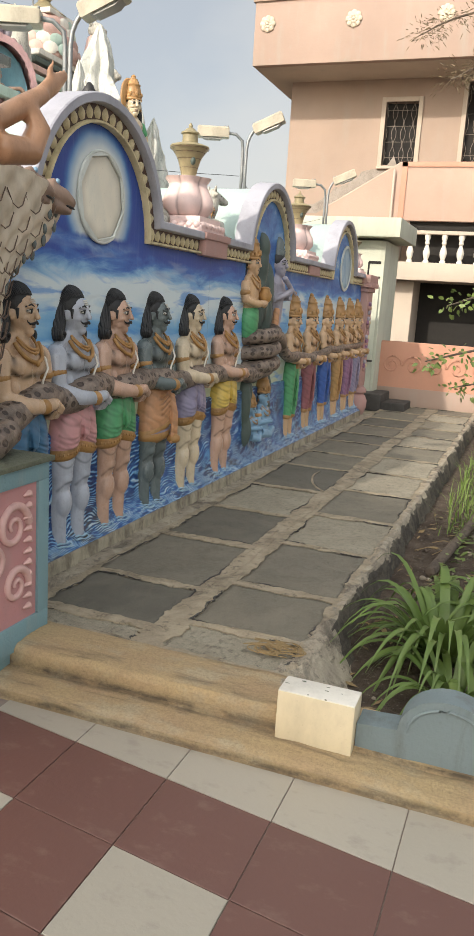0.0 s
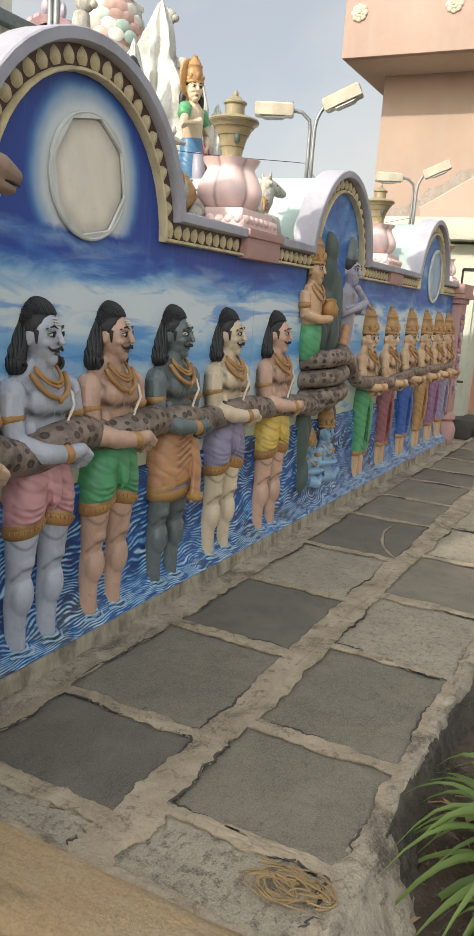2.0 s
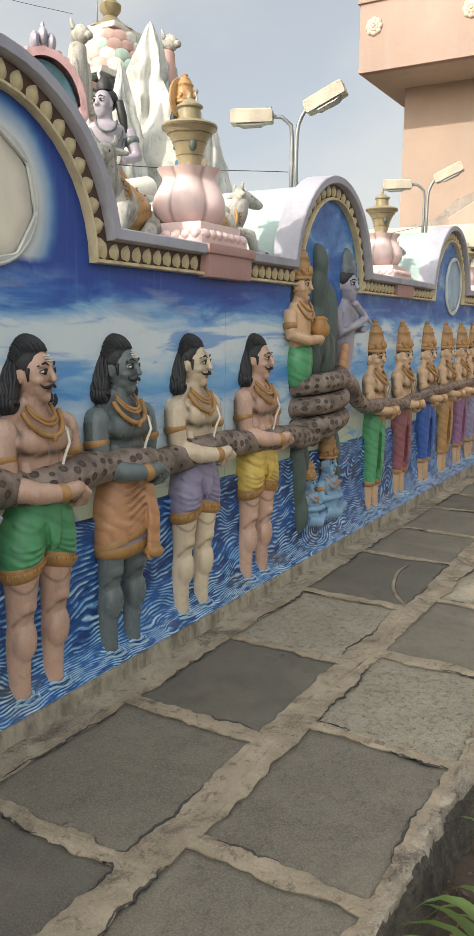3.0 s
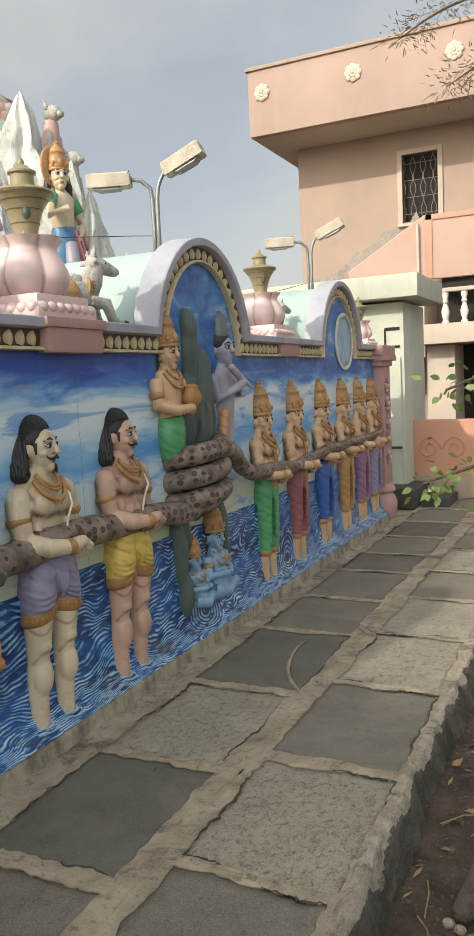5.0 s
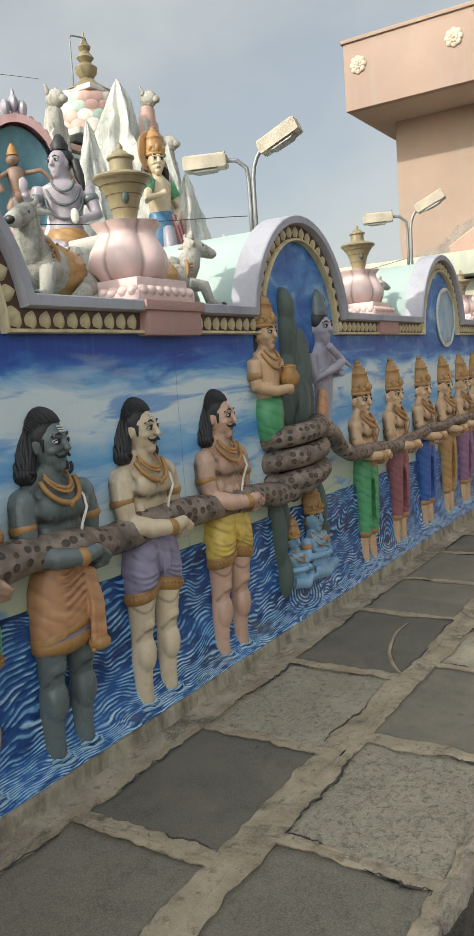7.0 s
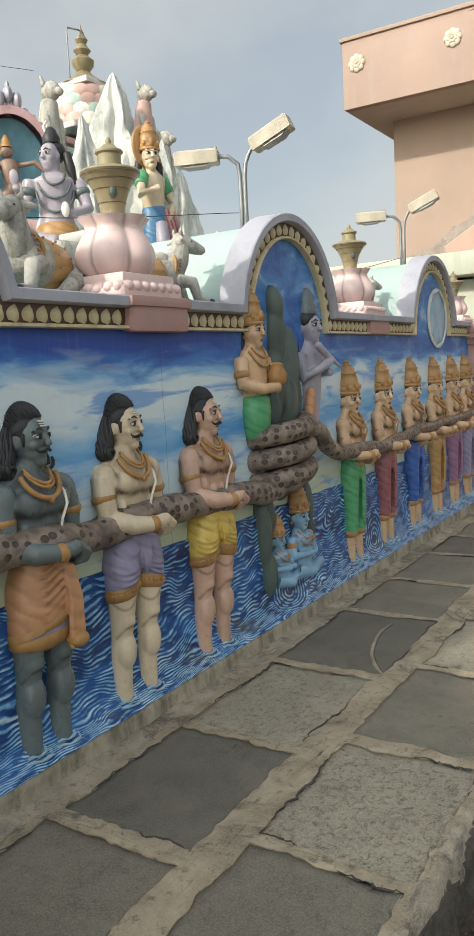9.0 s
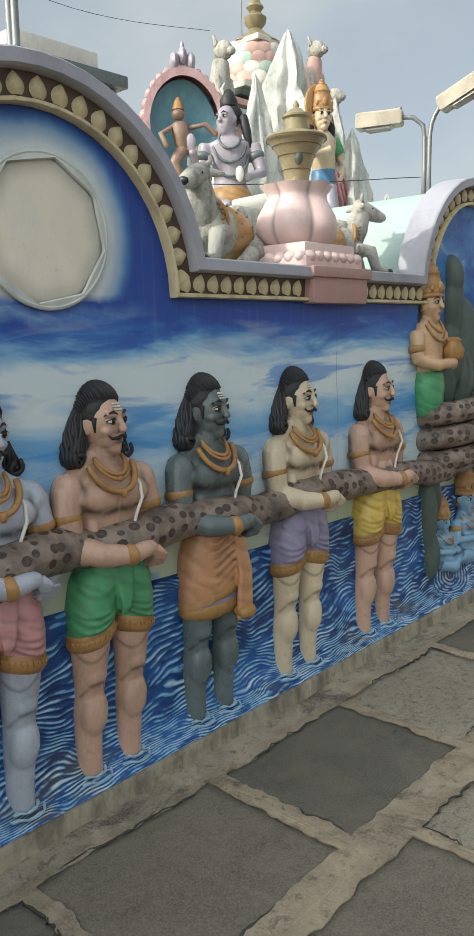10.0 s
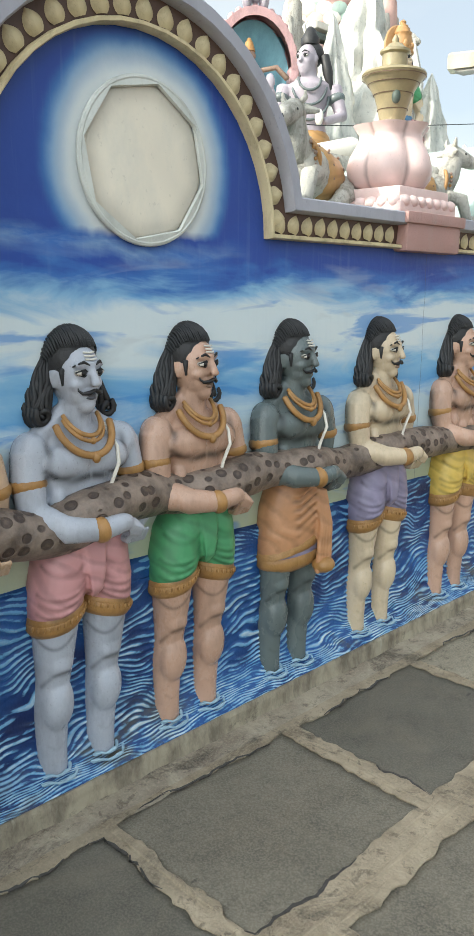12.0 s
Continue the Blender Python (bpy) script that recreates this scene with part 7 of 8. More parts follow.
ss.box(bx - 0.35, bx + 0.42, by - 0.42, by + 0.42, bz - 0.36, bz + 0.20, "ash", 0.06)
ss.thing("seated_statue", label="pale lilac seated statue with black top-knot and beads", category="statue", smooth=70)

ls = MB("skin_cream")  # standing crowned figure with halo
bx, by, bz = -2.7, 9.80, 2.62
ls.tube([(bx, by + 0.05, bz), (bx, by + 0.03, bz + 0.35), (bx, by, bz + 0.62)], [(0.20, 0.16), (0.18, 0.14), (0.13, 0.11)], "c_blue", 18)
for q_ in range(6):
    ls.tube([(bx + 0.09, by + 0.03 + 0.035 * q_, bz + 0.60), (bx + 0.15 - 0.012 * q_, by + 0.06 + 0.045 * q_, bz + 0.30), (bx + 0.16 - 0.014 * q_, by + 0.05 + 0.055 * q_, bz)], [0.022, 0.030, 0.034], ("c_maroon", "c_pink")[q_ % 2], 9)
ls.tube([(bx, by, bz + 0.60), (bx, by, bz + 0.78), (bx, by, bz + 0.92), (bx, by, bz + 0.98)], [(0.12, 0.10), (0.13, 0.11), (0.17, 0.10), (0.06, 0.06)], "skin_cream", 16)
for q_ in (-1, 1):
    ls.tube([(bx, by + q_ * 0.16, bz + 0.92), (bx + 0.02, by + q_ * 0.22, bz + 0.82)], [0.070, 0.066], "c_green", 12)
ls.tube([(bx, by + 0.17, bz + 0.90), (bx + 0.04, by + 0.30, bz + 0.70), (bx + 0.10, by + 0.10, bz + 0.52)], [0.062, 0.055, 0.035], "skin_cream", 12)
ls.tube([(bx, by - 0.17, bz + 0.90), (bx + 0.06, by - 0.26, bz + 0.72), (bx + 0.18, by - 0.14, bz + 0.78)], [0.062, 0.052, 0.035], "skin_cream", 12)
ls.tube([(bx, by, bz + 0.95), (bx, by - 0.02, bz + 1.06)], 0.05, "skin_cream", 12)
head(ls, (bx + 0.01, by - 0.03, bz + 1.12), "skin_cream", -35, False, "crown", 1.35)
ls.lathe([(0.20, -0.015), (0.21, 0.0), (0.20, 0.015)], (bx - 0.06, by + 0.0, bz + 1.22), "crown", 26, tilt=Matrix.Rotation(radians(90), 3, "Y"))
ls.drawn = []
ls.tube([(bx + 0.12, by - 0.05, bz + 0.45), (bx + 0.16, by - 0.08, bz + 0.20), (bx + 0.14, by - 0.05, bz + 0.02)], [0.06, 0.075, 0.05], "lilac", 12)
ls.box(bx - 0.25, bx + 0.25, by - 0.25, by + 0.25, bz - 0.5, bz + 0.02, "ash", 0.05)
ls.thing("crowned_statue", label="standing statue in blue skirt and striped red drape with gold crown", category="statue", smooth=70)

# shrine court: written small, then enlarged and set back to fit the camera's view
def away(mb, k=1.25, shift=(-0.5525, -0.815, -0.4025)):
    # shift holds the camera's standpoint still while k scales
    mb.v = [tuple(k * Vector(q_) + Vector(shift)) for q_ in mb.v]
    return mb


# arched niche shrine with a dancing statue
def squeeze(mb):
    c_, s_ = math.cos(radians(35)), math.sin(radians(35))
    turned = []
    for x_, y_, z_ in mb.v:
        dx, dy = x_ + 3.2, 0.72 * (y_ - 8.53)
        turned.append((-3.2 + dx * c_ + dy * s_, 8.42 - dx * s_ + dy * c_, 2.4 + 0.88 * (z_ - 2.4)))
    mb.v = turned
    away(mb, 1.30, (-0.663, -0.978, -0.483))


niche = holder("niche_shrine", (-4.8, 10.0, -0.15), "dusty pink arched niche with aqua inside and scalloped rim", "shrine")
q = MB("mint")
q.box(-4.0, -3.36, 8.08, 8.98, 0.1, 3.62, "scalepink", 0.02)
q.grid(lambda u, v: (-4.0 + 0.66 * v, 8.53 + 0.47 * math.cos(math.pi * u), 3.62 + 0.50 * math.sin(math.pi * u)), 24, 2, "mint")
squeeze(q)
hang("vault", q, niche, "mint green vault behind the arch")
for sg in (-1, 1):
    q = MB("nichepink")
    q.box(-3.35, -3.05, 8.53 + sg * 0.47 - 0.05, 8.53 + sg * 0.47 + 0.05, 2.4, 3.66, "nichepink", 0.015)
    squeeze(q)
    hang("pillar", q, niche)
q = MB("nichepink")
q.grid(lambda u, v: (-3.05 - 0.34 * (v if v < 0.5 else 1 - v) * 0 - 0.30 * (1 if v > 0.5 else 0), 8.53 + (0.43 + 0.08 * min(1, 4 * min(v, 1 - v))) * math.cos(math.pi * u), 3.62 + (0.47 + 0.08 * min(1, 4 * min(v, 1 - v))) * math.sin(math.pi * u)), 30, 8, "nichepink")
for i in range(17):
    a = math.pi * i / 16
    q.ball((-3.12, 8.53 + 0.50 * math.cos(a), 3.62 + 0.545 * math.sin(a)), (0.06, 0.05, 0.05), "nichepink", 8, 6)
squeeze(q)
hang("arch_rim", q, niche, "scalloped pink rim")
q = MB("aqua")
q.grid(lambda u, v: (-3.30 + 0.10 * v, 8.53 + 0.46 * v * math.cos(2 * math.pi * u), 3.50 + (0.60 * v * math.sin(2 * math.pi * u))), 30, 6, "aqua")
q.box(-3.4, -3.32, 8.1, 8.96, 2.5, 4.0, "aqua", 0.01)
squeeze(q)
hang("niche_back", q, niche, "aqua painted inside")
q = MB("lilac")
for k in range(3):
    q.ball((-3.1, 8.53 + 0.10 * (k - 1), 4.23 + 0.05 * (k == 1)), (0.07, 0.06, 0.09), "lilac", 10, 7)
q.ball((-3.1, 8.53, 4.36), (0.03, 0.03, 0.06), "lilac", 8, 6)
squeeze(q)
hang("crest", q, niche, "lilac crest ornament")
dn = MB("serpent")
dn.tube([(-3.05, 8.50, 3.40), (-3.05, 8.48, 3.62)], [0.06, 0.075], "serpent", 10)
dn.ball((-3.04, 8.47, 3.72), 0.055, "serpent", 10, 7)
dn.lathe([(0.05, 0), (0.03, 0.08), (0.01, 0.12)], (-3.04, 8.47, 3.76), "gold", 10)
dn.tube([(-3.05, 8.42, 3.60), (-3.0, 8.32, 3.52), (-2.98, 8.36, 3.40)], 0.025, "serpent", 8)
dn.tube([(-3.05, 8.55, 3.60), (-3.0, 8.68, 3.62), (-2.98, 8.76, 3.52)], 0.025, "serpent", 8)
dn.tube([(-3.05, 8.50, 3.40), (-3.0, 8.42, 3.25), (-3.03, 8.50, 3.08)], [0.06, 0.045, 0.03], "serpent", 9)
dn.tube([(-3.05, 8.53, 3.40), (-2.98, 8.70, 3.34), (-3.0, 8.78, 3.20)], [0.055, 0.04, 0.025], "serpent", 9)
dn.v = [(-3.04 + 1.3 * (x_ + 3.04), 8.52 + 1.5 * (y_ - 8.52), 3.06 + 1.0 * (z_ - 3.06)) for x_, y_, z_ in dn.v]
dn.box(-3.28, -2.9, 8.2, 8.86, 2.4, 3.06, "nichepink", 0.03)
squeeze(dn)
dn.thing("dancing_statue", label="small brown dancing statue with gold cap inside the pink niche", category="statue", smooth=70)

# temple tower top
tower = holder("temple_tower", (-5.8, 12.4, -0.15), "small temple tower with scaled pink roof and finial", "tower")
q = MB("scalepink", "mint")
q.box(-5.0, -3.9, 9.6, 11.4, 0.2, 3.9, "scalepink", 0.03)
for k in range(5):
    q.box(-4.95 + 0.05 * k, -3.86 + 0.01 * k, 9.7 + 0.07 * k, 11.35 - 0.07 * k, 3.9 + 0.10 * k, 3.97 + 0.10 * k, ("white", "mint", "scalepink", "rock", "white")[k], 0.015)
for k in range(7):
    for sd in (0, 1):  # little figures in the top storey, facing the lane and the wall
        fx, fy = (-3.86, 9.78 + 0.25 * k) if sd else (-4.85 + 0.16 * k, 9.56)
        q.tube([(fx, fy, 3.52), (fx, fy, 3.66), (fx, fy, 3.76)], [0.05, 0.065, 0.03], ("lilac", "cream", "c_pink")[k % 3], 8)
        q.ball((fx, fy, 3.81), 0.04, "cream", 8, 6)
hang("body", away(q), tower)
q = MB("scalepink")
q.lathe([(0.44, 4.36), (0.47, 4.42), (0.40, 4.66), (0.33, 4.85), (0.30, 4.90)], (-4.2, 10.6, 0), "scalepink", 8)
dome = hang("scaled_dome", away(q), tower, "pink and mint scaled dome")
for k in range(4):
    for j in range(16):
        a = 2 * math.pi * (j + 0.5 * (k % 2)) / 16
        r_ = 0.46 - 0.035 * k
        q = MB(("scalepink", "scalepink", "white", "mint")[(j + k) % 4])
        q.ball((-4.2 + r_ * math.cos(a), 10.6 + r_ * math.sin(a), 4.46 + 0.11 * k), (0.014, 0.095, 0.075), q.mats[0], 8, 5, Matrix.Rotation(a, 3, "Z"))
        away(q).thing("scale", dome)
q = MB("white")
q.box(-4.48, -3.92, 10.32, 10.88, 4.88, 4.94, "white", 0.01)
q.lathe([(0.30, 4.93), (0.12, 5.05), (0.07, 5.10), (0.12, 5.16), (0.13, 5.22), (0.06, 5.28), (0.10, 5.33), (0.05, 5.40), (0.075, 5.45), (0.02, 5.53), (0.005, 5.62)], (-4.2, 10.6, 0), "brass", 16)
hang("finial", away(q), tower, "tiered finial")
q = MB("metal")
q.tube([(-4.2, 10.36, 4.7), (-4.2, 10.36, 5.48), (-4.2, 10.38, 5.52), (-4.2, 10.62, 5.56), (-4.2, 10.66, 5.50)], 0.010, "metal", 6)
hang("guard_pipe", away(q), tower, "thin bent steel pipe")
for (cx, cy, cz, hgt) in ((-3.9, 9.66, 3.9, 0.80), (-3.9, 11.28, 4.3, 0.78), (-3.7, 11.35, 3.9, 0.6)):
    q = MB("ash")
    q.tube([(cx, cy, cz - 0.3), (cx, cy, cz + hgt * 0.35), (cx + 0.03, cy - 0.01, cz + hgt * 0.7)], [(0.17, 0.13), (0.14, 0.12), (0.09, 0.09)], ("scalepink", "ash", "lilac")[int(cy * 3) % 3], 12)
    q.ball((cx + 0.06, cy, cz + hgt * 0.84), (0.12, 0.085, 0.10), "ash", 12, 8)
    q.ball((cx + 0.17, cy, cz + hgt * 0.81), (0.05, 0.05, 0.045), "ash", 10, 6)
    for s in (-1, 1):
        q.tube([(cx + 0.02, cy + s * 0.06, cz + hgt * 0.90), (cx, cy + s * 0.08, cz + hgt * 1.02)], [0.03, 0.012], "ash", 7)
        q.tube([(cx + 0.05, cy + s * 0.09, cz + hgt * 0.5), (cx + 0.12, cy + s * 0.09, cz - 0.1)], [0.045, 0.035], "ash", 8)
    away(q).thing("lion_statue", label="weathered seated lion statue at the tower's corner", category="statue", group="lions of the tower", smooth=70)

# small shrine behind the first vault, as seen over the crest from the terrace
ts = holder("roof_shrine", (-3.2, 6.9, 2.0), "small tiered shrine with striped cornice and niches", "shrine")
for k, (r_, z0, z1, m) in enumerate(((0.62, 1.2, 2.85, "scalepink"), (0.70, 2.85, 2.95, "white"), (0.60, 2.95, 3.18, "nichepink"), (0.68, 3.18, 3.27, "mint"), (0.55, 3.27, 3.46, "ash"), (0.62, 3.46, 3.55, "skin_dark"), (0.45, 3.55, 3.72, "white"))):
    q = MB(m)
    q.box(-3.2 - r_, -3.2 + r_, 6.75 - r_ * 0.8, 6.75 + r_ * 0.8, z0, z1, m, 0.015)
    hang("tier", q, ts)
for k in range(4):
    q = MB("scalepink")
    cy = 6.35 + 0.27 * k
    q.tube([(-2.58, cy, 2.95), (-2.56, cy, 3.05), (-2.58, cy, 3.14)], [(0.06, 0.04), (0.07, 0.05), (0.04, 0.03)], "scalepink", 9)
    q.ball((-2.57, cy, 3.19), 0.04, "ash", 8, 6)
    hang("niche_figure", q, ts)

# ---- carved pedestal and hooded serpent beside the kerb ----
box_ = holder("carved_pedestal", (0.1, 3.2, 0), "aqua-framed pedestal with rose scroll panel by the kerb", "pedestal")
q = MB("boxblue")
q.box(-0.14, 0.318, 2.35, 3.585, -0.14, 0.78, "boxblue", 0.008)
for (y0_, y1_, z0_, z1_) in ((2.37, 3.583, 0.70, 0.778), (2.37, 3.583, -0.02, 0.10), (3.505, 3.583, 0.10, 0.70), (2.37, 2.45, 0.10, 0.70)):
    q.box(0.312, 0.336, y0_, y1_, z0_, z1_, "boxblue", 0.004)
hang("frame", q, box_, "chalky aqua frame")
q = MB("mossy")
q.box(-0.16, 0.352, 2.33, 3.605, 0.776, 0.80, "mossy", 0.006)
hang("top_slab", q, box_, "mossy top")
q = MB("boxpink")
q.box(0.314, 0.323, 2.45, 3.505, 0.10, 0.70, "boxpink", 0)
hang("panel", q, box_, "rose painted panel")
for cx, cz, r0, sg, turns in ((3.34, 0.53, 0.105, 1, 3.2), (3.36, 0.27, 0.085, 1, 3.0), (3.20, 0.40, 0.09, -1, 3.0), (3.08, 0.56, 0.10, 1, 3.0), (3.07, 0.25, 0.10, -1, 3.2), (2.9, 0.42, 0.1, 1, 3), (2.72, 0.55, 0.1, -1, 3), (2.7, 0.26, 0.1, 1, 3)):
    q = MB("boxscroll")
    pts, rad = [], []
    for i in range(34):
        a = i / 33 * turns * math.pi
        r_ = r0 * (1 - i / 38)
        pts.append((0.326, cx + sg * r_ * math.cos(a), cz + r_ * math.sin(a)))
        rad.append(0.019 * (1 - 0.55 * i / 33))
    q.tube(pts, rad, "boxscroll", 9)
    hang("scroll", q, box_)
for i in range(11):
    q = MB("boxscroll")
    z0_ = 0.14 + 0.05 * i
    q.tube([(0.325, 3.47, z0_), (0.334, 3.44, z0_ + 0.02), (0.327, 3.41, z0_ + 0.012)], [0.006, 0.015, 0.004], "boxscroll", 7)
    hang("leaf_frill", q, box_)

nb_ = MB("hood")


def hood_pt(u, v):
    a = (u - 0.5) * 2
    z = 1.12 + 0.78 * v
    q_ = max(0.0, min(1.0, (v - 0.42) / 0.45))
    half = 0.08 + 0.34 * q_ * q_ * (3 - 2 * q_) + 0.10 * v
    return (0.18 + 0.06 * v + 0.10 * (1 - a * a) + 0.010 * math.sin(a * 24) * math.sin(v * 40), 3.27 + half * a, z + 0.05 * (1 - a * a) * v)


nb_.grid(hood_pt, 48, 48, "hood")
nb_.grid(lambda u, v: tuple(a - b for a, b in zip(hood_pt(u, v), (0.09, 0, 0))), 24, 24, "hood")
for k in range(6):
    cy = 2.86 + 0.158 * k
    zt = 1.89 + 0.05 * (1 - abs(k - 2.5) / 2.5)
    nb_.tube([(0.18, 3.27 + (cy - 3.27) * 0.8, zt - 0.14), (0.21, cy - 0.02, zt - 0.02), (0.25, cy + 0.04, zt + 0.012), (0.28, cy + 0.10, zt - 0.002), (0.29, cy + 0.155, zt - 0.022)], [(0.075, 0.05), (0.064, 0.046), (0.054, 0.043), (0.040, 0.030), (0.022, 0.017)], "serpent", 14)
    nb_.tube([(0.26, cy + 0.04, zt - 0.040), (0.28, cy + 0.11, zt - 0.052), (0.285, cy + 0.14, zt - 0.060)], [0.034, 0.022, 0.012], "serpent", 10)
    nb_.tube([(0.285, cy + 0.06, zt - 0.028), (0.30, cy + 0.12, zt - 0.038), (0.295, cy + 0.155, zt - 0.042)], [0.005, 0.006, 0.004], "black", 6)
    nb_.ball((0.26, cy + 0.045, zt + 0.055), (0.020, 0.026, 0.016), "serpent", 10, 7)
    nb_.ball((0.275, cy + 0.055, zt + 0.058), 0.012, "skin_blue", 8, 6)
nb_.melt("serpent", 0.009, 2)
for i in range(7):
    for j in range(9):
        u, v = (i + 0.5 * (j % 2) + 0.4) / 7.6, (j + 0.6) / 10
        c_ = hood_pt(u, v)
        wv = 0.035 + 0.03 * v
        if u < 0.86:
            nb_.tube([(c_[0] + 0.004, c_[1] - wv, c_[2] + 0.03), (c_[0] + 0.007, c_[1] - wv * 0.5, c_[2] - 0.022), (c_[0] + 0.009, c_[1], c_[2] - 0.036), (c_[0] + 0.007, c_[1] + wv * 0.5, c_[2] - 0.022), (c_[0] + 0.004, c_[1] + wv, c_[2] + 0.03)], 0.0024, "line", 5)
for k in range(11):
    for u0, s_ in ((0.95, 1.0), (0.87, 0.8)):
        c_ = hood_pt(u0, 0.10 + 0.08 * k + 0.04 * (u0 < 0.9))
        nb_.ball((c_[0] + 0.004, c_[1], c_[2]), (0.008, 0.016 * s_, 0.028 * s_), "skin_dark", 10, 6)
nb_.tube([(0.1, 3.20, 0.80), (0.14, 3.24, 0.95), (0.20, 3.26, 1.14)], [(0.16, 0.12), (0.13, 0.10), (0.11, 0.08)], "hood", 14)
nb_.tube([(0.16, 3.12, 0.86), (0.20, 3.36, 0.86), (0.17, 3.52, 0.89)], [0.06, 0.075, 0.06], "snake", 12, ref=(0, 0, 1))
nb_.v = [tuple(1.085 * Vector(q_) - Vector((0.191, 0.061, 0.1275))) if q_[2] > 1.0 else q_ for q_ in nb_.v]
# reaching figure in front of the hood
ar = MB("skin_arm")
ar.tube([(0.10, 3.05, 1.90), (0.10, 3.10, 2.20), (0.10, 3.08, 2.42)], [(0.16, 0.12), (0.18, 0.12), (0.08, 0.07)], "skin_arm", 14)
ar.tube([(0.12, 3.22, 2.32), (0.16, 3.42, 2.12), (0.20, 3.58, 2.22), (0.20, 3.70, 2.29)], [0.07, 0.062, 0.045, 0.036], "skin_arm", 12)
ar.tube([(0.20, 3.70, 2.29), (0.20, 3.78, 2.35), (0.20, 3.87, 2.41)], [(0.038, 0.028), (0.045, 0.022), (0.022, 0.012)], "skin_arm", 10)
ar.tube([(0.20, 3.76, 2.34), (0.20, 3.75, 2.40), (0.20, 3.78, 2.44)], [0.018, 0.014, 0.008], "skin_arm", 8)
ar.tube([(0.22, 3.40, 2.02), (0.24, 3.56, 2.04), (0.24, 3.62, 2.14), (0.22, 3.60, 2.22)], [0.06, 0.058, 0.05, 0.025], "skin_arm", 12)
for k in range(4):
    ar.tube([(0.25, 3.57 + 0.022 * k, 2.13), (0.235, 3.58 + 0.026 * k, 2.21 - 0.012 * k)], [0.016, 0.010], "skin_arm", 7)
ar.v = [tuple(0.86 * Vector(q_) + Vector((0.315, 0.101, 0.21))) for q_ in ar.v]
ar.tube([(0.30, 2.95, 0.82), (0.36, 2.85, 1.2), (0.40, 2.76, 1.60), (0.41, 2.73, 1.90)], [(0.15, 0.12), (0.14, 0.10), (0.12, 0.09), (0.13, 0.10)], "skin_arm", 14)
ar.melt("skin_arm", 0.009, 3)
nb_.add(ar.v, ar.f, "skin_arm")
nb_.thing("serpent_statue", label="many-headed hooded serpent with reaching arm on the pedestal", category="statue", smooth=70)

# ---- garden ----
ly = MB("lily")
lr = random.Random(21)


def blade(mb, base, ang, ln, wd, rise, droop, m):
    d = Vector((math.cos(ang), math.sin(ang), 0))
    sd = Vector((-d.y, d.x, 0))
    vs, fs = [], []
    N = 9
    for i in range(N + 1):
        q_ = i / N
        p_ = Vector(base) + d * (ln * q_) + Vector((0, 0, rise * math.sin(min(1, q_ * 1.0) * math.pi * 0.62) - droop * q_ * q_))
        hw = wd * (0.55 + 0.45 * math.sin(math.pi * min(1, q_ + 0.12))) * (1 - q_ ** 3.5) + 0.0012
        sag = Vector((0, 0, hw * 0.45))
        vs += [p_ - sd * hw + sag, p_, p_ + sd * hw + sag]
    for i in range(N):
        fs += [(3 * i, 3 * i + 1, 3 * i + 4, 3 * i + 3), (3 * i + 1, 3 * i + 2, 3 * i + 5, 3 * i + 4)]
    mb.add(vs, fs, m)


def lily(at, n, seed, s=1.0):
    r = random.Random(seed)
    ob = holder("lily_plant", at, "leafy spider lily clump with long strap leaves in the soil", "plant", "lily clumps in the bed")
    for k in range(n):
        mb = MB("lily")
        a = 2 * math.pi * k / n * 2.4 + r.uniform(-0.4, 0.4)
        ln = r.uniform(0.32, 0.60) * s
        rise = r.uniform(0.20, 0.50) * s
        blade(mb, (0.05 * math.cos(a), 0.05 * math.sin(a), 0.0), a, ln, r.uniform(0.013, 0.026) * s, rise, r.uniform(0.10, 0.42) * s, "lily")
        part("leaf", mb, ob, smooth=60)
    mb = MB("grass")
    mb.lathe([(0.05, -0.04), (0.06, 0.02), (0.04, 0.08), (0.02, 0.12)], (0, 0, 0), "grass", 10)
    part("stem", mb, ob, "pale green bulb stem")
    return ob


lily((2.02, 4.42, -0.16), 105, 5)
lily((2.28, 4.75, -0.16), 55, 9, 0.95)
lily((2.10, 4.02, -0.16), 34, 14, 0.75)
lily((2.60, 4.45, -0.16), 26, 17)

gm = MB("grass")
gr_ = random.Random(4)
for k in range(2600):
    y = 6.6 + 6.8 * gr_.random() ** 0.9
    x = 1.72 + 0.06 * noise.noise((y * 2, 0, 0)) + gr_.random() ** 1.4 * 2.2
    a = gr_.uniform(0, 6.28)
    h = gr_.uniform(0.08, 0.26)
    d = Vector((math.cos(a), math.sin(a), 0))
    s_ = Vector((-d.y, d.x, 0)) * gr_.uniform(0.003, 0.006)
    b0 = Vector((x, y, ground_z(x, y) - 0.01))
    p1_, p2_ = b0 + d * h * 0.25 + Vector((0, 0, h * 0.7)), b0 + d * h * gr_.uniform(0.5, 0.9) + Vector((0, 0, h))
    gm.add([b0 - s_, b0 + s_, p1_ + s_ * 0.7, p1_ - s_ * 0.7, p2_], [(0, 1, 2, 3), (3, 2, 4)], "grass")
gm.thing("grass", label="rough sunlit grass along the bed", category="grass", kind="stuff", smooth=0)

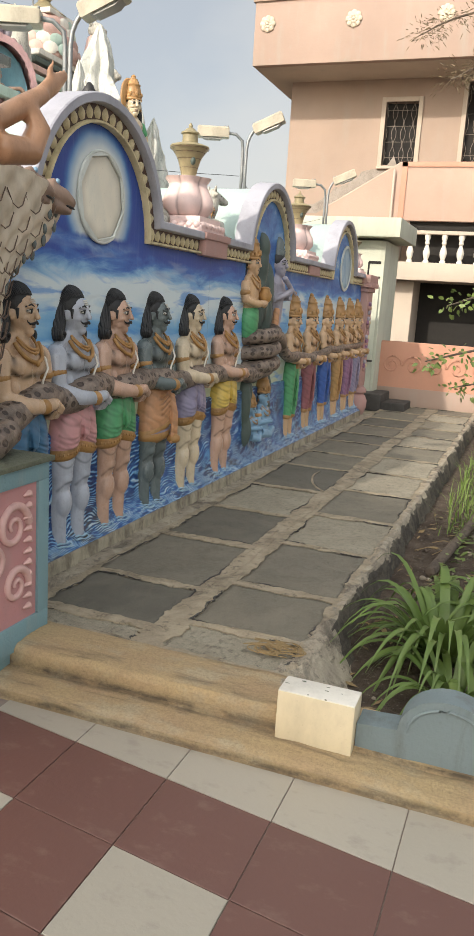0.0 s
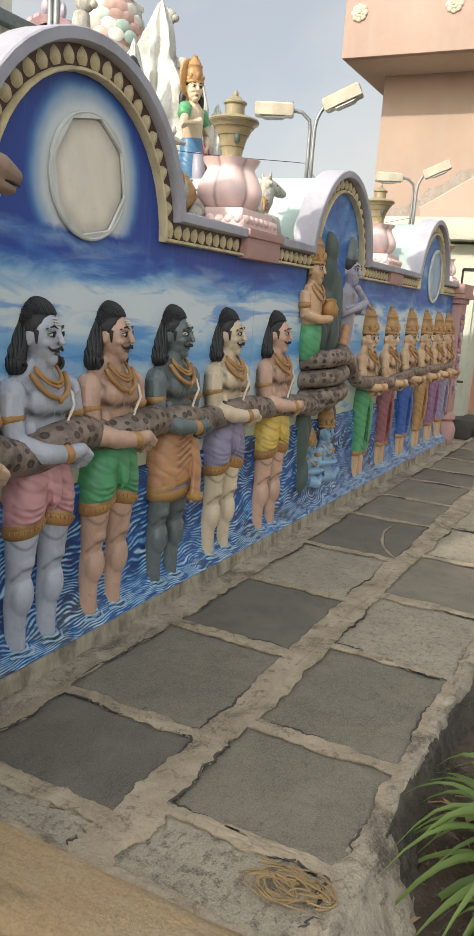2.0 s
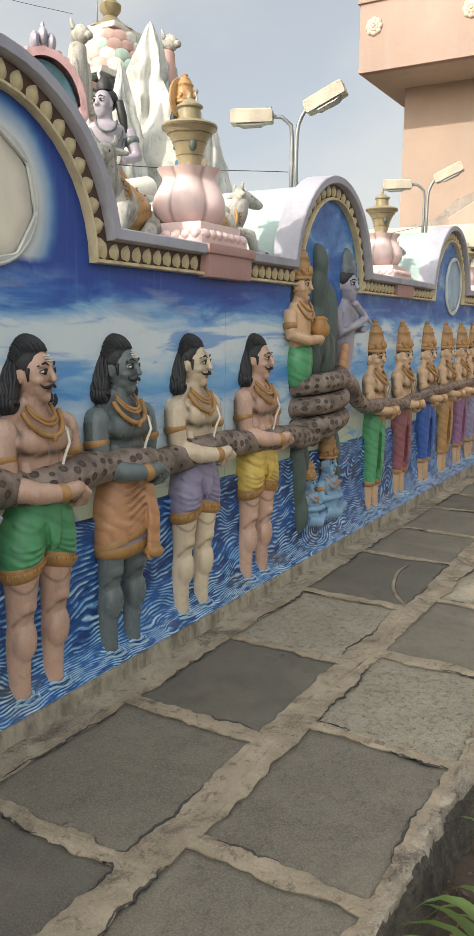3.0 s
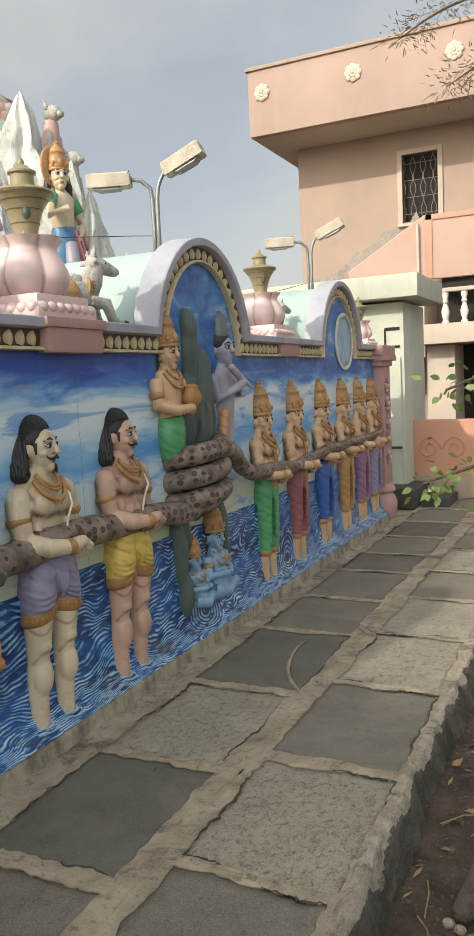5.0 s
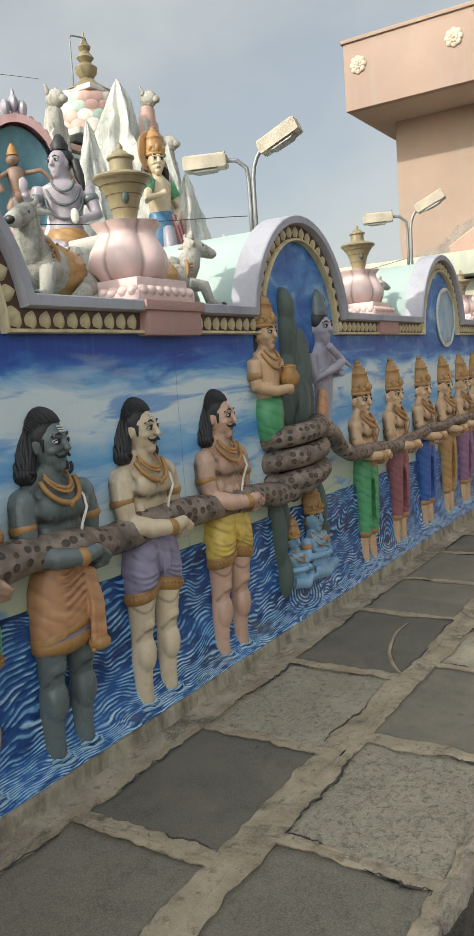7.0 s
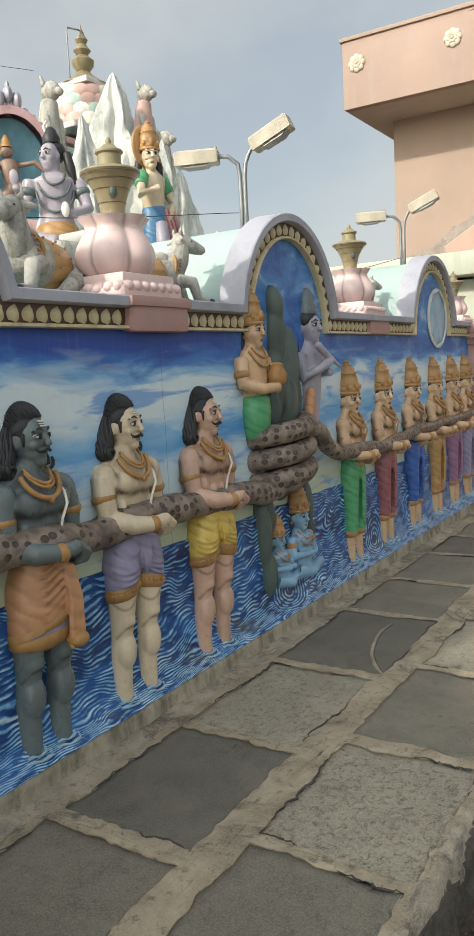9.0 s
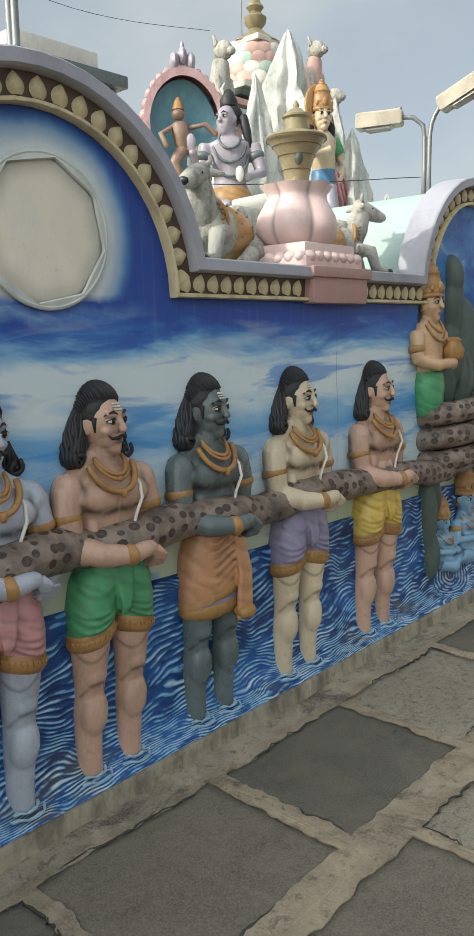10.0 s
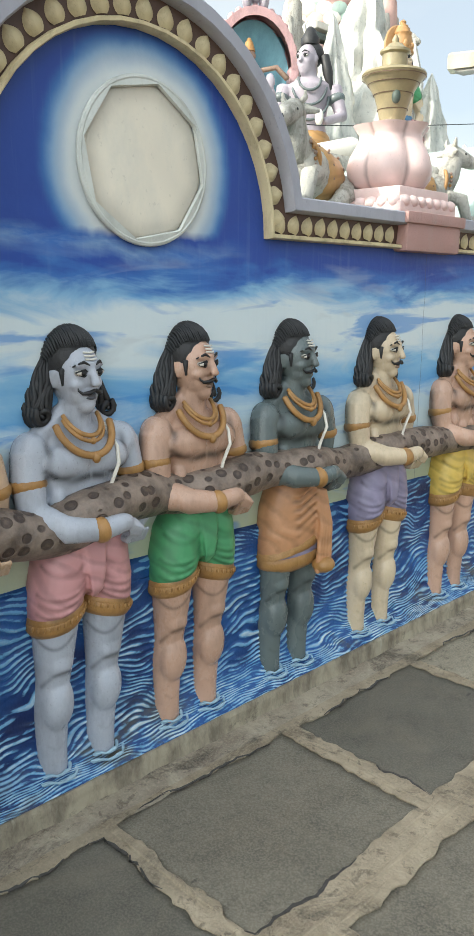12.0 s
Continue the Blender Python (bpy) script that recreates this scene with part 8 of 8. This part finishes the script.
db = MB("straw")  # dry leaves, stalks and crumbs on the soil
for k in range(420):
    y, x = gr_.uniform(3.55, 7.5), 1.60 + 1.3 * gr_.random() ** 1.5
    c_ = Vector((x, y, ground_z(x, y) + 0.008))
    a, ln = gr_.uniform(0, 6.28), gr_.uniform(0.02, 0.05)
    d = Vector((math.cos(a), math.sin(a), gr_.uniform(-0.15, 0.25))) * ln
    s_ = Vector((-math.sin(a), math.cos(a), gr_.uniform(-0.3, 0.3))) * ln * gr_.uniform(0.15, 0.45)
    db.add([c_ - d, c_ + s_, c_ + d, c_ - s_], [(0, 1, 2, 3)], ("straw", "bark", "soil")[k % 3])
for k in range(46):
    y, x = gr_.uniform(3.6, 6.5), 1.62 + gr_.random()
    a, ln = gr_.uniform(0, 6.28), gr_.uniform(0.08, 0.22)
    p_ = Vector((x, y, ground_z(x, y) + 0.012))
    d = Vector((math.cos(a), math.sin(a), 0))
    db.tube([p_, p_ + d * ln * 0.5 + Vector((0.01, 0, 0.02)), p_ + d * ln], 0.0028, "straw", 5)
db.thing("litter", label="dry leaves and stalks scattered on the soil", category="litter", kind="stuff", smooth=0)

lt = MB("leaf")
for k in range(1500):  # low creeping weeds between lilies and pipe
    y, x = gr_.uniform(4.9, 8.2), gr_.uniform(1.85, 3.2)
    c_ = Vector((x, y, ground_z(x, y) + gr_.uniform(0.01, 0.14)))
    a, t_ = gr_.uniform(0, 6.28), gr_.uniform(-0.6, 0.6)
    d = Vector((math.cos(a), math.sin(a), t_)) * gr_.uniform(0.02, 0.04)
    s_ = Vector((-math.sin(a), math.cos(a), gr_.uniform(-0.4, 0.4))) * 0.013
    lt.add([c_ - d, c_ + s_, c_ + d, c_ - s_], [(0, 1, 2, 3)], "leaf")
lt.thing("weeds", label="low green weeds in the garden bed", category="weeds", kind="stuff", smooth=0)

q = MB("bark")
q.tube(smooth_path([(1.80, 5.62, -0.10), (1.86, 6.1, -0.08), (1.93, 6.7, -0.075), (1.98, 7.4, -0.08)], 5), 0.035, "bark", 10)
q.thing("old_pipe", label="rusty brown pipe lying in the bed", category="pipe")
for k in range(26):
    q = MB("edge")
    x, y = gr_.uniform(1.66, 2.3), gr_.uniform(3.7, 7.2)
    r_ = gr_.uniform(0.008, 0.024)
    q.ball((x, y, ground_z(x, y) + r_ * 0.3), (r_, r_ * gr_.uniform(0.7, 1.2), r_ * 0.7), "edge", 9, 6)
    q.thing("pebble", label="grey pebble lying on the soil", category="pebble", group="pebbles in the bed")

st_ = MB("straw")
for k in range(30):
    cx, cy = 1.37 + gr_.uniform(-0.07, 0.07), 3.80 + gr_.uniform(-0.04, 0.04)
    a = gr_.uniform(0, 6.28)
    pts = [(cx + 0.05 * math.cos(a + j * 0.9) * (1 + 0.3 * j), cy + 0.03 * math.sin(a + j * 0.9) * (1 + 0.3 * j), 0.028 + 0.008 * gr_.random()) for j in range(4)]
    st_.tube(smooth_path(pts, 3), 0.0028, "straw", 5)
st_.thing("dry_straw", label="tangle of dry straw on the flagstones", category="straw", kind="stuff")

# tree whose twigs reach in over the bed
tree = holder("tree", (4.6, 11.0, -0.16), "garden tree with thin twigs and small leaves", "tree")
q = MB("bark")
q.tube(smooth_path([(4.6, 11.0, -0.2), (4.55, 11.0, 1.2), (4.4, 10.9, 2.6), (4.2, 10.8, 4.2), (4.0, 10.8, 6.0)], 4), [0.14 - 0.10 * i / 16 for i in range(17)], "bark", 10)
hang("trunk", q, tree)
TWIGS = [((4.2, 10.8, 4.2), (2.4, 10.6, 4.9), (1.1, 10.45, 4.75), (0.55, 10.44, 4.55)), ((4.2, 10.8, 4.2), (2.6, 10.6, 4.4), (1.5, 10.5, 4.3), (0.95, 10.45, 4.08)),
         ((4.4, 10.9, 2.6), (3.0, 9.6, 3.0), (2.2, 9.0, 2.7), (1.75, 8.7, 2.42)), ((4.5, 11.0, 1.4), (3.0, 8.4, 1.9), (2.1, 7.2, 1.75), (1.62, 6.5, 1.56)),
         ((4.5, 11.0, 1.4), (3.0, 8.0, 1.5), (2.0, 7.0, 1.30), (1.50, 6.6, 1.16)), ((4.5, 11.0, 1.2), (3.2, 8.6, 1.2), (2.2, 7.6, 1.05), (1.62, 7.3, 0.92)), ((4.2, 10.8, 4.2), (3.4, 10.6, 5.2), (2.3, 10.5, 5.3), (1.5, 10.45, 5.05))]
tr = random.Random(31)
cm = MB("leaf")
for k, tw in enumerate(TWIGS):
    q = MB("bark")
    pts = smooth_path(list(tw), 8)
    q.tube(pts, [0.028 - 0.024 * i / len(pts) for i in range(len(pts))], "bark", 6)
    hang("limb", q, tree)
    high = tw[0][2] > 4
    for i, p_ in enumerate(pts):
        if i < len(pts) * 0.45:
            continue
        for _ in range(34 if high else 9):
            a, e_ = tr.uniform(0, 6.28), tr.uniform(-0.9, 0.7)
            d = Vector((math.cos(a) * math.cos(e_), math.sin(a) * math.cos(e_), math.sin(e_)))
            o_ = p_ + d * tr.uniform(0.02, 0.22 if high else 0.13)
            ln, wd = (tr.uniform(0.04, 0.085), 0.0055) if high else (tr.uniform(0.035, 0.06), 0.016)
            s_ = d.cross(Vector((tr.uniform(-1, 1), tr.uniform(-1, 1), tr.uniform(-1, 1)))).normalized() * wd
            dip = Vector((0, 0, -0.12 * ln))
            cm.add([o_, o_ + d * ln * 0.28 + s_ * 0.85, o_ + d * ln * 0.62 + s_ * 0.8 + dip * 0.4, o_ + d * ln + dip, o_ + d * ln * 0.62 - s_ * 0.8 + dip * 0.4, o_ + d * ln * 0.28 - s_ * 0.85, o_ + d * ln * 0.45 + dip * 0.8],
                   [(0, 1, 6), (1, 2, 6), (2, 3, 6), (3, 4, 6), (4, 5, 6), (5, 0, 6)], "leafdry" if high else "leaf")
for _ in range(5200):
    a, e_, r_ = tr.uniform(0, 6.28), tr.uniform(-1.2, 1.5), tr.uniform(0.2, 1.0)
    c_ = Vector((4.6 + 1.5 * r_ * math.cos(a) * math.cos(e_), 11.0 + 1.5 * r_ * math.sin(a) * math.cos(e_), 5.0 + 1.6 * r_ * math.sin(e_)))
    if noise.noise(c_ * 1.3) < -0.1:
        continue
    d = Vector((tr.uniform(-1, 1), tr.uniform(-1, 1), tr.uniform(-1, 0.6))).normalized()
    s_ = d.cross(Vector((tr.uniform(-1, 1), tr.uniform(-1, 1), tr.uniform(-1, 1)))).normalized() * 0.012
    cm.add([c_, c_ + d * 0.04 + s_, c_ + d * 0.09, c_ + d * 0.04 - s_], [(0, 1, 2, 3)], "leaf")
hang("crown", cm, tree, "sparse crown of small leaves", 0)

# ---- flagstones of the path, floor tiles ----
rs = random.Random(12)


NS = 32


def rim(x0, x1, y0, y1, seed, amp):
    """The worn outline of a slab: NS points a side."""
    per = []
    for k, ((xa, ya), (xb, yb)) in enumerate((((x0, y0), (x1, y0)), ((x1, y0), (x1, y1)), ((x1, y1), (x0, y1)), ((x0, y1), (x0, y0)))):
        for i in range(NS):
            q = i / NS
            fade = min(1.0, 6 * min(q, 1 - q) + 0.25)
            n1 = noise.noise((q * 3.1 + k * 7, seed, 0)) + 0.55 * noise.noise((q * 11 + k * 5, seed, 3)) + 0.25 * noise.noise((q * 29, seed, k))
            d = amp * n1 * fade
            nx, ny = (0, 1) if k % 2 == 0 else (1, 0)
            per.append((xa + (xb - xa) * q + nx * d, ya + (yb - ya) * q + ny * d))
    return per


def frame_pts(x0, x1, y0, y1):
    per = []
    for (xa, ya), (xb, yb) in (((x0, y0), (x1, y0)), ((x1, y0), (x1, y1)), ((x1, y1), (x0, y1)), ((x0, y1), (x0, y0))):
        per += [(xa + (xb - xa) * i / NS, ya + (yb - ya) * i / NS) for i in range(NS)]
    return per


def slab_mesh(per, cx, cy, h, m_):
    n = len(per)
    vs = []
    for k in (1.04, 0.9, 0.7, 0.45, 0.2):
        vs += [(cx + (x - cx) * k, cy + (y - cy) * k, h + 0.0035 * noise.noise((x * 3 * k, y * 3 * k, 0))) for x, y in per]
    vs.append((cx, cy, h))
    fs = []
    for k in range(4):
        fs += [(k * n + i, k * n + (i + 1) % n, (k + 1) * n + (i + 1) % n, (k + 1) * n + i) for i in range(n)]
    fs += [(4 * n + i, 4 * n + (i + 1) % n, 5 * n) for i in range(n)]
    vs += [(x, y, -0.02) for x, y in per]
    fs += [((i + 1) % n, i, 5 * n + 1 + i, 5 * n + 1 + (i + 1) % n) for i in range(n)]
    m = bpy.data.meshes.new("flagstone")
    m.from_pydata(vs, [], fs)
    m.materials.append(M[m_])
    m.shade_smooth()
    return m


LEFT = [3.60, 3.80, 4.36, 5.19, 6.01, 6.87, 7.87, 8.67, 9.52, 10.2, 11.0, 11.85, 12.7, 13.58]
RIGHT = [3.60, 3.94, 4.55, 5.39, 6.21, 7.11, 7.98, 8.82, 9.65, 10.5, 11.3, 12.1, 12.9, 13.58]
TONE_L = ["slab_light", "slab_dark", "slab_mid", "slab_dark", "slab_light", "slab_dark", "slab_mid", "slab_mid", "slab_dark", "slab_mid", "slab_dark", "slab_mid", "slab_mid"]
TONE_R = ["slab_light", "slab_mid", "slab_mid", "slab_light", "slab_mid", "slab_light", "slab_light", "slab_mid", "slab_light", "slab_mid", "slab_light", "slab_light", "slab_mid"]
mort = MB("cement")
RIMS = []
for col, tones, (oa, ob_), (xa, xb) in ((LEFT, TONE_L, (0.10, 0.81), (0.140, 0.745)), (RIGHT, TONE_R, (0.81, 1.485), (0.885, 1.445))):
    for k, (ya, yb) in enumerate(zip(col, col[1:])):
        g0, g1 = 0.024 + 0.022 * rs.random(), 0.024 + 0.022 * rs.random()
        seed = k * 1.7 + oa * 9
        per = rim(xa + rs.uniform(-0.010, 0.015), xb + rs.uniform(-0.015, 0.010), ya + g0, yb - g1, seed, 0.030)
        cx, cy = (xa + xb) / 2, (ya + yb) / 2
        RIMS.append((per, k))
        ob = new("flagstone", slab_mesh(per, cx, cy, 0.004 + 0.003 * rs.random(), tones[k]))
        ob.parent = path
        fr = frame_pts(oa, ob_, ya, yb)
        n = len(per)
        vs = [(x, y, 0.012 + 0.003 * noise.noise((x * 9, y * 9, 1))) for x, y in fr]
        mid = [((a + c) / 2, (b + d) / 2) for (a, b), (c, d) in zip(fr, per)]
        vs += [(x, y, 0.014 + 0.005 * noise.noise((x * 15, y * 15, 2))) for x, y in mid]
        vs += [(x, y, 0.011 + 0.003 * noise.noise((x * 21, y * 21, 5))) for x, y in per]
        vs += [(cx + (x - cx) * 1.006, cy + (y - cy) * 1.006, -0.004) for x, y in per]
        mort.add(vs, [(j * n + i, j * n + (i + 1) % n, (j + 1) * n + (i + 1) % n, (j + 1) * n + i) for j in range(3) for i in range(n)], "cement")
for k in range(90):  # trowel ridges that run along the joints
    along = rs.random() < 0.55
    if along:
        x_, y_ = 0.815 + rs.uniform(-0.055, 0.06), rs.uniform(3.8, 11.0)
        d_ = (rs.uniform(-0.02, 0.02), rs.uniform(0.12, 0.4))
    else:
        col_ = rs.choice((LEFT, RIGHT))
        y_ = rs.choice(col_[1:9]) + rs.uniform(-0.025, 0.025)
        x_ = rs.uniform(0.14, 0.55) if col_ is LEFT else rs.uniform(0.88, 1.2)
        d_ = (rs.uniform(0.1, 0.25), rs.uniform(-0.015, 0.015))
    pts = [(x_ + d_[0] * j / 6 + 0.006 * noise.noise((j, k, 0)), y_ + d_[1] * j / 6 + 0.006 * noise.noise((j, k, 5)), 0.0135) for j in range(7)]
    mort.tube(pts, [(0.002, 0.002), (0.006, 0.003), (0.008, 0.004), (0.009, 0.004), (0.008, 0.004), (0.005, 0.003), (0.002, 0.002)], "cement", 6, ref=(0, 0, 1))
for (per, k0) in RIMS:  # dirt-filled cracks where slab and mortar part
    n = len(per)
    for r_ in range(3):
        i0, ln = rs.randrange(n), rs.randrange(9, 26)
        pts = [(per[(i0 + j) % n][0] + rs.uniform(-0.006, 0.006), per[(i0 + j) % n][1] + rs.uniform(-0.006, 0.006), 0.0105) for j in range(ln)]
        mort.tube(pts, [0.0015 + 0.0045 * math.sin(math.pi * j / (ln - 1)) * rs.uniform(0.5, 1.2) for j in range(ln)], "darkstone", 5)
crack = [(0.508, 7.70), (0.500, 7.56), (0.515, 7.44), (0.560, 7.27), (0.590, 7.18), (0.665, 7.04), (0.735, 6.95), (0.79, 6.90)]
mort.tube([(x_, y_, 0.0075) for x_, y_ in crack], [(0.006, 0.003), (0.011, 0.005), (0.009, 0.005), (0.012, 0.006), (0.010, 0.005), (0.013, 0.006), (0.010, 0.006), (0.008, 0.006)], "cement", 6, ref=(0, 0, 1))
for (xa, ya), (xb, yb) in zip(crack, crack[1:]):
    mort.tube([(xa + 0.012, ya, 0.008), ((xa + xb) / 2 + 0.014, (ya + yb) / 2, 0.008), (xb + 0.012, yb, 0.008)], [0.002, 0.004, 0.002], "darkstone", 5)
part("mortar", mort, path, "pale cement mortar between the flagstones", 35)

tm = {}
TX = [0.44 + 0.402 * i for i in range(-7, 11)]


def row_y(k, x):
    return (3.165, 2.96 - 0.15 * (x - 1.25))[k] if k < 2 else 2.96 - 0.15 * (x - 1.25) - 0.375 * (k - 1)


for r in range(0, 10):
    for c_, (xa, xb) in enumerate(zip(TX, TX[1:])):
        if r == 0:
            white = True
        elif r % 2 == 0:
            white = c_ % 2 == 1
        else:
            white = False
        g_ = 0.0018
        q4 = [(xa + g_, row_y(r + 1, xa) + g_), (xb - g_, row_y(r + 1, xb) + g_), (xb - g_, row_y(r, xb) - g_), (xa + g_, row_y(r, xa) - g_)]
        if min(q4[3][1] - q4[0][1], q4[2][1] - q4[1][1]) < 0.02:
            continue
        m = bpy.data.meshes.new("floor_tile")
        mx, my = sum(x for x, y in q4) / 4, sum(y for x, y in q4) / 4
        vs = [(x, y, -0.14) for x, y in q4] + [(x, y, -0.1315) for x, y in q4] + [(mx + (x - mx) * 0.992, my + (y - my) * 0.992, -0.130) for x, y in q4]
        fs = [(0, 1, 5, 4), (1, 2, 6, 5), (2, 3, 7, 6), (3, 0, 4, 7), (4, 5, 9, 8), (5, 6, 10, 9), (6, 7, 11, 10), (7, 4, 8, 11), (8, 9, 10, 11)]
        m.from_pydata(vs, [], fs)
        m.materials.append(M["whitetile" if white else "redtile"])
        ob = new("floor_tile", m)
        ob.parent = terrace
